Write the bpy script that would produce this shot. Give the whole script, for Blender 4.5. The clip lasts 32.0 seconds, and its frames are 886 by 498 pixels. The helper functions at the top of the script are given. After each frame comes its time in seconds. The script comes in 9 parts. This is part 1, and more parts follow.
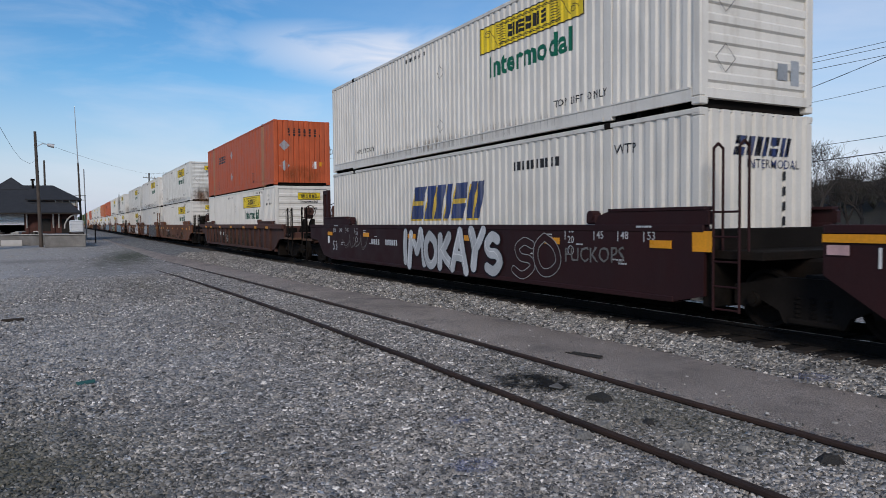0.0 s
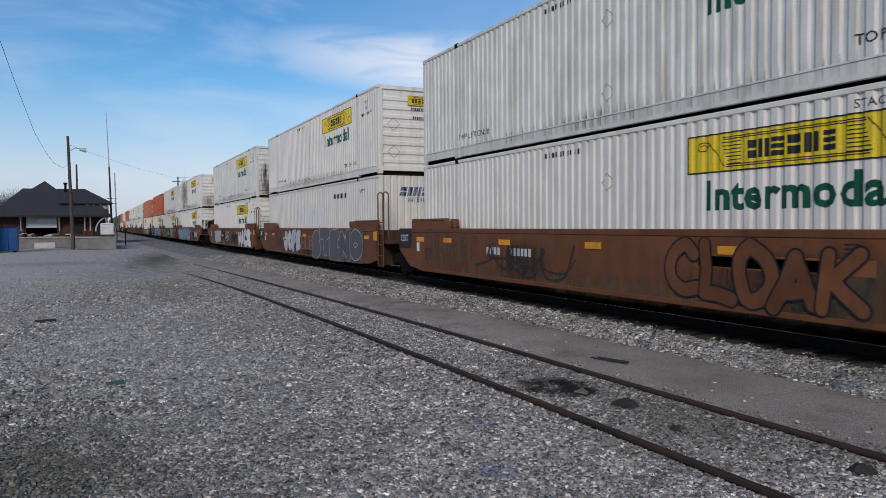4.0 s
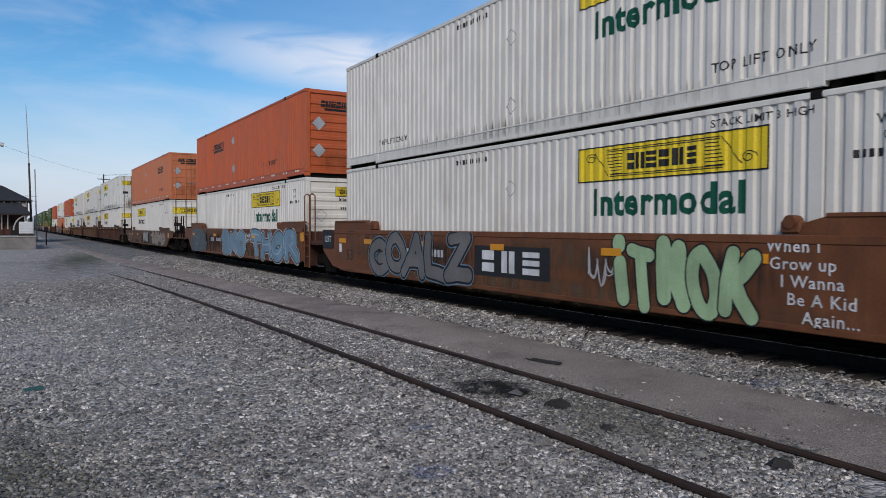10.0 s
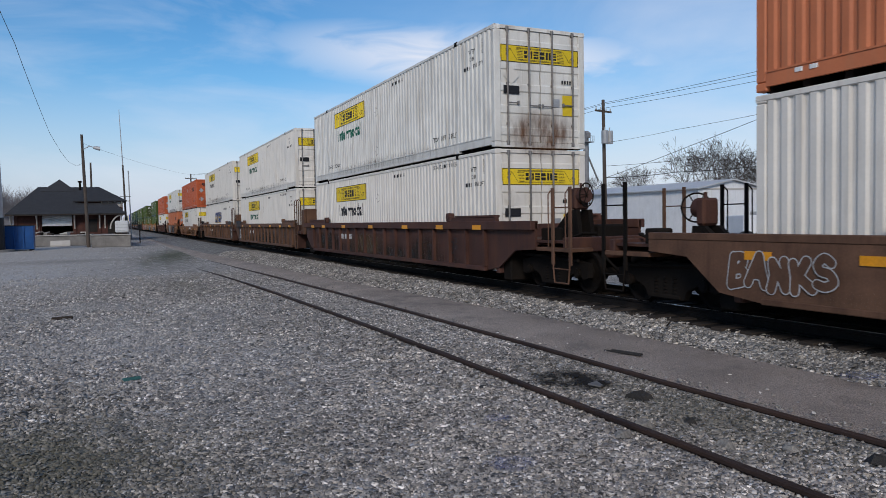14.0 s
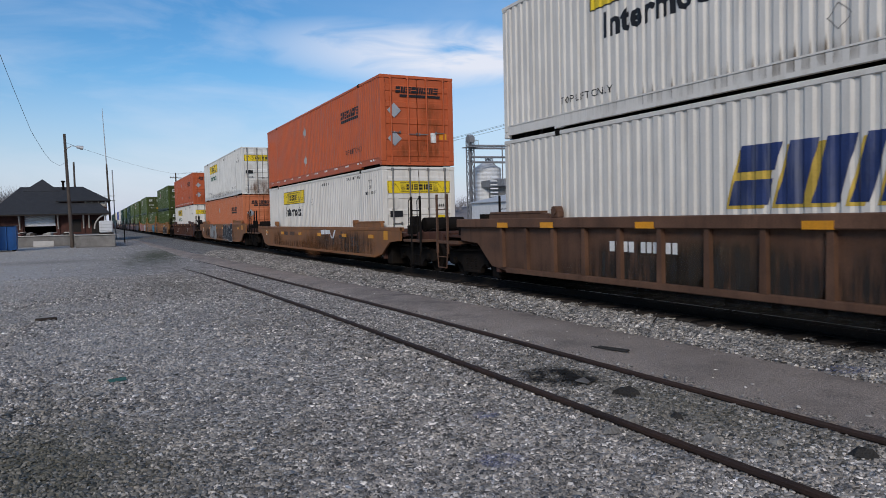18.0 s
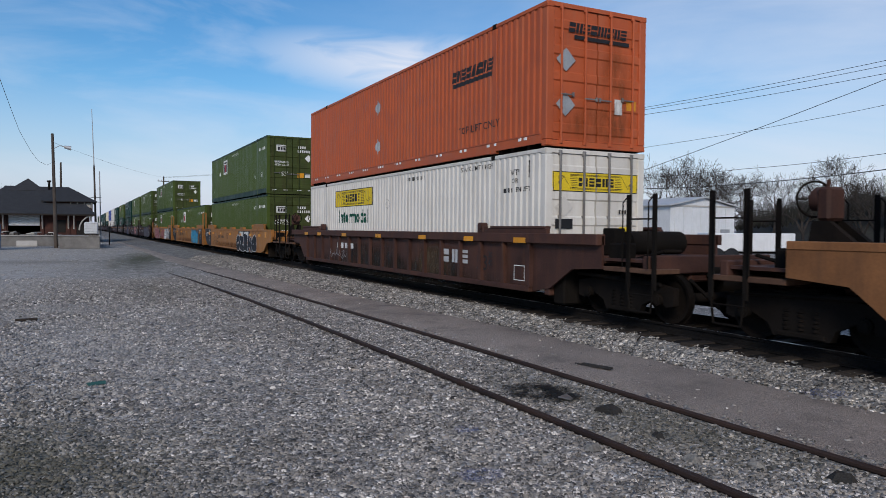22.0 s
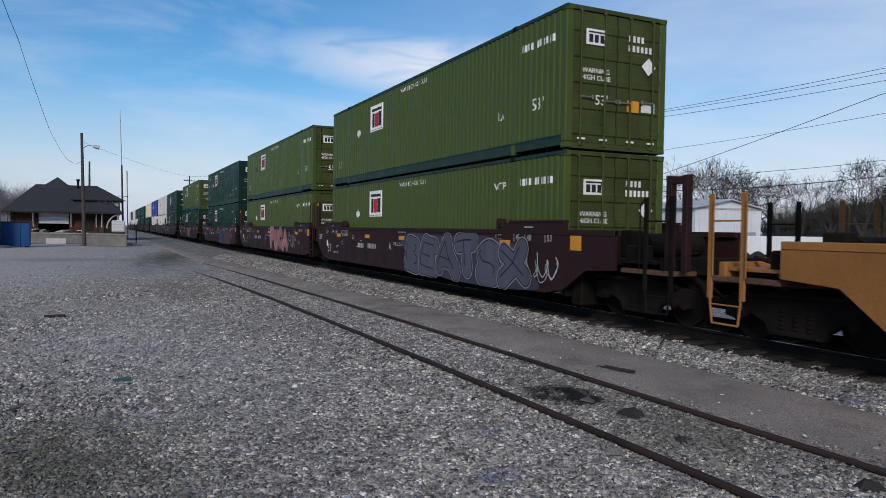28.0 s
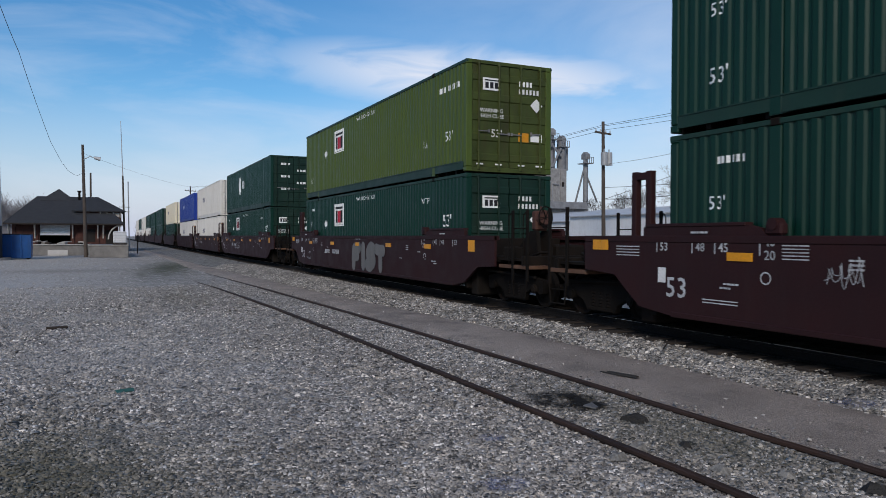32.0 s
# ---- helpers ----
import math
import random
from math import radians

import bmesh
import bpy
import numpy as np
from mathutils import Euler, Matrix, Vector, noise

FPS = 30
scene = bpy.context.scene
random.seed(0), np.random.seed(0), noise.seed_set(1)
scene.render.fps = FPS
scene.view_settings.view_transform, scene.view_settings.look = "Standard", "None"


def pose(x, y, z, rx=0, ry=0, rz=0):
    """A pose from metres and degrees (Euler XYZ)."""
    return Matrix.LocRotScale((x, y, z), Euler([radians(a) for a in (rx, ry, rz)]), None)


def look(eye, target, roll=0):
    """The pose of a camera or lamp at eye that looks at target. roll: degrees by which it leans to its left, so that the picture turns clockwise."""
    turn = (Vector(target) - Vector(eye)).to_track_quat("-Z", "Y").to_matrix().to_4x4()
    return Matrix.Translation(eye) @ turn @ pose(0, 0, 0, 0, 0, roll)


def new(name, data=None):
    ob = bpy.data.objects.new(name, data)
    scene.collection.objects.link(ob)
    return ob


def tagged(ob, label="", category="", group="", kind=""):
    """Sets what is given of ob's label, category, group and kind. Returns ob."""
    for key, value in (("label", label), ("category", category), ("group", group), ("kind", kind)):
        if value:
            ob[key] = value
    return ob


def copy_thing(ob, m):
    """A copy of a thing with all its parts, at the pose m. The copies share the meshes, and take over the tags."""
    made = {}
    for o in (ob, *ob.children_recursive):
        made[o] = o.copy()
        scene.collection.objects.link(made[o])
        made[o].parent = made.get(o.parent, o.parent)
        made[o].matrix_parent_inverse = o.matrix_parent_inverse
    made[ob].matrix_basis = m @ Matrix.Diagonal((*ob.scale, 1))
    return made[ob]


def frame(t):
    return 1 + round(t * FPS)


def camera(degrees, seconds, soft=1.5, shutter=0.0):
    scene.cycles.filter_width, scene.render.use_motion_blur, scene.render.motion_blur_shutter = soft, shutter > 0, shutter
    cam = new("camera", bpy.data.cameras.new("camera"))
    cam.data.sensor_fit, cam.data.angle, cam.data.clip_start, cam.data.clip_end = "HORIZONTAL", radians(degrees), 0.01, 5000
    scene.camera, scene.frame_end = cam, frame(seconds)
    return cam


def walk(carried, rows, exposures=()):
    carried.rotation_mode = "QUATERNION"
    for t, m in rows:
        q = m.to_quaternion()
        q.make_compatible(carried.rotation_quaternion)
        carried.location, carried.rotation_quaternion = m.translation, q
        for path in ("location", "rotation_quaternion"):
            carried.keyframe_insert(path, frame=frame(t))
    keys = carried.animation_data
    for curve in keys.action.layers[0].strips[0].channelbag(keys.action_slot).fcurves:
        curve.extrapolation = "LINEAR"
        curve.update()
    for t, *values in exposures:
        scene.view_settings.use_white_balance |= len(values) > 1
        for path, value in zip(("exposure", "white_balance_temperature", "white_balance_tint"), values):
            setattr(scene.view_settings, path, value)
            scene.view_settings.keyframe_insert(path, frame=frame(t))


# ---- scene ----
# camera: held by hand, it only turns
cam = camera(63.73, 32.0, soft=0.8, shutter=0.06)
EYE = Vector((0.0, 0.0, 1.95))


def aim(yaw, pitch, roll):
    y, p = radians(yaw), radians(pitch)
    ahead = Vector((-math.sin(y) * math.cos(p), math.cos(y) * math.cos(p), math.sin(p)))
    return look(EYE, EYE + ahead * 10, roll)


walk(cam, [(t, aim(a, b, c)) for t, a, b, c in (
    (0, -28.03, -2.25, -0.56),
    (0.5, -27.95, -1.94, -0.24),
    (1, -27.74, -1.66, -0.20),
    (1.5, -27.42, -1.63, -0.13),
    (2, -26.71, -1.57, -0.19),
    (2.5, -26.34, -1.63, -0.28),
    (3, -26.15, -1.94, -0.47),
    (3.5, -26.05, -1.94, -0.47),
    (5.5, -26.15, -1.88, -0.25),
    (6, -25.44, -2.13, -0.26),
    (6.5, -25.74, -1.92, -0.28),
    (7, -25.69, -2.14, -0.48),
    (7.5, -25.16, -2.39, -0.45),
    (8, -24.82, -1.98, -0.49),
    (8.5, -25.30, -1.99, -0.25),
    (9, -26.30, -1.93, -0.15),
    (9.5, -29.53, -1.72, 0.12),
    (10, -31.15, -1.77, 0.11),
    (10.5, -30.52, -1.77, 0.01),
    (11, -29.00, -1.76, -0.21),
    (11.5, -27.77, -1.83, -0.29),
    (12, -25.80, -1.89, -0.89),
    (12.5, -25.77, -2.02, -0.74),
    (13, -25.11, -2.17, -0.88),
    (13.5, -24.87, -2.32, -1.12),
    (14, -25.06, -2.40, -1.04),
    (14.5, -25.01, -2.23, -0.90),
    (16.5, -24.76, -2.45, -0.51),
    (17, -24.43, -2.31, -0.66),
    (17.5, -24.86, -2.33, -0.77),
    (18, -26.09, -2.59, -1.38),
    (18.5, -26.11, -2.61, -1.17),
    (19, -26.16, -2.13, -0.71),
    (19.5, -26.68, -1.53, -0.15),
    (20, -26.92, -1.87, -0.11),
    (20.5, -27.10, -1.67, -0.26),
    (21, -27.42, -1.84, 0.21),
    (21.5, -27.38, -1.67, 0.41),
    (22, -27.13, -1.60, 0.45),
    (22.5, -26.63, -1.58, 0.41),
    (23, -25.97, -1.52, 0.10),
    (23.5, -25.76, -1.39, 0.41),
    (24, -25.50, -1.42, 1.00),
    (24.5, -24.81, -1.41, 0.98),
    (25, -24.91, -1.31, 1.20),
    (25.5, -25.03, -1.33, 1.10),
    (27.5, -25.28, -1.53, 1.09),
    (28, -25.35, -1.56, 0.86),
    (28.5, -25.25, -1.55, 0.91),
    (29, -25.33, -1.58, 0.70),
    (29.5, -25.18, -1.47, 0.55),
    (30, -25.63, -1.33, 0.47),
    (30.5, -25.77, -1.47, 0.27),
    (31, -25.80, -1.44, 0.30),
    (31.5, -25.65, -1.24, 0.21),
    (32, -25.24, -0.98, 0.21),
)], exposures=[(0, 0.0), (32, 0.0)])

# ---- light ----
SUN_ELEV, SUN_ROT = 30.0, 214.0
world = bpy.data.worlds.new("sky")
scene.world = world
world.use_nodes = True
nt = world.node_tree
for n in list(nt.nodes):
    nt.nodes.remove(n)
w_out = nt.nodes.new("ShaderNodeOutputWorld")
w_bg = nt.nodes.new("ShaderNodeBackground")
w_sky = nt.nodes.new("ShaderNodeTexSky")
w_sky.sky_type, w_sky.sun_disc = "NISHITA", False
w_sky.sun_elevation, w_sky.sun_rotation = radians(SUN_ELEV), radians(SUN_ROT)
w_sky.air_density, w_sky.dust_density, w_sky.ozone_density = 1.0, 0.2, 3.0
w_co = nt.nodes.new("ShaderNodeTexCoord")
w_map = nt.nodes.new("ShaderNodeMapping")
w_map.inputs["Scale"].default_value = (1.2, 1.2, 4.6)
w_map.inputs["Rotation"].default_value = (0.0, 0.12, 0.5)
w_no = nt.nodes.new("ShaderNodeTexNoise")
w_no.inputs["Scale"].default_value, w_no.inputs["Detail"].default_value = 2.3, 9.0
w_no.inputs["Roughness"].default_value, w_no.inputs["Distortion"].default_value = 0.55, 0.5
w_rp = nt.nodes.new("ShaderNodeValToRGB")
w_rp.color_ramp.elements[0].position, w_rp.color_ramp.elements[1].position = 0.47, 0.72
w_rp.color_ramp.elements[0].color, w_rp.color_ramp.elements[1].color = (0.02, 0.02, 0.02, 1), (0.42, 0.42, 0.42, 1)
# pale haze low over the land
w_sep = nt.nodes.new("ShaderNodeSeparateXYZ")
w_hz = nt.nodes.new("ShaderNodeMapRange")
w_hz.inputs["From Min"].default_value, w_hz.inputs["From Max"].default_value = 0.0, 0.19
w_hz.inputs["To Min"].default_value, w_hz.inputs["To Max"].default_value = 0.96, 0.0
w_hm = nt.nodes.new("ShaderNodeMixRGB")
w_hm.inputs["Color2"].default_value = (4.75, 5.2, 6.9, 1)
# the one long bright cloud bank over the line
w_cm = nt.nodes.new("ShaderNodeMapping")
w_cm.vector_type = "TEXTURE"
w_cm.inputs["Location"].default_value = (math.sin(radians(28)) * 0.975, math.cos(radians(28)) * 0.975, 0.215)
w_cm.inputs["Rotation"].default_value = (0.0, radians(4), radians(-28))
w_cm.inputs["Scale"].default_value = (0.32, 0.6, 0.056)
w_len = nt.nodes.new("ShaderNodeVectorMath")
w_len.operation = "LENGTH"
w_cr = nt.nodes.new("ShaderNodeMapRange")
w_cr.inputs["From Min"].default_value, w_cr.inputs["From Max"].default_value = 0.25, 1.0
w_cr.inputs["To Min"].default_value, w_cr.inputs["To Max"].default_value = 1.0, 0.0
w_cn = nt.nodes.new("ShaderNodeTexNoise")
w_cn.inputs["Scale"].default_value, w_cn.inputs["Detail"].default_value, w_cn.inputs["Distortion"].default_value = 5.0, 9.0, 0.6
w_cr2 = nt.nodes.new("ShaderNodeMapRange")
w_cr2.inputs["From Min"].default_value, w_cr2.inputs["From Max"].default_value = 0.33, 0.56
w_cl = nt.nodes.new("ShaderNodeMath")
w_cl.operation = "MULTIPLY"
w_all = nt.nodes.new("ShaderNodeMath")
w_all.operation, w_all.use_clamp = "MAXIMUM", True
# thin high veil that thickens towards the east
w_vl = nt.nodes.new("ShaderNodeMapRange")
w_vl.inputs["From Min"].default_value, w_vl.inputs["From Max"].default_value = 0.20, 0.80
w_vl.inputs["To Min"].default_value, w_vl.inputs["To Max"].default_value = 0.05, 0.60
w_vn = nt.nodes.new("ShaderNodeMapRange")
w_vn.inputs["From Min"].default_value, w_vn.inputs["From Max"].default_value = 0.30, 0.65
w_vn.inputs["To Min"].default_value, w_vn.inputs["To Max"].default_value = 0.35, 1.0
w_vm = nt.nodes.new("ShaderNodeMath")
w_vm.operation = "MULTIPLY"
w_va = nt.nodes.new("ShaderNodeMath")
w_va.operation, w_va.use_clamp = "MAXIMUM", True
w_mix = nt.nodes.new("ShaderNodeMixRGB")
w_mix.inputs["Color2"].default_value = (7.3, 7.7, 8.8, 1)
w_sat = nt.nodes.new("ShaderNodeHueSaturation")
w_sat.inputs["Saturation"].default_value, w_sat.inputs["Value"].default_value = 1.36, 1.10
for a, b in ((w_co.outputs["Generated"], w_map.inputs["Vector"]), (w_map.outputs["Vector"], w_no.inputs["Vector"]),
             (w_no.outputs["Fac"], w_rp.inputs["Fac"]),
             (w_co.outputs["Generated"], w_sep.inputs[0]), (w_sep.outputs["Z"], w_hz.inputs["Value"]),
             (w_hz.outputs["Result"], w_hm.inputs["Fac"]), (w_rp.outputs["Color"], w_all.inputs[0]), (w_cl.outputs[0], w_all.inputs[1]), (w_all.outputs[0], w_va.inputs[0]), (w_vm.outputs[0], w_va.inputs[1]), (w_va.outputs[0], w_mix.inputs["Fac"]),
             (w_sep.outputs["X"], w_vl.inputs["Value"]), (w_no.outputs["Fac"], w_vn.inputs["Value"]), (w_vl.outputs["Result"], w_vm.inputs[0]), (w_vn.outputs["Result"], w_vm.inputs[1]),
             (w_co.outputs["Generated"], w_cm.inputs["Vector"]), (w_cm.outputs["Vector"], w_len.inputs[0]), (w_len.outputs["Value"], w_cr.inputs["Value"]),
             (w_cn.outputs["Fac"], w_cr2.inputs["Value"]), (w_map.outputs["Vector"], w_cn.inputs["Vector"]), (w_cr.outputs["Result"], w_cl.inputs[0]), (w_cr2.outputs["Result"], w_cl.inputs[1]),
             (w_sky.outputs["Color"], w_sat.inputs["Color"]), (w_sat.outputs["Color"], w_hm.inputs["Color1"]), (w_hm.outputs["Color"], w_mix.inputs["Color1"]), (w_mix.outputs["Color"], w_bg.inputs["Color"]),
             (w_bg.outputs["Background"], w_out.inputs["Surface"])):
    nt.links.new(a, b)
w_bg.inputs["Strength"].default_value = 0.104
sun = new("sun", bpy.data.lights.new("sun", "SUN"))
sun.data.energy, sun.data.angle, sun.data.color = 2.3, radians(16), (1.0, 0.90, 0.79)
sun_dir = Vector((math.sin(radians(SUN_ROT)) * math.cos(radians(SUN_ELEV)), math.cos(radians(SUN_ROT)) * math.cos(radians(SUN_ELEV)), math.sin(radians(SUN_ELEV))))
sun.matrix_world = look(sun_dir * 100, (0, 0, 0))


# ---- materials ----
def material(name, base, rough=0.6, metal=0.0, var=0.18, scale=1.6, stain=None, amount=0.35, streak=True, bump=0.15, bump_scale=30.0, rnd=0.12, fine=0.10, spec=0.22):
    """A painted, worn or mineral surface: broad patches, fine grain, runs of dirt and a little relief."""
    m = bpy.data.materials.new(name)
    m.use_nodes = True
    t = m.node_tree
    N, K = t.nodes, t.links.new
    bsdf = N["Principled BSDF"]
    co, info = N.new("ShaderNodeTexCoord"), N.new("ShaderNodeObjectInfo")
    mul = N.new("ShaderNodeMath")
    mul.operation = "MULTIPLY"
    mul.inputs[1].default_value = 57.0
    K(info.outputs["Random"], mul.inputs[0])
    add = N.new("ShaderNodeVectorMath")
    K(co.outputs["Object"], add.inputs[0])
    K(mul.outputs[0], add.inputs[1])
    big, small = N.new("ShaderNodeTexNoise"), N.new("ShaderNodeTexNoise")
    big.inputs["Scale"].default_value, big.inputs["Detail"].default_value = scale, 6.0
    small.inputs["Scale"].default_value, small.inputs["Detail"].default_value = bump_scale, 5.0
    K(add.outputs[0], big.inputs["Vector"])
    K(add.outputs[0], small.inputs["Vector"])
    # brightness factor from both noises and the object's own shade
    f1 = N.new("ShaderNodeMapRange")
    f1.inputs["From Min"].default_value, f1.inputs["From Max"].default_value = 0.3, 0.7
    f1.inputs["To Min"].default_value, f1.inputs["To Max"].default_value = 1 - var, 1 + var
    K(big.outputs["Fac"], f1.inputs["Value"])
    f2 = N.new("ShaderNodeMapRange")
    f2.inputs["From Min"].default_value, f2.inputs["From Max"].default_value = 0.3, 0.7
    f2.inputs["To Min"].default_value, f2.inputs["To Max"].default_value = 1 - fine, 1 + fine
    K(small.outputs["Fac"], f2.inputs["Value"])
    f3 = N.new("ShaderNodeMapRange")
    f3.inputs["To Min"].default_value, f3.inputs["To Max"].default_value = 1 - rnd, 1 + rnd
    K(info.outputs["Random"], f3.inputs["Value"])
    p1, p2 = N.new("ShaderNodeMath"), N.new("ShaderNodeMath")
    p1.operation = p2.operation = "MULTIPLY"
    K(f1.outputs["Result"], p1.inputs[0])
    K(f2.outputs["Result"], p1.inputs[1])
    K(p1.outputs[0], p2.inputs[0])
    K(f3.outputs["Result"], p2.inputs[1])
    tint = N.new("ShaderNodeVectorMath")
    tint.operation = "SCALE"
    tint.inputs[0].default_value = base
    K(p2.outputs[0], tint.inputs["Scale"])
    color = tint.outputs[0]
    if stain:
        mp = N.new("ShaderNodeMapping")
        mp.inputs["Scale"].default_value = (4.0, 4.0, 0.35) if streak else (1.0, 1.0, 1.0)
        K(add.outputs[0], mp.inputs["Vector"])
        sn = N.new("ShaderNodeTexNoise")
        sn.inputs["Scale"].default_value, sn.inputs["Detail"].default_value, sn.inputs["Roughness"].default_value = 1.1, 8.0, 0.65
        K(mp.outputs["Vector"], sn.inputs["Vector"])
        rp = N.new("ShaderNodeMapRange")
        rp.inputs["From Min"].default_value, rp.inputs["From Max"].default_value = 0.5, 0.78
        rp.inputs["To Max"].default_value = amount
        K(sn.outputs["Fac"], rp.inputs["Value"])
        mx = N.new("ShaderNodeMixRGB")
        mx.inputs["Color2"].default_value = (*stain, 1)
        K(rp.outputs["Result"], mx.inputs["Fac"])
        K(color, mx.inputs["Color1"])
        color = mx.outputs["Color"]
    K(color, bsdf.inputs["Base Color"])
    bsdf.inputs["Metallic"].default_value = metal
    bsdf.inputs["Specular IOR Level"].default_value = spec
    r = N.new("ShaderNodeMapRange")
    r.inputs["From Min"].default_value, r.inputs["From Max"].default_value = 0.3, 0.7
    r.inputs["To Min"].default_value, r.inputs["To Max"].default_value = max(0.05, rough - 0.1), min(1, rough + 0.1)
    K(big.outputs["Fac"], r.inputs["Value"])
    K(r.outputs["Result"], bsdf.inputs["Roughness"])
    if bump:
        b = N.new("ShaderNodeBump")
        b.inputs["Strength"].default_value, b.inputs["Distance"].default_value = bump, 0.02
        K(small.outputs["Fac"], b.inputs["Height"])
        K(b.outputs["Normal"], bsdf.inputs["Normal"])
    return m


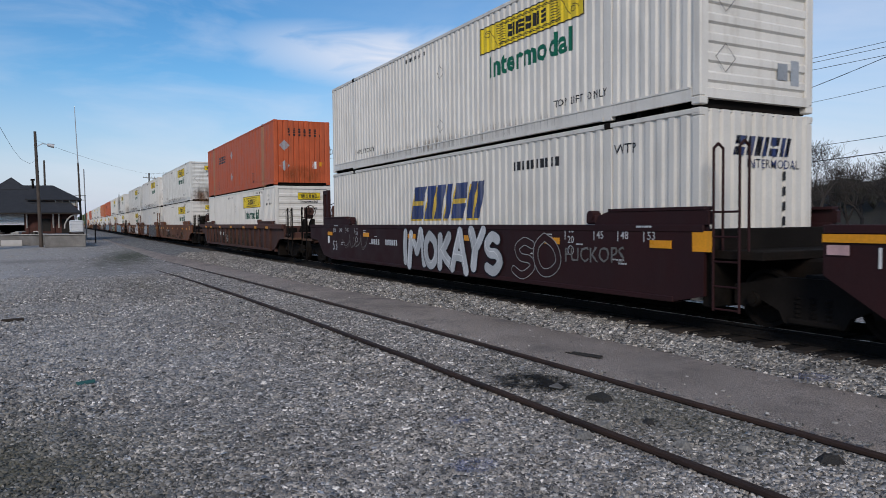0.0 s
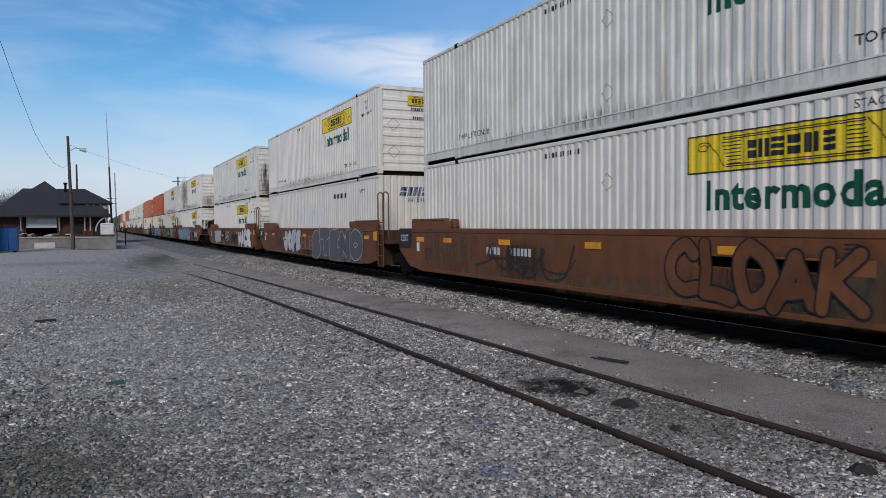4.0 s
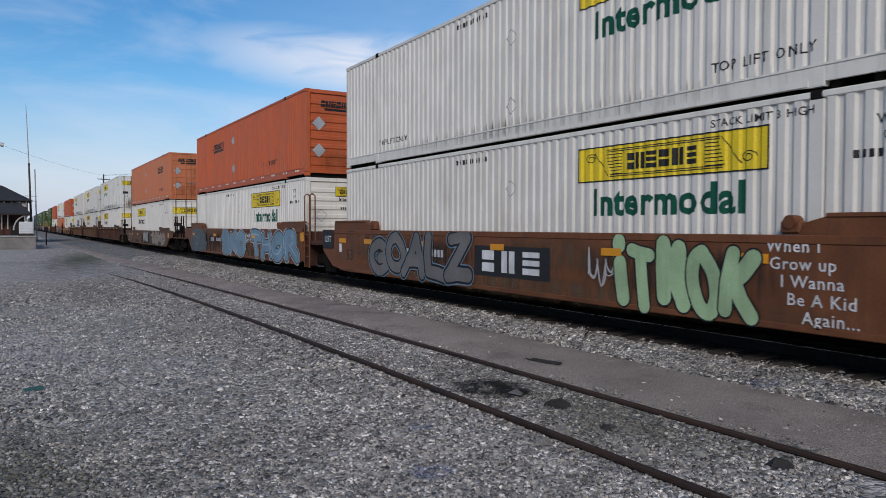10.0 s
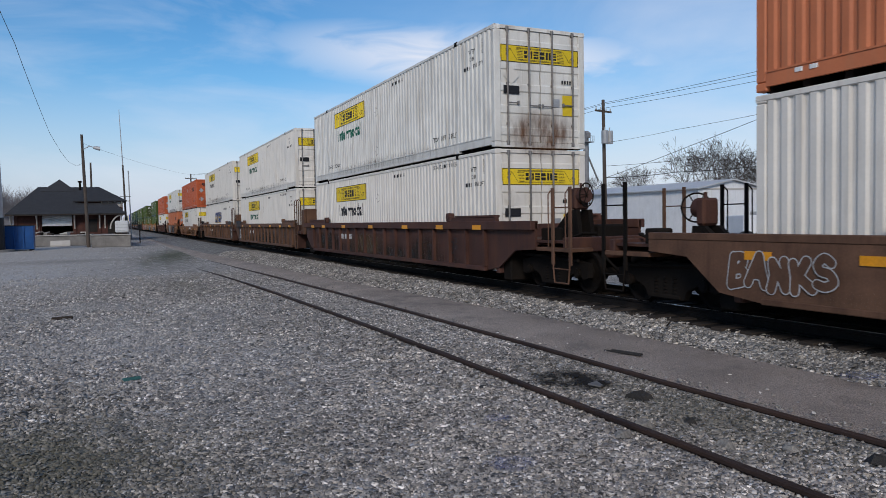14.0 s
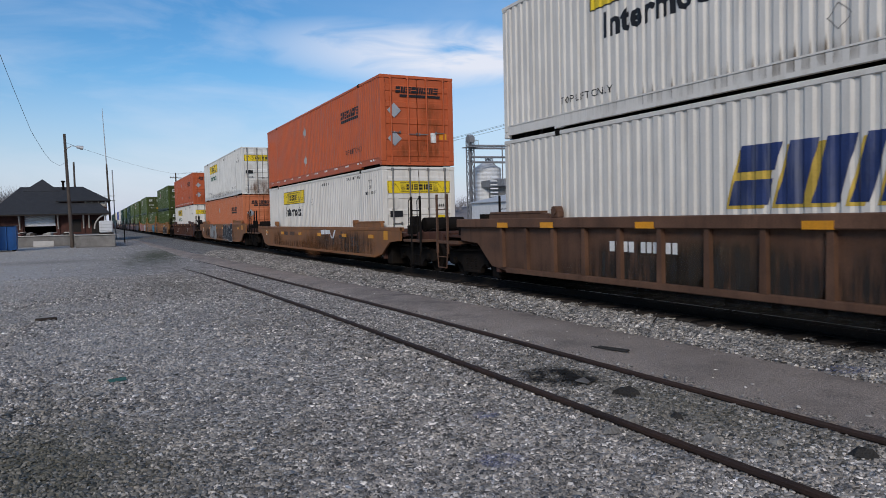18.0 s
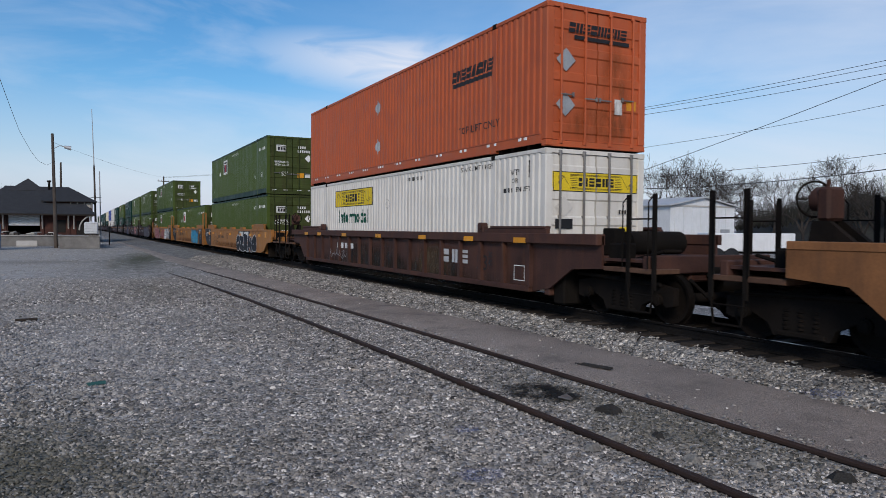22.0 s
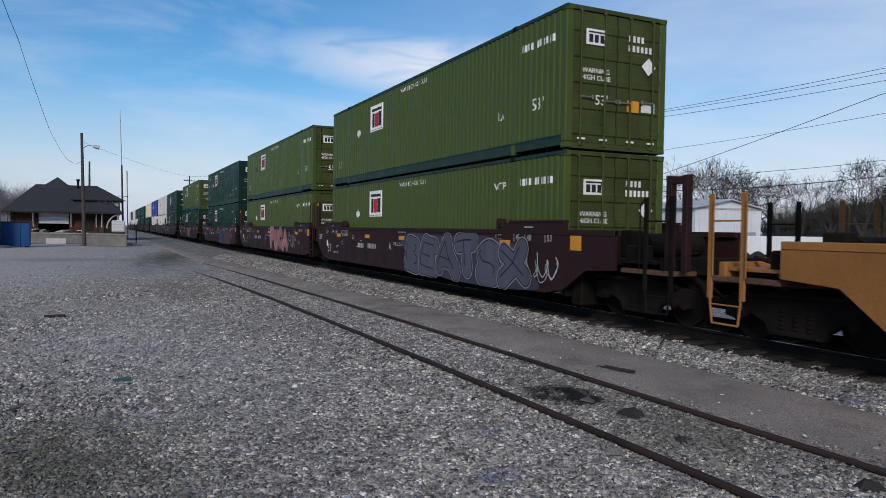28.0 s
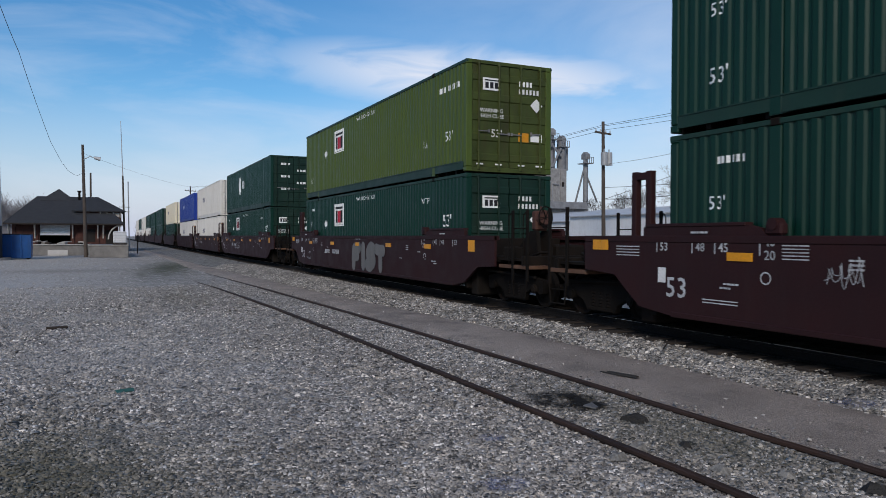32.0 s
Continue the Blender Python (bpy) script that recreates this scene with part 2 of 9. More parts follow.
RUST = (0.10, 0.035, 0.012)
SOOT = (0.05, 0.045, 0.04)
M = {
    "white": material("white_paint", (0.645, 0.615, 0.562), 0.5, var=0.06, stain=(0.36, 0.31, 0.25), amount=0.55, bump=0.05, rnd=0.05, fine=0.03),
    "white_dirty": material("white_paint_dirty", (0.62, 0.61, 0.57), 0.55, var=0.1, stain=(0.22, 0.17, 0.12), amount=0.6, bump=0.05, rnd=0.05, fine=0.04),
    "white_soot": material("white_paint_sooty", (0.30, 0.29, 0.27), 0.6, var=0.3, stain=(0.08, 0.075, 0.07), amount=0.9, bump=0.05, rnd=0.02),
    "grey_white": material("grey_white_paint", (0.60, 0.572, 0.522), 0.5, var=0.06, stain=(0.34, 0.30, 0.25), amount=0.5, bump=0.05, rnd=0.03, fine=0.03),
    "cream": material("cream_paint", (0.72, 0.64, 0.48), 0.5, var=0.08, stain=(0.4, 0.33, 0.22), amount=0.4, bump=0.05),
    "orange": material("orange_paint", (0.435, 0.094, 0.033), 0.5, var=0.12, stain=(0.32, 0.13, 0.07), amount=0.5, bump=0.05, rnd=0.08, fine=0.04),
    "orange_pale": material("orange_paint_faded", (0.46, 0.148, 0.066), 0.5, var=0.1, stain=(0.36, 0.18, 0.1), amount=0.5, bump=0.05, rnd=0.06, fine=0.04),
    "green": material("olive_green_paint", (0.054, 0.081, 0.0132), 0.45, var=0.10, stain=(0.07, 0.10, 0.03), amount=0.5, bump=0.05, rnd=0.06, fine=0.04),
    "dark_green": material("dark_green_paint", (0.0018, 0.0255, 0.0165), 0.45, var=0.12, stain=(0.010, 0.040, 0.028), amount=0.4, bump=0.05, rnd=0.06, fine=0.04),
    "rail_green": material("dark_green_rail_paint", (0.010, 0.034, 0.024), 0.5, var=0.15, stain=(0.03, 0.045, 0.03), amount=0.5, bump=0.05),
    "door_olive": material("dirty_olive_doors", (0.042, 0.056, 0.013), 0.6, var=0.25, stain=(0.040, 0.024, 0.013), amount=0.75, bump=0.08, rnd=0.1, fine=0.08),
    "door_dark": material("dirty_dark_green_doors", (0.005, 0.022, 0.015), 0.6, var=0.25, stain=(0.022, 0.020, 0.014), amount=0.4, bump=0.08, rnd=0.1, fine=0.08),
    "blue": material("blue_paint", (0.02, 0.05, 0.28), 0.45, var=0.1, stain=(0.05, 0.06, 0.12), amount=0.5, bump=0.05),
    "maroon": material("maroon_paint", (0.0230, 0.0066, 0.0072), 0.68, var=0.16, stain=(0.030, 0.018, 0.017), amount=0.3, bump=0.08, rnd=0.05),
    "brown": material("brown_paint", (0.135, 0.050, 0.021), 0.6, var=0.25, stain=(0.05, 0.03, 0.022), amount=0.6, bump=0.1, rnd=0.12),
    "rust_brown": material("rusty_brown_paint", (0.104, 0.055, 0.034), 0.7, var=0.3, stain=(0.045, 0.022, 0.014), amount=0.7, bump=0.15, rnd=0.12),
    "dark_rust": material("dark_rusty_paint", (0.058, 0.027, 0.021), 0.7, var=0.35, stain=(0.11, 0.045, 0.02), amount=0.6, bump=0.15, rnd=0.1),
    "ochre": material("ochre_brown_paint", (0.215, 0.094, 0.037), 0.6, var=0.25, stain=(0.085, 0.045, 0.026), amount=0.6, bump=0.08),
    "yellow_tan": material("tan_yellow_paint", (0.30, 0.128, 0.034), 0.5, var=0.12, stain=(0.16, 0.09, 0.045), amount=0.45, bump=0.06),
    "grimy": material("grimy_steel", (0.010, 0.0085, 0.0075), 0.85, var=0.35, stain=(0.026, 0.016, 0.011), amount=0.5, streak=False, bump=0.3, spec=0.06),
    "black": material("black_paint", (0.018, 0.018, 0.020), 0.5, var=0.2, bump=0.05),
    "steel": material("worn_steel", (0.20, 0.19, 0.18), 0.45, metal=0.6, var=0.25, stain=RUST, amount=0.5, streak=False, bump=0.1),
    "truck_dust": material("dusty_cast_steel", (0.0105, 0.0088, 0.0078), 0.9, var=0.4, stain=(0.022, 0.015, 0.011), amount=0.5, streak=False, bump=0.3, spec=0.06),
    "rail": material("rusty_rail", (0.034, 0.021, 0.017), 0.7, var=0.3, stain=(0.065, 0.032, 0.018), amount=0.5, streak=False, bump=0.3),
    "rail_top": material("polished_rail", (0.35, 0.34, 0.33), 0.3, metal=0.9, var=0.1, bump=0.05),
    "tie": material("creosoted_wood", (0.030, 0.024, 0.020), 0.9, var=0.35, stain=(0.055, 0.045, 0.038), amount=0.5, streak=False, bump=0.5),
    "reflector": material("amber_reflector", (0.62, 0.26, 0.015), 0.35, var=0.12, stain=(0.2, 0.12, 0.05), amount=0.4, bump=0.0, rnd=0.1),
    "sign_yellow": material("sign_yellow", (0.66, 0.48, 0.02), 0.4, var=0.06, stain=(0.45, 0.36, 0.1), amount=0.3, bump=0.0, rnd=0.12),
    "ink": material("black_lettering", (0.016, 0.016, 0.018), 0.5, var=0.1, bump=0.0),
    "ink_green": material("dark_green_lettering", (0.006, 0.085, 0.050), 0.5, var=0.1, bump=0.0, rnd=0.3),
    "ink_navy": material("navy_lettering", (0.020, 0.035, 0.110), 0.5, var=0.25, stain=(0.3, 0.3, 0.32), amount=0.5, bump=0.0),
    "ink_gold": material("gold_lettering", (0.50, 0.34, 0.06), 0.5, var=0.2, bump=0.0),
    "ink_white": material("white_lettering", (0.70, 0.70, 0.68), 0.55, var=0.12, bump=0.0),
    "ink_red": material("red_lettering", (0.36, 0.022, 0.045), 0.5, var=0.1, bump=0.0),
    "dull_rock": material("dull_limestone", (0.20, 0.19, 0.175), 0.9, var=0.3, scale=8.0, stain=(0.08, 0.075, 0.07), amount=0.6, streak=False, bump=0.6, fine=0.3),
    "asphalt": material("old_asphalt", (0.285, 0.243, 0.212), 0.9, var=0.2, scale=0.9, stain=(0.075, 0.07, 0.068), amount=0.75, streak=False, bump=0.8, bump_scale=70.0, fine=0.55, rnd=0),
    "concrete": material("old_concrete", (0.20, 0.19, 0.178), 0.9, var=0.25, stain=(0.16, 0.15, 0.135), amount=0.6, bump=0.3, bump_scale=25),
    "shingle": material("dark_roof_shingle", (0.034, 0.035, 0.038), 0.9, var=0.25, stain=(0.06, 0.06, 0.06), amount=0.4, bump=0.4, bump_scale=12),
    "brick": material("red_brick", (0.070, 0.032, 0.026), 0.9, var=0.3, stain=(0.08, 0.04, 0.03), amount=0.5, bump=0.4, bump_scale=14),
    "trim": material("pale_trim", (0.40, 0.38, 0.35), 0.7, var=0.12, bump=0.1),
    "bark": material("grey_bark", (0.046, 0.039, 0.035), 0.95, var=0.3, bump=0.3),
    "pole_wood": material("weathered_pole", (0.070, 0.057, 0.048), 0.9, var=0.25, stain=(0.05, 0.04, 0.03), amount=0.5, bump=0.4),
    "galv": material("galvanised_steel", (0.36, 0.37, 0.38), 0.5, metal=0.35, var=0.15, stain=(0.22, 0.22, 0.22), amount=0.5, bump=0.1),
    "siding": material("white_metal_siding", (0.66, 0.67, 0.68), 0.5, var=0.06, stain=(0.45, 0.45, 0.44), amount=0.4, bump=0.05),
    "roof_metal": material("grey_metal_roof", (0.42, 0.43, 0.44), 0.5, var=0.1, stain=(0.3, 0.28, 0.26), amount=0.4, bump=0.05),
    "dumpster": material("blue_dumpster_paint", (0.012, 0.062, 0.20), 0.5, var=0.15, stain=(0.04, 0.06, 0.1), amount=0.5, bump=0.1),
    "galv_dark": material("dark_galvanised_steel", (0.19, 0.195, 0.205), 0.7, metal=0.0, var=0.2, stain=(0.10, 0.10, 0.10), amount=0.5, bump=0.1),
    "orange_red": material("dull_red_orange_paint", (0.44, 0.090, 0.033), 0.55, var=0.14, stain=(0.22, 0.09, 0.05), amount=0.5, bump=0.05, rnd=0.02, fine=0.05),
    "faded_post": material("faded_orange_post", (0.36, 0.17, 0.085), 0.6, var=0.2, stain=(0.20, 0.09, 0.04), amount=0.6, bump=0.05, rnd=0.02),
    "ghost_ink": material("painted_out_lettering", (0.56, 0.555, 0.54), 0.55, var=0.08, bump=0.0, rnd=0.02),
    "bin_steel": material("bright_corrugated_steel", (0.58, 0.59, 0.60), 0.55, var=0.1, stain=(0.34, 0.34, 0.33), amount=0.5, bump=0.05),
    "dark": material("dark_interior", (0.02, 0.018, 0.017), 0.9, var=0.2, bump=0.0),
}


def smudge(name, color, strength, across=7.0, down=0.7):
    """Dirt that thins out towards its rim and breaks up in runs, so that the paint below shows through."""
    m = bpy.data.materials.new(name)
    m.use_nodes = True
    t = m.node_tree
    N, K = t.nodes, t.links.new
    bsdf = N["Principled BSDF"]
    bsdf.inputs["Base Color"].default_value = (*color, 1)
    bsdf.inputs["Roughness"].default_value = 0.85
    bsdf.inputs["Specular IOR Level"].default_value = 0.1
    co = N.new("ShaderNodeTexCoord")
    off, ln = N.new("ShaderNodeVectorMath"), N.new("ShaderNodeVectorMath")
    off.operation, ln.operation = "SUBTRACT", "LENGTH"
    off.inputs[1].default_value = (0.5, 0.5, 0.5)
    K(co.outputs["Generated"], off.inputs[0])
    K(off.outputs[0], ln.inputs[0])
    fall = N.new("ShaderNodeMapRange")
    fall.interpolation_type = "SMOOTHSTEP"
    fall.inputs["From Min"].default_value, fall.inputs["From Max"].default_value = 0.16, 0.50
    fall.inputs["To Min"].default_value, fall.inputs["To Max"].default_value = 1.0, 0.0
    K(ln.outputs["Value"], fall.inputs["Value"])
    mp, no = N.new("ShaderNodeMapping"), N.new("ShaderNodeTexNoise")
    mp.inputs["Scale"].default_value = (across, across, down)
    K(co.outputs["Object"], mp.inputs["Vector"])
    K(mp.outputs["Vector"], no.inputs["Vector"])
    no.inputs["Scale"].default_value, no.inputs["Detail"].default_value, no.inputs["Roughness"].default_value = 1.0, 6.0, 0.65
    rp = N.new("ShaderNodeMapRange")
    rp.inputs["From Min"].default_value, rp.inputs["From Max"].default_value = 0.36, 0.64
    rp.inputs["To Min"].default_value, rp.inputs["To Max"].default_value = 0.0, strength
    K(no.outputs["Fac"], rp.inputs["Value"])
    mul = N.new("ShaderNodeMath")
    mul.operation = "MULTIPLY"
    K(fall.outputs["Result"], mul.inputs[0])
    K(rp.outputs["Result"], mul.inputs[1])
    K(mul.outputs[0], bsdf.inputs["Alpha"])
    return m


M["smudge_soot"] = smudge("soot_smudge", (0.035, 0.033, 0.031), 1.0)
M["smudge_rust"] = smudge("rust_smudge", (0.13, 0.055, 0.022), 0.85, 5.0, 1.4)
M["smudge_thin"] = smudge("thin_rust_smudge", (0.16, 0.06, 0.022), 0.45, 5.0, 1.4)
M["smudge_dirt"] = smudge("brown_dirt_smudge", (0.12, 0.085, 0.055), 0.75, 4.0, 1.0)
M["smudge_blue"] = smudge("blue_paint_smudge", (0.10, 0.14, 0.33), 0.35, 9.0, 9.0)
M["smudge_oil"] = smudge("oil_smudge", (0.018, 0.017, 0.016), 1.5, 6.0, 6.0)


# ---- mesh tools ----
class Mesh:
    """Collects pieces of geometry and makes one mesh of them."""

    def __init__(self):
        self.v, self.f, self.smooth = [], [], []

    def add(self, verts, faces, smooth=False):
        k = len(self.v)
        self.v += [tuple(v) for v in verts]
        self.f += [tuple(i + k for i in f) for f in faces]
        self.smooth += [smooth] * len(faces)
        return self

    def box(self, x0, x1, y0, y1, z0, z1, bev=0.0):
        if bev <= 0:
            v = [(x, y, z) for x in (x0, x1) for y in (y0, y1) for z in (z0, z1)]
            return self.add(v, [(0, 1, 3, 2), (4, 6, 7, 5), (0, 4, 5, 1), (2, 3, 7, 6), (0, 2, 6, 4), (1, 5, 7, 3)])
        b = min(bev, (x1 - x0) * 0.45, (y1 - y0) * 0.45, (z1 - z0) * 0.45)
        c, r = Vector(((x0 + x1) / 2, (y0 + y1) / 2, (z0 + z1) / 2)), Vector(((x1 - x0) / 2, (y1 - y0) / 2, (z1 - z0) / 2))
        v, idx = [], {}
        for sx in (-1, 1):
            for sy in (-1, 1):
                for sz in (-1, 1):
                    s = Vector((sx, sy, sz))
                    for ax in range(3):
                        p = Vector([c[i] + s[i] * (r[i] - (0 if i == ax else b)) for i in range(3)])
                        idx[(sx, sy, sz, ax)] = len(v)
                        v.append(p)
        f = []
        for ax in range(3):
            o = [i for i in range(3) if i != ax]
            for s in (-1, 1):
                q = []
                for a, d in ((-1, -1), (1, -1), (1, 1), (-1, 1)):
                    k = [0, 0, 0]
                    k[ax], k[o[0]], k[o[1]] = s, a, d
                    q.append(idx[(*k, ax)])
                f.append(q if (s > 0) == (ax != 1) else q[::-1])
        for ax in range(3):
            o = [i for i in range(3) if i != ax]
            for a in (-1, 1):
                for d in (-1, 1):
                    q = []
                    for e, w in ((-1, o[0]), (1, o[0]), (1, o[1]), (-1, o[1])):
                        k = [0, 0, 0]
                        k[ax], k[o[0]], k[o[1]] = e, a, d
                        q.append(idx[(*k, w)])
                    f.append(q)
        for sx in (-1, 1):
            for sy in (-1, 1):
                for sz in (-1, 1):
                    f.append([idx[(sx, sy, sz, i)] for i in range(3)])
        return self.add(v, f)

    def prism(self, poly, x0, x1):
        """A polygon in (y, z), drawn out along x."""
        n = len(poly)
        v = [(x0, y, z) for y, z in poly] + [(x1, y, z) for y, z in poly]
        f = [tuple(range(n)), tuple(range(2 * n - 1, n - 1, -1))]
        f += [(i, i + n, (i + 1) % n + n, (i + 1) % n) for i in range(n)]
        return self.add(v, f)

    def rod(self, p, q, r, n=6, r2=None, caps=True):
        p, q = Vector(p), Vector(q)
        d = (q - p).normalized()
        a = d.orthogonal().normalized()
        b = d.cross(a)
        r2 = r if r2 is None else r2
        v = [p + (a * math.cos(2 * math.pi * i / n) + b * math.sin(2 * math.pi * i / n)) * r for i in range(n)]
        v += [q + (a * math.cos(2 * math.pi * i / n) + b * math.sin(2 * math.pi * i / n)) * r2 for i in range(n)]
        self.add(v, [(i, (i + 1) % n, (i + 1) % n + n, i + n) for i in range(n)], smooth=n > 5)
        if caps:
            self.add(v, [tuple(range(n - 1, -1, -1)), tuple(range(n, 2 * n))])
        return self

    def pipe(self, pts, r, n=6):
        for p, q in zip(pts, pts[1:]):
            self.rod(p, q, r, n)
        return self

    def made(self, name, mat, weld=False):
        me = bpy.data.meshes.new(name)
        me.from_pydata(self.v, [], self.f)
        me.polygons.foreach_set("use_smooth", self.smooth)
        me.materials.append(mat)
        bm = bmesh.new()
        bm.from_mesh(me)
        if weld:
            bmesh.ops.remove_doubles(bm, verts=bm.verts, dist=1e-5)
        bmesh.ops.recalc_face_normals(bm, faces=bm.faces)
        bm.to_mesh(me)
        bm.free()
        return me


def part(name, mesh, parent, label="", m=None, kind=""):
    ob = new(name, mesh)
    ob.parent = parent
    if m is not None:
        ob.matrix_basis = m
    return tagged(ob, label=label, kind=kind)


def thing(name, label, category, m=None, group="", kind="", mesh=None):
    ob = new(name, mesh)
    if m is not None:
        ob.matrix_basis = m
    return tagged(ob, label, category, group, kind)


def text_mesh(body, height, mat, slack=1.0, bold=0.006):
    """Lettering in the built-in font: flat, centred, letters about height tall, in the plane x (right), y (up)."""
    cu = bpy.data.curves.new("lettering", "FONT")
    cu.body, cu.size, cu.align_x, cu.align_y, cu.resolution_u = body, height / 0.70, "CENTER", "CENTER", 2
    cu.space_character, cu.offset = slack, bold * height / 0.70
    ob = bpy.data.objects.new("lettering", cu)
    me = bpy.data.meshes.new_from_object(ob)
    bpy.data.objects.remove(ob)
    bpy.data.curves.remove(cu)
    bm = bmesh.new()
    bm.from_mesh(me)
    bpy.data.meshes.remove(me)
    return bm


def shape_bm(polys):
    bm = bmesh.new()
    for poly in polys:
        bm.faces.new([bm.verts.new((a, b, 0)) for a, b in poly])
    return bm


def rect(a0, a1, b0, b1):
    return [(a0, b0), (a1, b0), (a1, b1), (a0, b1)]


def block_letters(widths, h, gap=0.12, slant=0.0, cut=True):
    """Plain slit blocks in the rhythm of a word, centred: they stand in for a trade mark."""
    total = sum(widths) * h + gap * h * (len(widths) - 1)
    a, out = -total / 2, []

    def quad(x0, x1, b0, b1):
        out.append([(x0 + slant * b0 * h, h * b0), (x1 + slant * b0 * h, h * b0), (x1 + slant * b1 * h, h * b1), (x0 + slant * b1 * h, h * b1)])

    for i, w in enumerate(widths):
        w *= h
        if not cut or w < 0.45 * h:
            quad(a, a + w, -0.5, 0.5)
        elif i % 3 == 0:
            quad(a, a + w, 0.06, 0.5)
            quad(a, a + w, -0.5, -0.08)
        elif i % 3 == 1:
            quad(a, a + 0.44 * w, -0.5, 0.5)
            quad(a + 0.58 * w, a + w, -0.5, 0.5)
        else:
            quad(a, a + w, -0.5, -0.22)
            quad(a, a + w, -0.10, 0.14)
            quad(a, a + w, 0.26, 0.5)
        a += w + gap * h
    return shape_bm(out)


# ---- the ground and the tracks ----
TRACK_X, RAIL_Z = 9.617, 0.39


def along(table, y):
    """Value at y from pairs (y, value), eased between them."""
    ys, vs = zip(*table)
    return float(np.interp(y, ys, vs))


NEAR_RAIL = ((-30, 4.36), (4, 4.25), (9, 4.23), (14, 4.16), (19, 4.02), (27, 3.70), (34, 3.30))
FAR_RAIL = ((-30, 5.86), (4, 5.74), (9, 5.70), (14, 5.62), (19, 5.46), (27, 5.16), (36, 4.82), (44, 4.4))
PAVED_EDGE = ((-30, 7.86), (8, 7.84), (12, 7.75), (16, 7.35), (24, 6.75), (32, 6.4), (52, 5.6), (86, 4.9), (120, 4.6))


SOIL, DUST, GRASS, SILT = (0.075, 0.072, 0.046), (0.40, 0.390, 0.380), (0.050, 0.054, 0.026), (0.40, 0.372, 0.336)
# patches of another tone: centre x, y, half widths, turn, strength
PATCHES = ((-0.6, 6.9, 1.2, 2.6, 6, 0.8, SOIL), (0.5, 6.2, 1.0, 1.5, 0, 0.4, SOIL), (-4.5, 46, 9.5, 30, 0, 0.7, SILT), (-5.0, 66, 9.0, 22, 0, 0.6, SILT), (3.5, 47, 2.0, 15, -7, 0.95, GRASS), (5.2, 4.9, 0.9, 2.6, 0, 0.55, SOIL),
           (0.2, 13.5, 2.4, 5.5, 8, 0.55, DUST), (-3.5, 30, 3.5, 13, 0, 0.6, DUST), (1.6, 17.5, 1.6, 3.0, 20, 0.35, DUST), (2.2, 24, 0.9, 5, 0, 0.35, SOIL), (-2.5, 44, 4, 3, 0, 0.4, SOIL))


def patched(N, K, co, n2, color, weeds):
    """Lays the soil, grass and dust patches over a colour, with a ragged soft rim."""
    for wx, wy, rx, ry, rz, amount, tone in weeds:
        mp = N.new("ShaderNodeMapping")
        mp.vector_type = "TEXTURE"
        mp.inputs["Location"].default_value, mp.inputs["Scale"].default_value, mp.inputs["Rotation"].default_value = (wx, wy, 0), (rx, ry, 1), (0, 0, radians(rz))
        K(co.outputs["Object"], mp.inputs["Vector"])
        ln = N.new("ShaderNodeVectorMath")
        ln.operation = "LENGTH"
        K(mp.outputs["Vector"], ln.inputs[0])
        ad = N.new("ShaderNodeMath")
        K(ln.outputs["Value"], ad.inputs[0])
        rag = N.new("ShaderNodeMath")
        rag.operation = "MULTIPLY"
        rag.inputs[1].default_value = 2.2
        K(n2.outputs["Fac"], rag.inputs[0])
        K(rag.outputs[0], ad.inputs[1])
        fr = N.new("ShaderNodeMapRange")
        fr.interpolation_type = "SMOOTHSTEP"
        fr.inputs["From Min"].default_value, fr.inputs["From Max"].default_value = 1.0, 2.4
        fr.inputs["To Min"].default_value, fr.inputs["To Max"].default_value = amount, 0.0
        K(ad.outputs[0], fr.inputs["Value"])
        wm = N.new("ShaderNodeMixRGB")
        wm.inputs["Color2"].default_value = (*tone, 1)
        K(fr.outputs["Result"], wm.inputs["Fac"])
        K(color, wm.inputs["Color1"])
        color = wm.outputs["Color"]
    return color


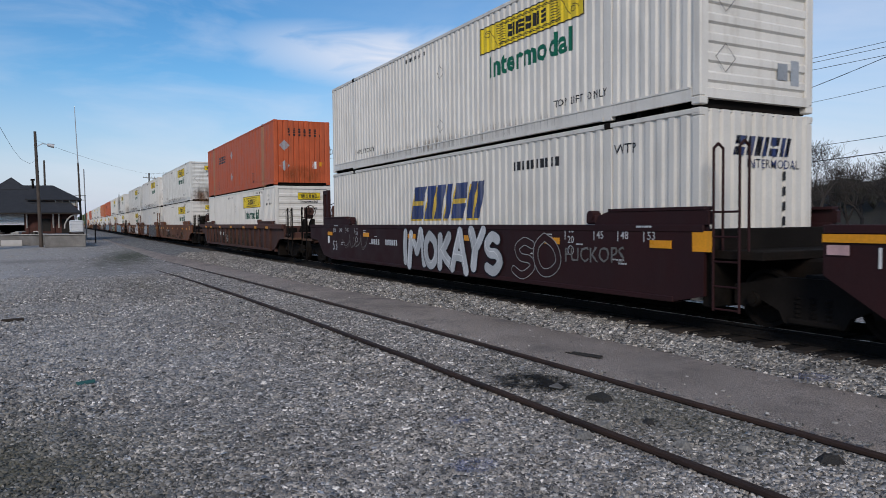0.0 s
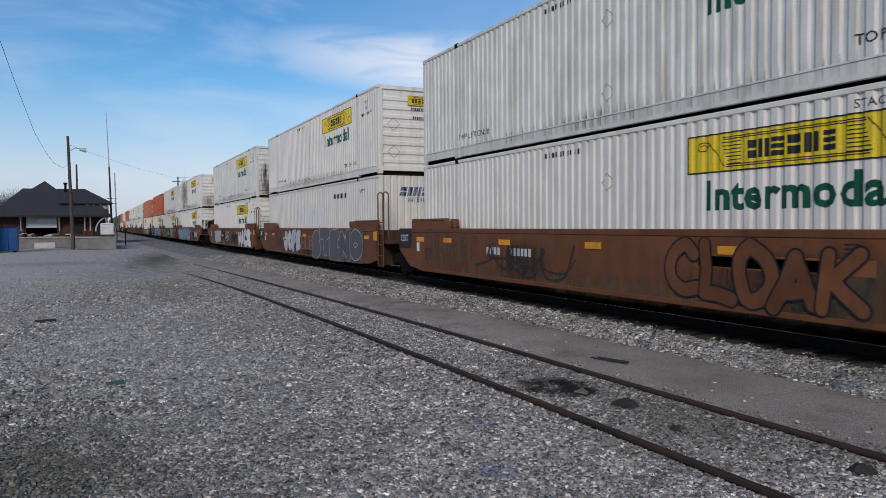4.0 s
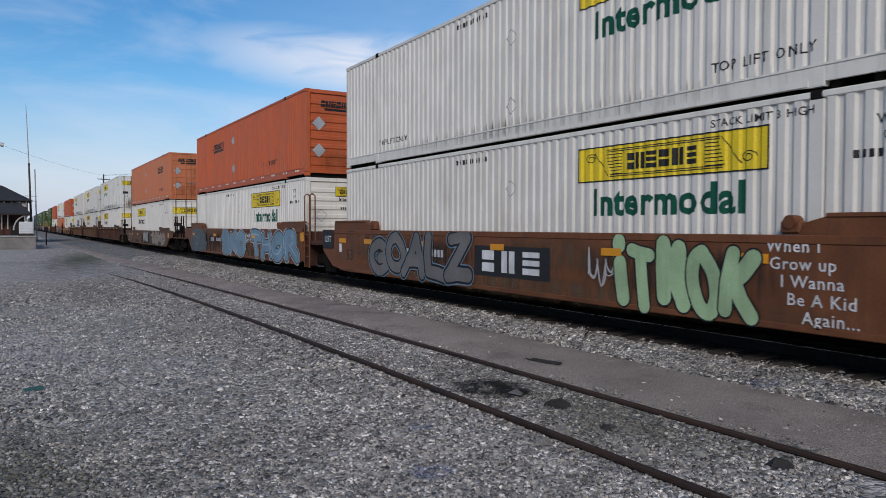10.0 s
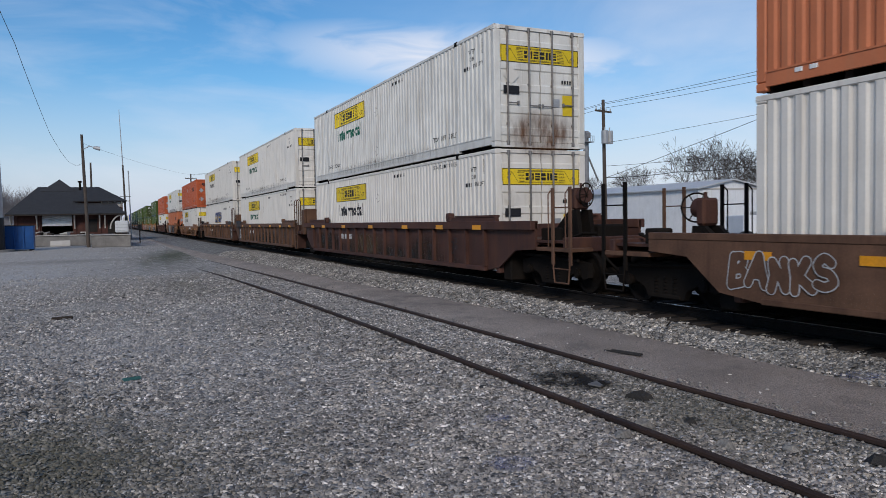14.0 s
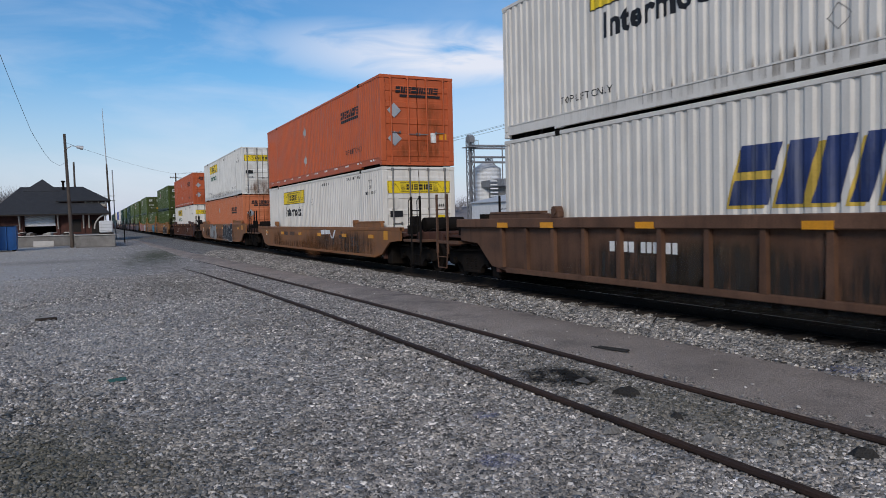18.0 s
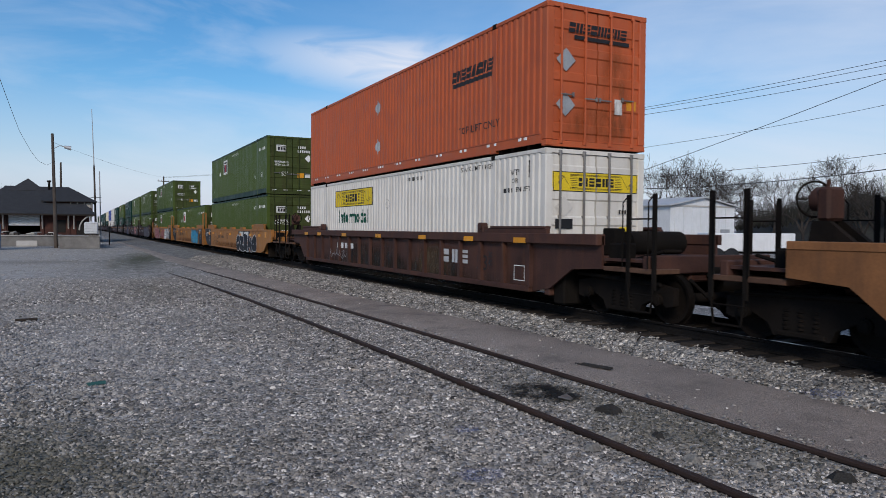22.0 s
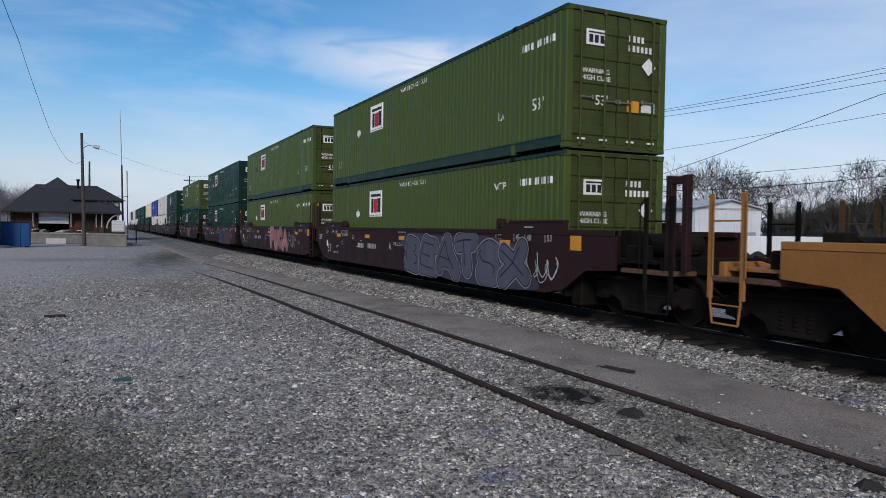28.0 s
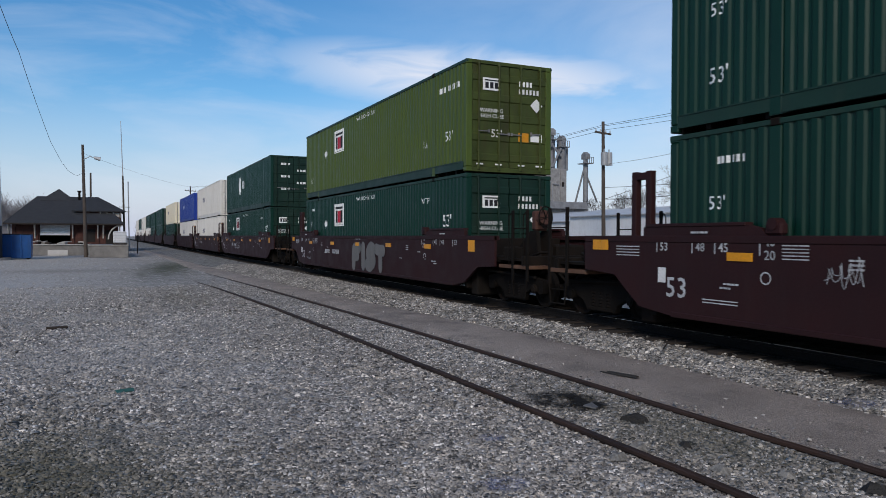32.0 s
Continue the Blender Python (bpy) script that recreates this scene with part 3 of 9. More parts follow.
def gravel_material(name, base, warm, dark, size, weeds=()):
    m = bpy.data.materials.new(name)
    m.use_nodes = True
    t = m.node_tree
    N, K = t.nodes, t.links.new
    bsdf = N["Principled BSDF"]
    co = N.new("ShaderNodeTexCoord")
    vo = N.new("ShaderNodeTexVoronoi")
    vo.inputs["Scale"].default_value = 1 / size
    n1, n2 = N.new("ShaderNodeTexNoise"), N.new("ShaderNodeTexNoise")
    n1.inputs["Scale"].default_value, n1.inputs["Detail"].default_value = 0.35, 6
    n2.inputs["Scale"].default_value, n2.inputs["Detail"].default_value = 1.7, 8
    for n in (vo, n1, n2):
        K(co.outputs["Object"], n.inputs["Vector"])
    sep = N.new("ShaderNodeSeparateColor")
    K(vo.outputs["Color"], sep.inputs["Color"])
    rp = N.new("ShaderNodeValToRGB")
    e = rp.color_ramp.elements
    e[0].position, e[0].color = 0.0, (*dark, 1)
    e[1].position, e[1].color = 1.0, (*[min(1, c * 1.55) for c in base], 1)
    k = e.new(0.45)
    k.color = (*base, 1)
    K(sep.outputs[0], rp.inputs["Fac"])
    mx = N.new("ShaderNodeMixRGB")
    mx.inputs["Color2"].default_value = (*warm, 1)
    r1 = N.new("ShaderNodeMapRange")
    r1.inputs["From Min"].default_value, r1.inputs["From Max"].default_value, r1.inputs["To Max"].default_value = 0.45, 0.75, 0.55
    K(n1.outputs["Fac"], r1.inputs["Value"])
    K(r1.outputs["Result"], mx.inputs["Fac"])
    K(rp.outputs["Color"], mx.inputs["Color1"])
    r2 = N.new("ShaderNodeMapRange")
    r2.inputs["From Min"].default_value, r2.inputs["From Max"].default_value = 0.3, 0.7
    r2.inputs["To Min"].default_value, r2.inputs["To Max"].default_value = 0.72, 1.22
    K(n2.outputs["Fac"], r2.inputs["Value"])
    sc = N.new("ShaderNodeVectorMath")
    sc.operation = "SCALE"
    K(mx.outputs["Color"], sc.inputs[0])
    K(r2.outputs["Result"], sc.inputs["Scale"])
    v2 = N.new("ShaderNodeTexVoronoi")
    v2.inputs["Scale"].default_value = 1 / (size * 3.6)
    K(co.outputs["Object"], v2.inputs["Vector"])
    s2, r3, sc2 = N.new("ShaderNodeSeparateColor"), N.new("ShaderNodeMapRange"), N.new("ShaderNodeVectorMath")
    K(v2.outputs["Color"], s2.inputs["Color"])
    r3.inputs["To Min"].default_value, r3.inputs["To Max"].default_value = 0.62, 1.34
    K(s2.outputs[1], r3.inputs["Value"])
    sc2.operation = "SCALE"
    K(sc.outputs[0], sc2.inputs[0])
    K(r3.outputs["Result"], sc2.inputs["Scale"])
    color = sc2.outputs[0]
    color = patched(N, K, co, n2, color, weeds)
    K(color, bsdf.inputs["Base Color"])
    bsdf.inputs["Roughness"].default_value = 0.92
    b = N.new("ShaderNodeBump")
    b.inputs["Strength"].default_value, b.inputs["Distance"].default_value = 0.9, size * 0.6
    K(vo.outputs["Distance"], b.inputs["Height"])
    b.invert = True
    K(b.outputs["Normal"], bsdf.inputs["Normal"])
    return m


def stone_material(name, base, spread, weeds=()):
    """Loose stones: every piece has its own grey."""
    m = bpy.data.materials.new(name)
    m.use_nodes = True
    t = m.node_tree
    N, K = t.nodes, t.links.new
    geo = N.new("ShaderNodeNewGeometry")
    rp = N.new("ShaderNodeValToRGB")
    e = rp.color_ramp.elements
    e[0].position, e[0].color = 0.0, (*[c * (1 - spread) for c in base], 1)
    e[1].position, e[1].color = 1.0, (*[min(1, c * (1 + 1.75 * spread)) for c in base], 1)
    k = e.new(0.5)
    k.color = (*base, 1)
    k = e.new(0.8)
    k.color = (base[0] * 1.02, base[1] * 0.97, base[2] * 0.9, 1)
    K(geo.outputs["Random Per Island"], rp.inputs["Fac"])
    co, no = N.new("ShaderNodeTexCoord"), N.new("ShaderNodeTexNoise")
    no.inputs["Scale"].default_value, no.inputs["Detail"].default_value = 0.45, 5
    K(co.outputs["Object"], no.inputs["Vector"])
    r2 = N.new("ShaderNodeMapRange")
    r2.inputs["From Min"].default_value, r2.inputs["From Max"].default_value = 0.3, 0.7
    r2.inputs["To Min"].default_value, r2.inputs["To Max"].default_value = 0.76, 1.2
    K(no.outputs["Fac"], r2.inputs["Value"])
    # clumps of damp and dry stones, a few hands across
    cl, rc_, mm = N.new("ShaderNodeTexNoise"), N.new("ShaderNodeMapRange"), N.new("ShaderNodeMath")
    cl.inputs["Scale"].default_value, cl.inputs["Detail"].default_value, cl.inputs["Roughness"].default_value = 3.0, 6, 0.7
    K(co.outputs["Object"], cl.inputs["Vector"])
    rc_.inputs["From Min"].default_value, rc_.inputs["From Max"].default_value = 0.33, 0.67
    rc_.inputs["To Min"].default_value, rc_.inputs["To Max"].default_value = 0.58, 1.40
    K(cl.outputs["Fac"], rc_.inputs["Value"])
    mm.operation = "MULTIPLY"
    K(r2.outputs["Result"], mm.inputs[0])
    K(rc_.outputs["Result"], mm.inputs[1])
    sc = N.new("ShaderNodeVectorMath")
    sc.operation = "SCALE"
    K(rp.outputs["Color"], sc.inputs[0])
    K(mm.outputs[0], sc.inputs["Scale"])
    K(patched(N, K, co, no, sc.outputs[0], weeds), N["Principled BSDF"].inputs["Base Color"])
    N["Principled BSDF"].inputs["Roughness"].default_value = 0.9
    return m


M["gravel"] = gravel_material("lot_gravel", (0.285, 0.269, 0.252), (0.190, 0.173, 0.148), (0.050, 0.048, 0.043), 0.04, PATCHES)
M["ballast"] = gravel_material("ballast_bed", (0.17, 0.163, 0.155), (0.16, 0.17, 0.15), (0.05, 0.047, 0.044), 0.06)
M["stones"] = stone_material("loose_gravel", (0.312, 0.293, 0.273), 0.86, [q[:5] + (q[5] * 0.9,) + q[6:] for q in PATCHES])
M["ballast_stones"] = stone_material("ballast_stone", (0.285, 0.268, 0.246), 0.82)
M["dirt"] = material("damp_dirt", (0.115, 0.105, 0.082), 0.95, var=0.3, stain=(0.06, 0.07, 0.03), amount=0.7, streak=False, bump=0.5, bump_scale=40)

# oily ballast; its near-black colour also paints in the shade under the train
M["greasy_shade"] = material("greasy_shaded_ballast", (0.0085, 0.007, 0.0065), 0.95, var=0.4, stain=(0.020, 0.015, 0.012), amount=0.5, streak=False, bump=0.9, bump_scale=22)
# one sheet to the horizon, finer near the lot
g = Mesh()
xs = [-2500, -600, -200, -80, -40] + [x for x in range(-30, 41, 2)] + [60, 120, 300, 800, 2500]
ys = [-2500, -400, -80, -30] + [y for y in range(-10, 100, 2)] + [120, 160, 240, 400, 1000, 2500]
gv = []
for y in ys:
    for x in xs:
        z = 0.0
        if -30 <= x <= 40 and -10 <= y < 100:
            z = 0.035 * noise.noise(Vector((x * 0.21, y * 0.21, 3.0))) if x < 3 else 0.0
        gv.append((x, y, z - 0.004))
nx = len(xs)
g.add(gv, [(j * nx + i, j * nx + i + 1, (j + 1) * nx + i + 1, (j + 1) * nx + i) for j in range(len(ys) - 1) for i in range(nx - 1)], smooth=True)
ground = thing("ground", "grey crushed gravel lot with worn patches", "ground", kind="structure", mesh=g.made("ground", M["gravel"]))

# worn asphalt between the old siding and the main line
p = Mesh()
pv = []
steps = [-30 + 0.5 * i for i in range(301)]
for y in steps:
    a, b = along(FAR_RAIL, y) + 0.06, along(PAVED_EDGE, y) + 0.07 * noise.noise(Vector((0, y * 1.3, 5)))
    a = min(a, b - 0.4)
    for k in range(7):
        f = k / 6
        x = a + (b - a) * f
        z = 0.035 + 0.02 * math.sin(math.pi * f) + 0.012 * noise.noise(Vector((x * 0.8, y * 0.5, 1)))
        if k in (0, 6):
            z = -0.02
        pv.append((x, y, z))
p.add(pv, [(j * 7 + i, j * 7 + i + 1, (j + 1) * 7 + i + 1, (j + 1) * 7 + i) for j in range(len(steps) - 1) for i in range(6)], smooth=True)
pavement = thing("pavement", "worn grey asphalt strip beside the railway track", "pavement", kind="structure", mesh=p.made("pavement", M["asphalt"]))

# ballast bed of the main line: a shoulder that rises to the ties
b = Mesh()
bv = []
steps = [-560 + 20.0 * i for i in range(26)] + [-40 + 1.0 * i for i in range(241)] + [220 + 20.0 * i for i in range(22)]
for y in steps:
    e = along(PAVED_EDGE, y)
    wob = 0.06 * noise.noise(Vector((2, y * 0.9, 0)))
    for x, z in ((e - 0.15 + wob, -0.02), (e + 0.10 + wob, 0.03), (8.1 + wob, 0.13), (8.32, 0.185), (8.6, 0.19), (9.0, 0.18), (11.0, 0.17), (12.1, -0.02)):
        bv.append((max(x, e - 0.2), y, z + 0.02 * noise.noise(Vector((x * 2, y * 2, 7)))))
b.add(bv, [(j * 8 + i, j * 8 + i + 1, (j + 1) * 8 + i + 1, (j + 1) * 8 + i) for j in range(len(steps) - 1) for i in range(7)], smooth=True)
ballast = thing("ballast_bed", "pale crushed-stone ballast shoulder under the main track", "ballast", kind="structure", mesh=b.made("ballast_bed", M["ballast"]))


def rail_profile(cx, z0, h, head=0.036, foot=0.07):
    return [(cx - foot, z0), (cx + foot, z0), (cx + foot, z0 + 0.012), (cx + 0.010, z0 + 0.03), (cx + 0.010, z0 + h - 0.045),
            (cx + head, z0 + h - 0.036), (cx + head, z0 + h - 0.008), (cx + head * 0.7, z0 + h), (cx - head * 0.7, z0 + h),
            (cx - head, z0 + h - 0.008), (cx - head, z0 + h - 0.036), (cx - 0.010, z0 + h - 0.045), (cx - 0.010, z0 + 0.03), (cx - foot, z0 + 0.012)]


def rail(table, y0, y1, step, z0, h, mat):
    r = Mesh()
    rings = []
    y = y0
    while y <= y1 + 1e-6:
        rings.append([(x, y, z) for x, z in rail_profile(along(table, y), z0 if callable(z0) is False else z0(y), h)])
        y += step
    n = len(rings[0])
    r.add([v for ring in rings for v in ring], [(j * n + i, j * n + (i + 1) % n, (j + 1) * n + (i + 1) % n, (j + 1) * n + i) for j in range(len(rings) - 1) for i in range(n)])
    r.add(rings[0], [tuple(range(n))])
    r.add(rings[-1], [tuple(range(n))])
    return r.made("rail", mat)


old_track = thing("siding_track", "rusty disused siding rails sunk in gravel", "railway track", kind="structure")
part("rail", rail(NEAR_RAIL, -12, 34, 1.0, lambda y: -0.085 - max(0, y - 22) * 0.006, 0.15, M["rail"]), old_track)
part("rail", rail(FAR_RAIL, -12, 44, 1.0, lambda y: -0.10 - max(0, y - 26) * 0.004, 0.15, M["rail"]), old_track)

main_track = thing("main_track", "main-line railway track on dark wooden ties", "railway track", kind="structure")
# the rails wear the same black, under-train shade included
for side in (-0.755, 0.755):
    part("rail", rail(((-560, TRACK_X + side), (640, TRACK_X + side)), -560, 640, 20, RAIL_Z - 0.17, 0.17, M["greasy_shade"]), main_track)
for side in (-0.755, 0.755):
    part("rail_head", Mesh().box(TRACK_X + side - 0.022, TRACK_X + side + 0.022, -560, 640, RAIL_Z - 0.002, RAIL_Z + 0.002).made("rail_head", M["rail_top"]), main_track, "polished running surface of the rail")
tie = Mesh().box(-1.3, 1.3, -0.115, 0.115, -0.17, 0.0, 0.012).made("tie", M["tie"])
rt = random.Random(4)
# the bed reaches out to where the shade under the cars begins
greasy_shade = Mesh()
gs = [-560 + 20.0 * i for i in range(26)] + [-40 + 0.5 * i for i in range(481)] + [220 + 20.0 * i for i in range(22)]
greasy_shade.add([(x, y, z + 0.015 * noise.noise(Vector((x * 3, y * 3, 2)))) for y in gs for x, z in ((8.26 + 0.10 * noise.noise(Vector((1, y * 0.7, 3))), 0.15), (8.42 + 0.08 * noise.noise(Vector((4, y * 0.9, 3))), 0.208), (9.3, 0.205), (9.9, 0.20), (11.0, 0.20), (11.2, 0.12))], [(j * 6 + i, j * 6 + i + 1, (j + 1) * 6 + i + 1, (j + 1) * 6 + i) for j in range(len(gs) - 1) for i in range(5)])
part("track_bed", greasy_shade.made("track_bed", M["greasy_shade"]), main_track, "oil-soaked ballast, its colour blackened for the shade under the train")
for i in range(240):
    part("tie", tie, main_track, m=pose(TRACK_X + rt.uniform(-0.05, 0.05), -14 + i * 0.5 + rt.uniform(-0.03, 0.03), RAIL_Z - 0.165 + rt.uniform(-0.01, 0.005), 0, 0, rt.uniform(-1.2, 1.2)))


def scatter(name, count, place, size, mat, label, seed, category):
    """Loose stones joined into one mesh; place(rng) gives x, y, z of one."""
    rng = np.random.default_rng(seed)
    ico = [(-0.8, -0.7, -0.6), (0.8, -0.8, -0.6), (0.7, 0.8, -0.6), (-0.8, 0.7, -0.6), (-0.45, 0.05, 0.7), (0.5, -0.05, 0.6)]
    fc = [(0, 1, 5), (0, 5, 4), (1, 2, 5), (2, 3, 4), (2, 4, 5), (3, 0, 4)]
    k = len(ico)
    base = np.array(ico)
    P = place(rng, count)
    n = len(P)
    S = rng.uniform(size[0], size[1], (n, 1, 1)) * np.stack([rng.uniform(0.8, 1.7, n), rng.uniform(0.55, 1.05, n), rng.uniform(0.4, 0.9, n)], -1)[:, None, :]
    V = base[None] * (1 + rng.uniform(-0.42, 0.38, (n, k, 3))) * S
    a, b2 = rng.uniform(0, 2 * np.pi, n), rng.uniform(-0.8, 0.8, n)
    ca, sa, cb, sb = np.cos(a), np.sin(a), np.cos(b2), np.sin(b2)
    x, y, z = V[..., 0], V[..., 1] * cb[:, None] - V[..., 2] * sb[:, None], V[..., 1] * sb[:, None] + V[..., 2] * cb[:, None]
    V = np.stack([x * ca[:, None] - y * sa[:, None], x * sa[:, None] + y * ca[:, None], z], -1) + P[:, None, :]
    F = (np.array(fc)[None] + (np.arange(n) * k)[:, None, None]).reshape(-1, 3)
    me = bpy.data.meshes.new(name)
    me.vertices.add(n * k)
    me.vertices.foreach_set("co", V.reshape(-1).astype(np.float32))
    me.loops.add(F.size)
    me.loops.foreach_set("vertex_index", F.reshape(-1).astype(np.int32))
    me.polygons.add(len(F))
    me.polygons.foreach_set("loop_start", np.arange(0, F.size, 3, dtype=np.int32))
    me.polygons.foreach_set("loop_total", np.full(len(F), 3, dtype=np.int32))
    me.update(calc_edges=True)
    me.materials.append(mat)
    return thing(name, label, category, kind="stuff", mesh=me)


def lot_places(rng, count):
    # density falls off with the distance from where one stands
    r = 3.6 + 27 * rng.random(count) ** 1.55
    az = rng.uniform(-0.2, 1.08, count)
    x, y = r * np.sin(az), r * np.cos(az)
    far = np.array([along(FAR_RAIL, v) for v in y]) - 0.05
    weedy = np.hypot((x + 0.5) / 1.2, (y - 6.8) / 2.8) + 0.35 * np.sin(x * 3.1) * np.sin(y * 2.3)
    keep = (x < far) & ((weedy > 1) | (rng.random(count) < 0.8))
    return np.stack([x, y, np.full(count, 0.006)], -1)[keep]


def shoulder_places(rng, count):
    y = 3.4 + 42 * rng.random(count) ** 1.5
    e = np.array([along(PAVED_EDGE, v) for v in y])
    u = rng.random(count)
    rim = 8.34 + 0.10 * np.sin(y * 2.1) * np.sin(y * 0.77 + 1) + 0.09 * rng.standard_normal(count)
    x = e - 0.12 + (rim - e + 0.12) * u + 0.12 * rng.standard_normal(count) * (u < 0.1)
    z = np.interp(x - e, (-0.1, 0.1, 0.35, 0.6, 1.8), (0.03, 0.05, 0.15, 0.205, 0.21))
    return np.stack([x, y, z], -1)


def far_places(rng, count):
    y = 24 + 46 * rng.random(count) ** 1.3
    x = -9 + (np.array([along(PAVED_EDGE, v) for v in y]) + 8.5) * rng.random(count)
    return np.stack([x, y, np.full(count, 0.008)], -1)


def middle_places(rng, count):
    # drifts of coarser stone with bare patches between
    r, az = 8.0 + 19 * rng.random(count), rng.uniform(-0.28, 0.62, count)
    x, y = r * np.sin(az), r * np.cos(az)
    drift = np.array([noise.noise(Vector((a * 0.9, b * 0.55, 11.0))) + 0.5 * noise.noise(Vector((a * 2.6, b * 1.7, 4.0))) for a, b in zip(x, y)])
    keep = (x < np.array([along(NEAR_RAIL, v) for v in y]) - 0.1) & (drift > rng.uniform(-0.45, 0.25, count))
    return np.stack([x, y, np.full(count, 0.016)], -1)[keep]


def paved_places(rng, count):
    y = 3.5 + 26 * rng.random(count) ** 1.6
    a, b = np.array([along(FAR_RAIL, v) for v in y]), np.array([along(PAVED_EDGE, v) for v in y])
    u = rng.random(count)
    u = np.where(rng.random(count) < 0.7, np.where(u < 0.5, 0.12 * u, 1 - 0.16 * (1 - u)), u)
    return np.stack([a + 0.08 + (b - a - 0.1) * u, y, np.full(count, 0.055)], -1)


scatter("loose_gravel", 9000, far_places, (0.014, 0.032), M["stones"], "coarser loose stone at the far end of the lot", 11, "gravel")
scatter("loose_gravel", 60000, middle_places, (0.012, 0.032), M["stones"], "loose stone strewn in clumps over the lot", 21, "gravel")
scatter("asphalt_grit", 1300, paved_places, (0.006, 0.02), M["stones"], "stray grit strewn over the worn asphalt", 12, "grit")
scatter("loose_gravel", 215000, lot_places, (0.009, 0.024), M["stones"], "loose grey crushed stone over the lot", 3, "gravel")
scatter("ballast_stones", 42000, shoulder_places, (0.018, 0.040), M["ballast_stones"], "pale angular ballast stones beside the rails", 5, "ballast")


# ---- containers ----
CL, CW, CH = 16.15, 2.59, 2.88
CACHE = {}
WAVE = {"white": 0.22, "grey": 0.255, "orange": 0.215, "green": 0.21, "plain": 0.22, "panel": 0.61}


def cached(key, build):
    if key not in CACHE:
        CACHE[key] = build()
    return CACHE[key]


BAYS = ((0.17, 1.93), (2.13, CL - 2.13), (CL - 1.93, CL - 0.17))


def breaks(pitch):
    """Places along the side where the corrugation bends, with the depth there."""
    out = []
    for y0, y1 in BAYS:
        n = max(1, round((y1 - y0) / pitch))
        w = (y1 - y0) / n
        for i in range(n):
            a = y0 + i * w
            if pitch > 0.6:
                out += [(a, 0.012), (a + 0.90 * w, 0.012), (a + 0.925 * w, 0.0), (a + 0.965 * w, 0.0), (a + 0.985 * w, 0.022)]
                continue
            out += [(a, 0.034), (a + 0.24 * w, 0.034), (a + 0.40 * w, 0.006), (a + 0.84 * w, 0.006)]
        out.append((y1, 0.034 if pitch < 0.6 else 0.012))
    return out


def depth_at(y, pitch):
    br = cached(("breaks", pitch), lambda: breaks(pitch))
    for y0, y1 in BAYS:
        if y0 <= y <= y1:
            ys = [q[0] for q in br]
            return float(np.interp(y, ys, [q[1] for q in br]))
    return 0.0


def side_panel(pitch, mat):
    br = breaks(pitch)
    n = len(br)
    v = []
    for y, d in br:
        x = -CW / 2 + d
        v += [(x, y, 0.25), (x, y, CH - 0.09), (x + 0.025, y, CH - 0.09), (x + 0.025, y, 0.25)]
    f = [(4 * i + k, 4 * i + 4 + k, 4 * i + 4 + (k + 1) % 4, 4 * i + (k + 1) % 4) for i in range(n - 1) for k in range(4)]
    return Mesh().add(v, f + [(0, 1, 2, 3), (4 * n - 4, 4 * n - 3, 4 * n - 2, 4 * n - 1)]).made("side_panel", mat)


def drape(bm, yc, zc, pitch, proud, mat, name):
    """Lays a flat drawing (x right, y up) on the corrugated side, right being towards the front of the box."""
    lo = min(v.co.x for v in bm.verts)
    hi = max(v.co.x for v in bm.verts)
    if pitch:
        for y, _ in cached(("breaks", pitch), lambda: breaks(pitch)):
            a = yc - y
            if lo < a < hi:
                bmesh.ops.bisect_plane(bm, geom=bm.verts[:] + bm.edges[:] + bm.faces[:], plane_co=(a, 0, 0), plane_no=(1, 0, 0))
    for v in bm.verts:
        y = yc - v.co.x
        v.co = Vector((-CW / 2 + (depth_at(y, pitch) if pitch else 0) - proud, y, zc + v.co.y))
    return flat_mesh(bm, mat, name)


def flat_mesh(bm, mat, name):
    me = bpy.data.meshes.new(name)
    bm.to_mesh(me)
    bm.free()
    me.materials.append(mat)
    return me


def on_end(bm, xc, zc, y, mat, name):
    """Lays a flat drawing on the end that faces forward."""
    for v in bm.verts:
        v.co = Vector((xc + v.co.x, y, zc + v.co.y))
    return flat_mesh(bm, mat, name)


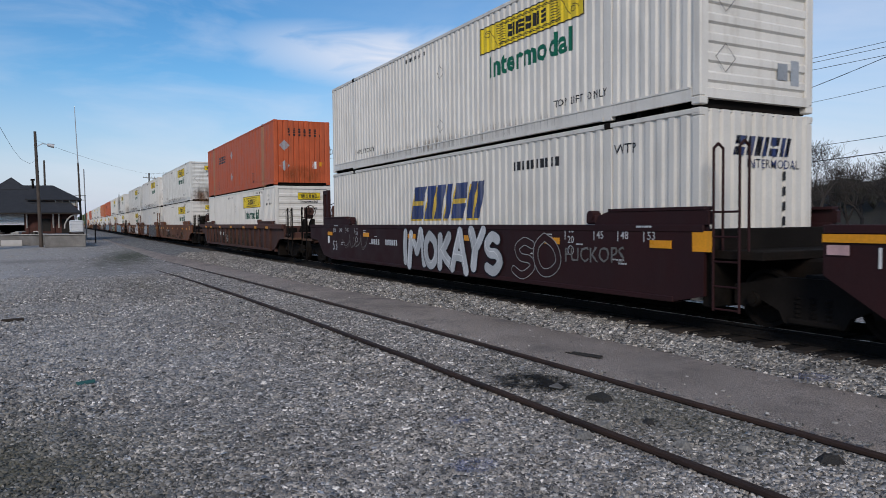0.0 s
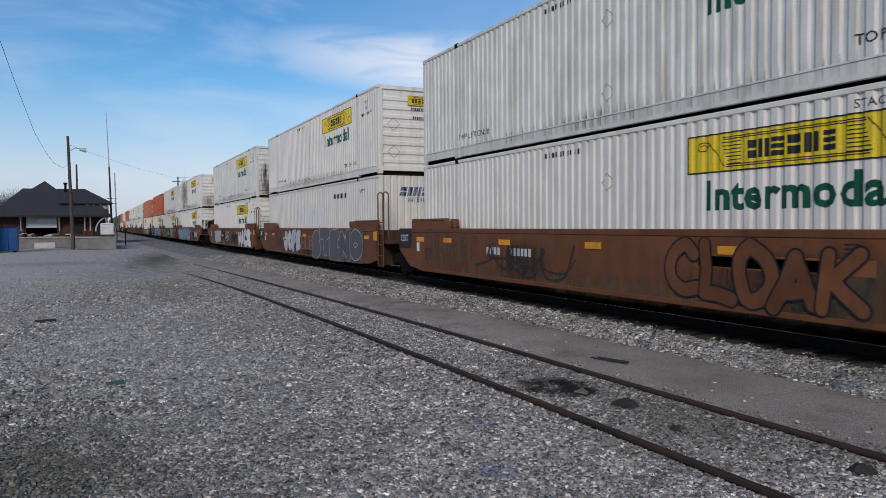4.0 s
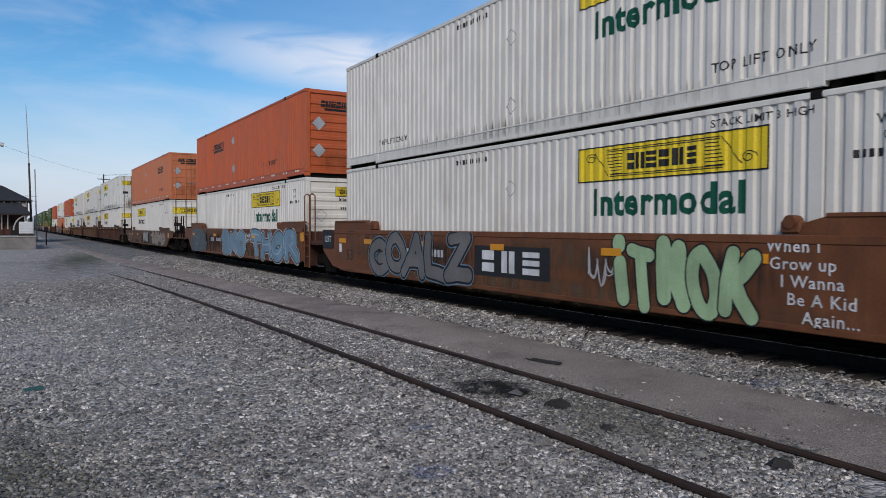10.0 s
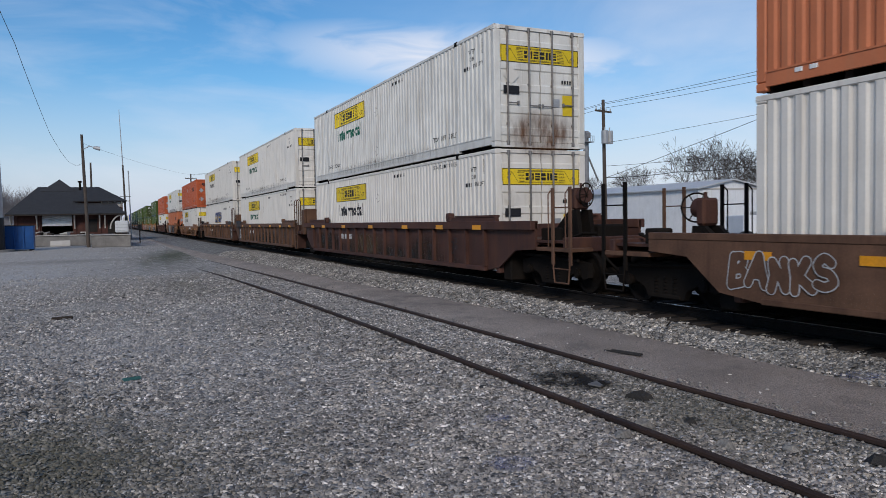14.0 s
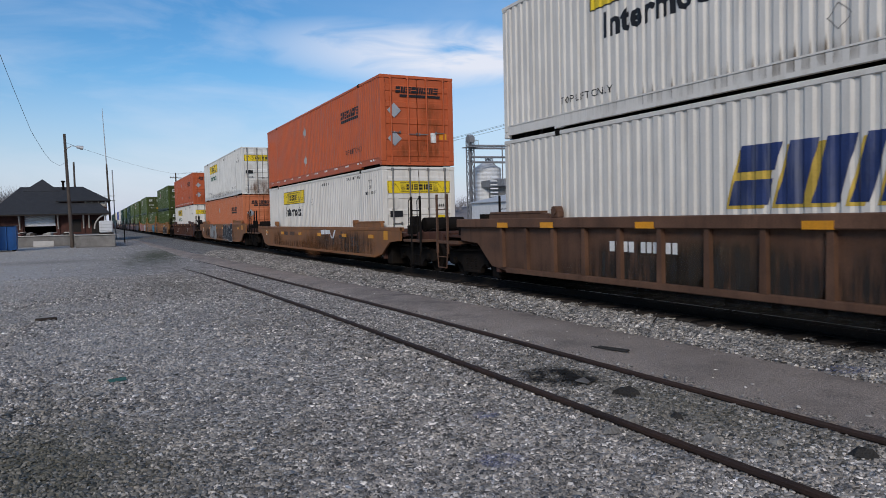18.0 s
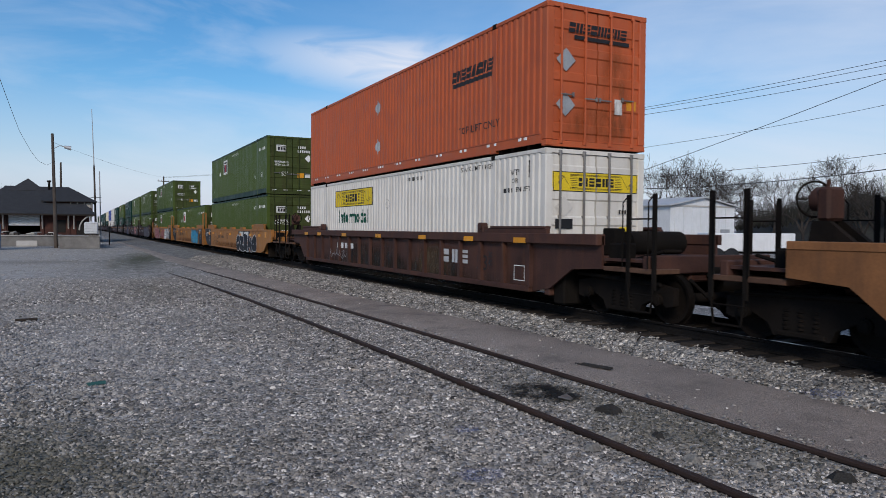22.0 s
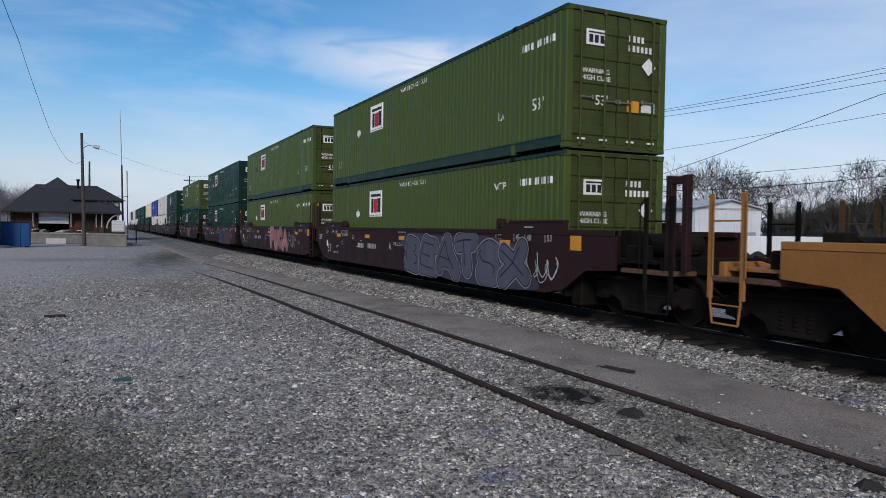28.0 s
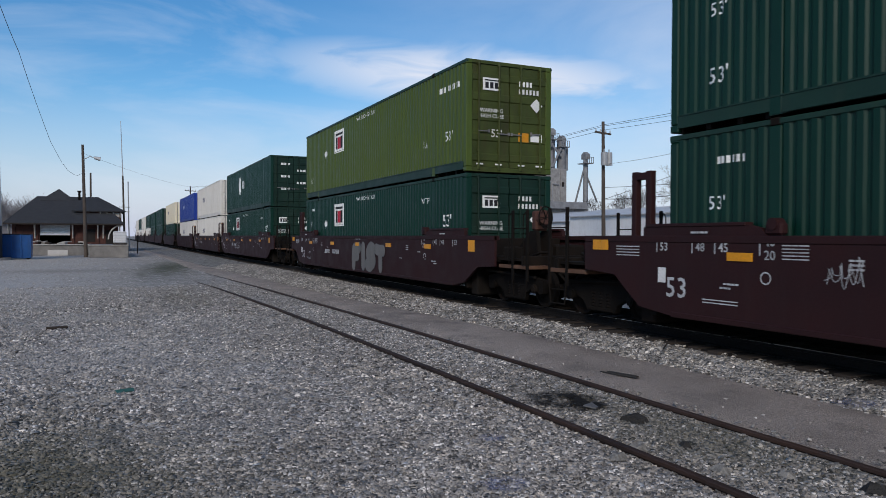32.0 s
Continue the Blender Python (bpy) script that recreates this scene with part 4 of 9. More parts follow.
def container_frame(kind, mat):
    """Shared meshes of one make of box."""
    pitch = WAVE[kind]
    d = {"panel": side_panel(pitch, mat)}
    d["roof"] = Mesh().box(-CW / 2 + 0.02, CW / 2 - 0.02, 0.03, CL - 0.03, CH - 0.05, CH - 0.02, 0.01).made("roof", mat)
    fp = [(0.1, 0.28), (0.1, 0.16)]
    for y in (0.12, 0.7, 1.3, 1.8) + tuple(CL - y - 0.1 for y in (1.8, 1.3, 0.7, 0.12)):
        fp += [(y, 0.16), (y, -0.02), (y + 0.1, -0.02), (y + 0.1, 0.16)]
    d["floor"] = Mesh().prism(fp + [(CL - 0.1, 0.16), (CL - 0.1, 0.28)], -CW / 2 + 0.08, CW / 2 - 0.08).made("floor", M["grimy"])
    d["top_rail"] = Mesh().box(-CW / 2 - 0.004, -CW / 2 + 0.07, 0.0, CL, CH - 0.09, CH - 0.005, 0.012).made("top_rail", M["rail_green"] if kind == "green" else mat)
    r = Mesh()
    r.prism([(0.17, 0.06), (1.93, 0.06), (1.93, 0.0), (2.13, 0.0), (2.3, 0.015), (CL - 2.3, 0.015), (CL - 2.13, 0.0), (CL - 1.93, 0.0), (CL - 1.93, 0.06), (CL - 0.17, 0.06),
             (CL - 0.17, 0.27), (0.17, 0.27)], -CW / 2 + 0.004, -CW / 2 + 0.06)
    r.box(-CW / 2 - 0.010, -CW / 2 + 0.03, 2.14, CL - 2.14, 0.02, 0.085)
    r.box(-CW / 2 - 0.008, -CW / 2 + 0.02, 0.2, CL - 0.2, 0.248, 0.274)
    d["bottom_rail"] = r.made("bottom_rail", M["rail_green"] if kind == "green" else mat)
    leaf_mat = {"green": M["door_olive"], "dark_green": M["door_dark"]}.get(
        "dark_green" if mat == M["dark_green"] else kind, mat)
    d["corner_post"] = Mesh().box(-0.09, 0.09, -0.085, 0.085, 0.12, CH - 0.12, 0.02).made("corner_post", mat)
    d["casting"] = Mesh().box(-0.085, 0.085, -0.09, 0.09, -0.06, 0.06, 0.015).made("corner_casting", mat)
    d["side_post"] = Mesh().box(-0.05, 0.05, -0.10, 0.10, 0.0, CH - 0.10, 0.012).made("side_post", mat)
    if kind == "panel":
        d["side_post"] = Mesh().box(-0.05, 0.052, -0.24, 0.24, 0.0, CH - 0.10, 0.012).made("side_post", M["faded_post"])
    d["lift_casting"] = Mesh().box(-0.06, 0.06, -0.085, 0.085, -0.08, 0.03, 0.012).made("lift_casting", M["grimy"])
    e = Mesh()
    if kind in ("white", "orange"):
        prof = [(0.10, 0.10), (0.0, 0.10), (0.0, 0.24), (0.05, 0.26)]
        for i in range(8):
            z = 0.42 + i * 0.29
            prof += [(0.05, z - 0.085), (0.018, z - 0.05), (0.018, z + 0.05), (0.05, z + 0.085)]
        prof += [(0.05, CH - 0.15), (0.0, CH - 0.13), (0.0, CH - 0.01), (0.10, CH - 0.01)]
        e.prism(prof, -CW / 2 + 0.09, CW / 2 - 0.09)
    else:
        w, k = CW / 2 - 0.09, 9
        top = [(-w, 0.0), (-w + 0.06, 0.0)]
        for i in range(k):
            x = -w + 0.12 + (2 * w - 0.24) * (i + 0.5) / k
            top += [(x - 0.105, 0.05), (x - 0.07, 0.012), (x + 0.07, 0.012), (x + 0.105, 0.05)]
        top += [(w - 0.06, 0.0), (w, 0.0), (w, 0.10), (-w, 0.10)]
        n = len(top)
        e.add([(x, y, z) for z in (0.10, CH - 0.01) for x, y in top], [tuple(range(n)), tuple(range(2 * n - 1, n - 1, -1))] + [(i, (i + 1) % n, (i + 1) % n + n, i + n) for i in range(n)])
    d["nose_wall"] = e.made("nose_wall", mat)
    w = CW / 2 - 0.10
    prof = [(0.085, 0.13), (0.045, 0.13)]
    for i in range(5):
        z = 0.33 + i * 0.52
        prof += [(0.045, z - 0.06), (0.022, z - 0.03), (0.022, z + 0.12), (0.045, z + 0.15)]
    o = Mesh().prism(prof + [(0.045, CH - 0.10), (0.085, CH - 0.10)], 0.016, w)
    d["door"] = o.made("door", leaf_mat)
    k = Mesh().rod((0, -0.012, 0.06), (0, -0.012, CH - 0.04), 0.026, 8)
    for z in (0.10, CH - 0.08):
        k.box(-0.045, 0.045, -0.02, 0.03, z - 0.05, z + 0.05, 0.01)
    for z in (0.55, 1.5, 2.2):
        k.box(-0.035, 0.035, -0.012, 0.025, z - 0.03, z + 0.03, 0.006)
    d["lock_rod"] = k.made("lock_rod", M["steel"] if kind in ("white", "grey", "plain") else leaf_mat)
    d["handle"] = Mesh().box(-0.30, 0.02, -0.025, -0.005, -0.015, 0.015, 0.004).box(-0.31, -0.26, -0.03, 0.02, -0.04, 0.05, 0.006).made("handle", M["steel"])
    h = Mesh()
    for z in (0.4, 0.95, 1.5, 2.05, 2.55):
        h.box(-0.05, 0.07, -0.015, 0.03, z - 0.055, z + 0.055, 0.008)
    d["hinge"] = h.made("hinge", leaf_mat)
    o4 = [(-CW / 2 + 0.09, 0.0), (CW / 2 - 0.09, 0.0), (CW / 2 - 0.09, CH - 0.005), (-CW / 2 + 0.09, CH - 0.005)]
    i4 = [(-CW / 2 + 0.13, 0.12), (CW / 2 - 0.13, 0.12), (CW / 2 - 0.13, CH - 0.09), (-CW / 2 + 0.13, CH - 0.09)]
    f = Mesh().add([(x, y, z) for y in (0.012, 0.10) for ring in (o4, i4) for x, z in ring], [q for k in range(4) for q in ((k, (k + 1) % 4, (k + 1) % 4 + 4, k + 4), (k + 8, k + 12, (k + 1) % 4 + 12, (k + 1) % 4 + 8), (k, k + 8, (k + 1) % 4 + 8, (k + 1) % 4), (k + 4, (k + 1) % 4 + 4, (k + 1) % 4 + 12, k + 12))])
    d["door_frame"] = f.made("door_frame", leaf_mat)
    return d


def sign_shapes(w, h):
    """The yellow board: a drawn scroll with a curl at each end, hatching, a border, and the row of dark blocks between."""
    marks = block_letters((0.50, 0.62, 0.80, 0.78, 0.82, 0.70), h * 0.44, 0.20, 0.0)
    n = 0.022 * h / 0.58
    lines = []
    for s_ in (-1, 1):
        cx, cy = s_ * w * 0.415, -s_ * h * 0.17
        lines.append([(cx + w * 0.035 * (1 - k / 26) * math.cos(k * 0.5), cy + h * 0.15 * (1 - k / 26) * math.sin(k * 0.5)) for k in range(19)])
        lines.append([(s_ * w * 0.385, -s_ * h * 0.30), (s_ * w * 0.30, s_ * h * 0.36)])
        for k in range(7):
            b_ = -h * 0.30 + k * h * 0.09
            lines.append([(s_ * w * 0.225, b_), (s_ * w * (0.30 + 0.05 * (-s_ * b_ / h)), b_)])
    for y in (-0.37, -0.32, 0.32, 0.37):
        lines.append([(-w * 0.30 - y * w * 0.02, y * h), (w * 0.30 - y * w * 0.02, y * h)])
    for q in (q for line in lines for q in ribbon(line, n * 0.62)):
        marks.faces.new([marks.verts.new((x, y, 0)) for x, y in q])
    for a0, a1, b0, b1 in ((-w / 2, w / 2, h / 2 - n, h / 2), (-w / 2, w / 2, -h / 2, -h / 2 + n), (-w / 2, -w / 2 + n, -h / 2 + n, h / 2 - n), (w / 2 - n, w / 2, -h / 2 + n, h / 2 - n)):
        marks.faces.new([marks.verts.new((x, q, 0)) for x, q in rect(a0, a1, b0, b1)])
    return marks


def bars(widths, h, gap=0.35):
    """A run of unreadable characters as plain bars."""
    a, out = -sum(widths) * h / 2 - gap * h * (len(widths) - 1) / 2, []
    for w in widths:
        out.append(rect(a, a + w * h, -h / 2, h / 2))
        a += (w + gap) * h
    return shape_bm(out)


def diamond(r):
    return shape_bm([[(0, -r), (r, 0), (0, r), (-r, 0)]])


def outline_diamond(r, w=0.016):
    p = [(0, -r), (r, 0), (0, r), (-r, 0)]
    q = [(0, -r + w * 1.4), (r - w * 1.4, 0), (0, r - w * 1.4), (-r + w * 1.4, 0)]
    return shape_bm([[p[i], p[(i + 1) % 4], q[(i + 1) % 4], q[i]] for i in range(4)])


def container(style, front, m, upper, seed):
    """One 53-foot box, its forward end at y = 0 of its own space. front: nose or doors."""
    kinds = {"hunt": ("white", "white", "white steel intermodal container with a yellow sign board"),
             "hunt_dirty": ("white", "white_dirty", "grimy white intermodal container with a yellow sign board"),
             "hunt_soot": ("white", "white", "white intermodal container with a soot-blackened stretch"),
             "ghost": ("grey", "grey_white", "white corrugated container with a faded painted-out name"),
             "swift": ("grey", "grey_white", "grey-white corrugated container with slanted navy lettering"),
             "orange": ("orange", "orange", "orange corrugated container with a black name board"),
             "orange_red": ("panel", "orange_red", "dull orange-red flat-panelled container with faded posts"),
             "orange_pale": ("orange", "orange_pale", "sun-faded orange corrugated container"),
             "tmx": ("green", "green", "olive-green corrugated container with white square emblems"),
             "tmx_dark": ("green", "dark_green", "dark green corrugated container with white square emblems"),
             "emblem": ("green", "dark_green", "dark green corrugated container with a round white emblem"),
             "plain_white": ("plain", "white", "plain white corrugated steel container"),
             "plain_blue": ("plain", "blue", "dark blue corrugated steel container"),
             "plain_cream": ("plain", "cream", "cream-coloured corrugated steel container"),
             "plain_dark": ("plain", "dark_green", "plain dark green corrugated steel container")}
    kind, paint, label = kinds[style]
    mat = M[paint]
    d = cached(("frame", kind, paint), lambda: container_frame(kind, mat))
    pitch = WAVE[kind]
    c = thing("intermodal_container", label, "container", m, "stacked train containers")
    R = Matrix.Rotation(math.pi, 4, "Z")
    turn = Matrix.Translation((0, CL, 0)) @ R
    for t in (None, turn):
        part("side_panel", d["panel"], c, m=t)
        part("top_rail", d["top_rail"], c, m=t)
        part("bottom_rail", d["bottom_rail"], c, m=t)
    part("roof", d["roof"], c)
    part("floor", d["floor"], c)
    for x in (-1, 1):
        for y in (0.087, CL - 0.087):
            part("corner_post", d["corner_post"], c, m=pose(x * (CW / 2 - 0.092), y, 0))
            for z in (0.06, CH - 0.06):
                part("corner_casting", d["casting"], c, m=pose(x * (CW / 2 - 0.086), y + (0.005 if y < 1 else -0.005), z))
        for y in (2.03, CL - 2.03):
            part("side_post", d["side_post"], c, m=pose(x * (CW / 2 - 0.05), y, 0))
            part("lift_casting", d["lift_casting"], c, m=pose(x * (CW / 2 - 0.052), y, CH - 0.02))
    for end in (0, 1):
        t = turn if end else Matrix()
        if (front == "nose") == (end == 0):
            part("nose_wall", d["nose_wall"], c, m=t)
        else:
            part("door_frame", d["door_frame"], c, m=t)
            for x in (-1, 1):
                leaf = part("door", d["door"], c, m=t @ (pose(0, 0, 0) if x > 0 else Matrix.Diagonal((-1, 1, 1, 1))))
                for q in (0.33, 0.93):
                    part("lock_rod", d["lock_rod"], leaf, m=pose(q, 0.012, 0))
                    part("handle", d["handle"], leaf, m=pose(q, 0.0, 1.0 if q < 0.5 else 1.05))
                part("hinge", d["hinge"], leaf, m=pose(CW / 2 - 0.14, 0.02, 0))
    mark_container(c, style, front, pitch, upper, seed)
    return c


def mark_container(c, style, front, pitch, upper, seed):
    def side(key, bm, yc, zc, mat, name, proud=0.004, label=""):
        part(name, cached(("side", key, round(yc, 2), round(zc, 2), pitch, mat), lambda: drape(bm(), yc, zc, pitch, proud, M[mat], name)), c, label)

    def end(key, bm, xc, zc, mat, name, y=0.006, label=""):
        part(name, cached(("end", key, round(xc, 2), round(zc, 2), y, mat), lambda: on_end(bm(), xc, zc, y, M[mat], name)), c, label)

    nose = front == "nose"

    def text(key, body, h, yc, zc, mat, slack=1.0):
        side(("text", key, h), lambda: text_mesh(body, h, M[mat], slack), yc, zc, mat, "lettering")

    if style.startswith("hunt") or style == "ghost" and upper:
        yc = 4.45 if nose else 11.25
        side("board", lambda: shape_bm([rect(-1.8, 1.8, -0.29, 0.29)]), yc, 2.27, "sign_yellow", "sign_board", 0.004, "yellow painted sign board")
        side("boardmarks", lambda: sign_shapes(3.6, 0.58), yc, 2.27, "ink", "sign_drawing", 0.008)
        ink = "ink" if (seed % 4 in (1, 2) and not nose) else "ink_green"
        side("intermodal", lambda: text_mesh("Intermodal", 0.42, M[ink], 1.10, 0.035), yc, 1.62, ink, "lettering", 0.004)
        if upper:
            text("top", "TOP LIFT ONLY", 0.135, 2.8, 0.50, "ink", 1.15)
            text("top", "TOP LIFT ONLY", 0.135, CL - 2.9, 0.50, "ink", 1.15)
        else:
            text("stack", "STACK LIMIT 3 HIGH", 0.105, 2.8, 2.66, "ink", 1.1)
        text("wtp", "WTP", 0.12, 1.15, 2.45, "ink")
        text("or", "OR", 0.105, 1.15, 2.27, "ink")
        side("pin", lambda: text_mesh("PIN LIFT", 0.105, M["ink"]), 0.85, 2.08, "ink", "lettering")
        side("nm", lambda: bars((0.6, 0.6, 0.55, 0.55), 0.095), 1.42, 2.08, "ink", "marking")
        side("num", lambda: bars((0.5,) * 4 + (0.45,) * 6, 0.10, 0.75), 9.6 if nose else 6.2, 2.62, "ink", "marking")
        for z in (0.66, 1.98):
            side("dia", lambda: outline_diamond(0.17, 0.011), 8.2, z, "g_grey", "placard_frame")
        side("slot", lambda: shape_bm([rect(-0.03, 0.03, -0.18, 0.18)]), 0.62, 2.5, "grimy", "vent")
        if nose:
            end("small", lambda: shape_bm([rect(-0.52, 0.52, -0.16, 0.16)]), 0.28, 2.42, "sign_yellow", "sign_board", 0.012, "small yellow sign board")
            end("smallmarks", lambda: sign_shapes(1.04, 0.32), 0.28, 2.42, "ink", "sign_drawing", 0.008)
            end("im", lambda: text_mesh("Intermodal", 0.12, M["ink"], 1.05, 0.03), 0.28, 2.16, "ink", "lettering", 0.014)
            end("num", lambda: bars((0.5,) * 4 + (0.45,) * 6, 0.09), 0.3, 1.86, "ink", "marking", 0.014)
            for z in (0.72, 1.62):
                end("dia", lambda: outline_diamond(0.22, 0.011), -0.75, z, "g_grey", "placard_frame", 0.014)
            end("stick", lambda: shape_bm([rect(-0.12, 0.12, -0.13, 0.13)]), 0.55, 0.62, "sign_yellow" if seed % 2 else "galv", "sticker", 0.014)
            end("stick2", lambda: shape_bm([rect(-0.1, 0.1, -0.2, 0.2)]), 0.85, 0.62, "galv", "document_holder", 0.014)
        else:
            end("wide", lambda: shape_bm([rect(-1.12, -0.02, -0.20, 0.20), rect(0.02, 1.12, -0.20, 0.20)]), 0.0, 2.22, "sign_yellow", "sign_board", 0.018, "yellow sign board across the doors")
            end("widemarks", lambda: sign_shapes(2.2, 0.40), 0.0, 2.22, "ink", "sign_drawing", 0.015)
            end("plate", lambda: shape_bm([rect(-0.22, 0.22, -0.1, 0.1)]), -0.82, 1.36, "ink", "plate", 0.018)
            end("dia3", lambda: diamond(0.22), -0.82, 1.70, "grey_white", "placard", 0.018)
            end("stick3", lambda: shape_bm([rect(-0.15, 0.15, -0.25, 0.25)]), 0.78, 1.05, "sign_yellow", "sticker", 0.018)
            end("stick4", lambda: shape_bm([rect(-0.1, 0.1, -0.1, 0.1)]), 0.45, 1.1, "galv", "sticker", 0.018)
            end("num2", lambda: bars((0.5, 0.5, 0.5, 0.5), 0.09), 0.75, 1.62, "ink", "marking", 0.018)
        if style == "hunt_soot":
            side("soot", lambda: shape_bm([rect(-4.4, 3.6, -2.3, 2.3)]), 11.6, 1.52, "smudge_soot", "soot_stain", 0.006, "soot runs down the corrugated side")
        if upper:
            side("low", lambda: shape_bm([rect(-7.9, 7.9, -0.30, 0.30)]), 8.0, 0.22, "smudge_dirt", "dirt_stain", 0.012)
        if style in ("hunt_dirty", "hunt_soot") and upper:
            if nose:
                if style == "hunt_dirty":
                    end("rust", lambda: shape_bm([rect(-1.25, 1.25, -0.6, 0.6)]), 0.0, 0.28, "smudge_rust", "rust_stain", -0.006)
                if seed == 6:
                    for x in (-0.80, 0.84):
                        end(("smear", x), lambda: shape_bm([rect(-0.30, 0.30, -1.0, 1.0)]), x, 1.15, "smudge_soot", "soot_smear", -0.004, "black soot smear on the end wall")
                elif style == "hunt_dirty":
                    end("smear", lambda: shape_bm([rect(-0.22, 0.22, -0.6, 0.6)]), 0.82, 1.15, "smudge_soot", "soot_smear", -0.004)
                end("grime", lambda: shape_bm([rect(-1.4, 1.4, -1.0, 1.0)]), 0.0, 0.45, "smudge_dirt", "dirt_stain", -0.002)
            else:
                end("rust", lambda: shape_bm([rect(-1.25, 1.25, -0.7, 0.7)]), 0.0, 0.35, "smudge_rust", "rust_stain", -0.012)
    if style in ("swift", "ghost") and not (style == "ghost" and upper):
        main, shade = ("ink_navy", "ink_gold") if style == "swift" else ("ghost_ink", "ghost_ink")
        W5 = (0.78, 1.1, 0.3, 0.7, 0.72)
        side("sw_shadow", lambda: block_letters(W5, 0.84, 0.16, 0.28, False), 8.06, 1.66, shade, "name_shadow", 0.004)
        side("sw", lambda: block_letters(W5, 0.84, 0.16, 0.28), 8.0, 1.71, main, "name_mark", 0.008)
        text("wtp", "WTP", 0.17, 1.6, 2.4, "ink")
        side("swnum", lambda: bars((0.5,) * 4 + (0.5,) * 6, 0.18, 0.4), 4.2, 2.35, "ink", "marking")
        end("sw_end", lambda: block_letters(W5, 0.30, 0.16, 0.28), 0.1, 2.35, "ink_navy", "name_mark", 0.012)
        end("sw_sub", lambda: text_mesh("INTERMODAL", 0.14, M["ink_navy"]), 0.35, 2.07, "ink_navy", "lettering", 0.012)
        for i in range(4):
            end(("swcol", i), lambda: bars((0.5,), 0.14), 0.62, 1.9 - i * 0.24, "ink", "marking", 0.014)
    if style.startswith("orange"):
        yc = 11.6 if nose else 3.05
        side("sch", lambda: block_letters((0.8, 0.8, 0.85, 0.85, 0.72, 0.3, 0.85, 0.72, 0.8), 0.26, 0.10, 0.15), yc, 2.05, "ink", "name_mark")
        side("schbar", lambda: shape_bm([rect(-0.95, 0.95, -0.05, 0.05)]), yc, 1.83, "ink", "lettering_bar")
        if style == "orange_red":
            text("top", "TOP\nLIFT\nONLY", 0.13, 3.97, 0.5, "ink", 1.05)
            text("top", "TOP\nLIFT\nONLY", 0.13, 12.6, 0.5, "ink", 1.05)
        elif upper:
            text("top", "TOP LIFT ONLY", 0.17, 2.75 if not nose else 4.0, 0.68, "ink", 1.15)
        end("rust", lambda: shape_bm([rect(-1.25, 1.25, -0.5, 0.5)]), 0.0, 0.5, "smudge_thin", "rust_stain", -0.012)
        if not nose:
            end("smear", lambda: shape_bm([rect(-0.5, 0.5, -1.2, 1.2)]), 0.45, 1.3, "smudge_thin", "rust_stain", -0.010)
        for z in (0.85, 2.05):
            side("dm", lambda: diamond(0.24), 9.0, z, "galv", "placard", 0.006)
        for i in range(12 if style != "orange_red" else 0):
            side(("tape", i), lambda: shape_bm([rect(-0.22, 0.22, -0.03, 0.03)]), 0.8 + i * 1.32, 0.2, "ink_white", "reflective_tape", 0.012)
        end("sch_end", lambda: block_letters((0.8, 0.8, 0.85, 0.85, 0.72, 0.3, 0.85, 0.72, 0.8), 0.2, 0.10, 0.15), 0.0, 2.42, "ink", "name_mark", 0.014)
        end("sch_bar", lambda: shape_bm([rect(-0.72, 0.72, -0.04, 0.04)]), 0.1, 2.23, "ink", "lettering_bar", 0.014)
        for z in (0.85, 1.75):
            end("dm", lambda: diamond(0.24), -0.82, z, "galv", "placard", 0.012)
        end("hold", lambda: shape_bm([rect(-0.1, 0.1, -0.16, 0.16)]), 0.55, 0.9, "ink_white", "document_holder", 0.012)
        end("st", lambda: shape_bm([rect(-0.13, 0.13, -0.1, 0.1)]), 0.9, 0.95, "reflector", "sticker", 0.012)
    if style.startswith("tmx") and (seed != 16 or upper):
        side("sq", lambda: shape_bm([rect(-0.66, 0.66, -0.44, 0.44)]), 11.08, 2.08, "ink_white", "emblem_board", 0.004, "white square emblem board")
        side("sqm", lambda: shape_bm([rect(-0.5, 0.5, 0.24, 0.33), rect(-0.48, -0.24, -0.30, 0.18), rect(0.22, 0.48, -0.30, 0.18), rect(-0.55, 0.55, -0.40, -0.385)]), 11.08, 2.08, "ink", "emblem_drawing", 0.008)
        side("sqr", lambda: shape_bm([rect(-0.16, 0.14, -0.3, 0.16)]), 11.08, 2.08, "ink_red", "emblem_drawing", 0.008)
    if style.startswith("tmx"):
        if seed == 16:
            pass
        elif seed % 3:
            side("wd", lambda: diamond(0.2), 12.95, 1.75, "ink_white", "placard", 0.006)
        else:
            side("gd", lambda: diamond(0.22), 12.95, 1.75, "dark_green", "placard", 0.006)
        text("warn", "WARNING HIGH CUBE", 0.13, 7.9, 2.6, "ink_white", 1.05)
        if upper:
            text("53", "53'", 0.26, 1.05, 1.0, "ink_white")
            text("53", "53'", 0.24, CL - 1.0, 0.75, "ink_white")
            text("1a", "1A", 0.2, 2.6, 0.95, "ink_white")
            if style == "tmx_dark":
                text("top", "TOP LIFT ONLY", 0.12, 3.2, 0.62, "ink_white", 1.1)
        else:
            text("wtp", "WTP", 0.17, 2.6, 2.25, "ink_white")
            if style == "tmx_dark":
                text("53", "53'", 0.32, 1.15, 1.65, "ink_white")
        if style == "tmx":
            side("num", lambda: bars((0.5,) * 4, 0.15), 1.5, 2.3, "ink_white", "marking")
        else:
            side("numd", lambda: bars((0.5,) * 6, 0.11), 14.9, 2.4, "ink_white", "marking")
            text("53s", "53'", 0.2, CL - 1.0, 1.75, "ink_white")
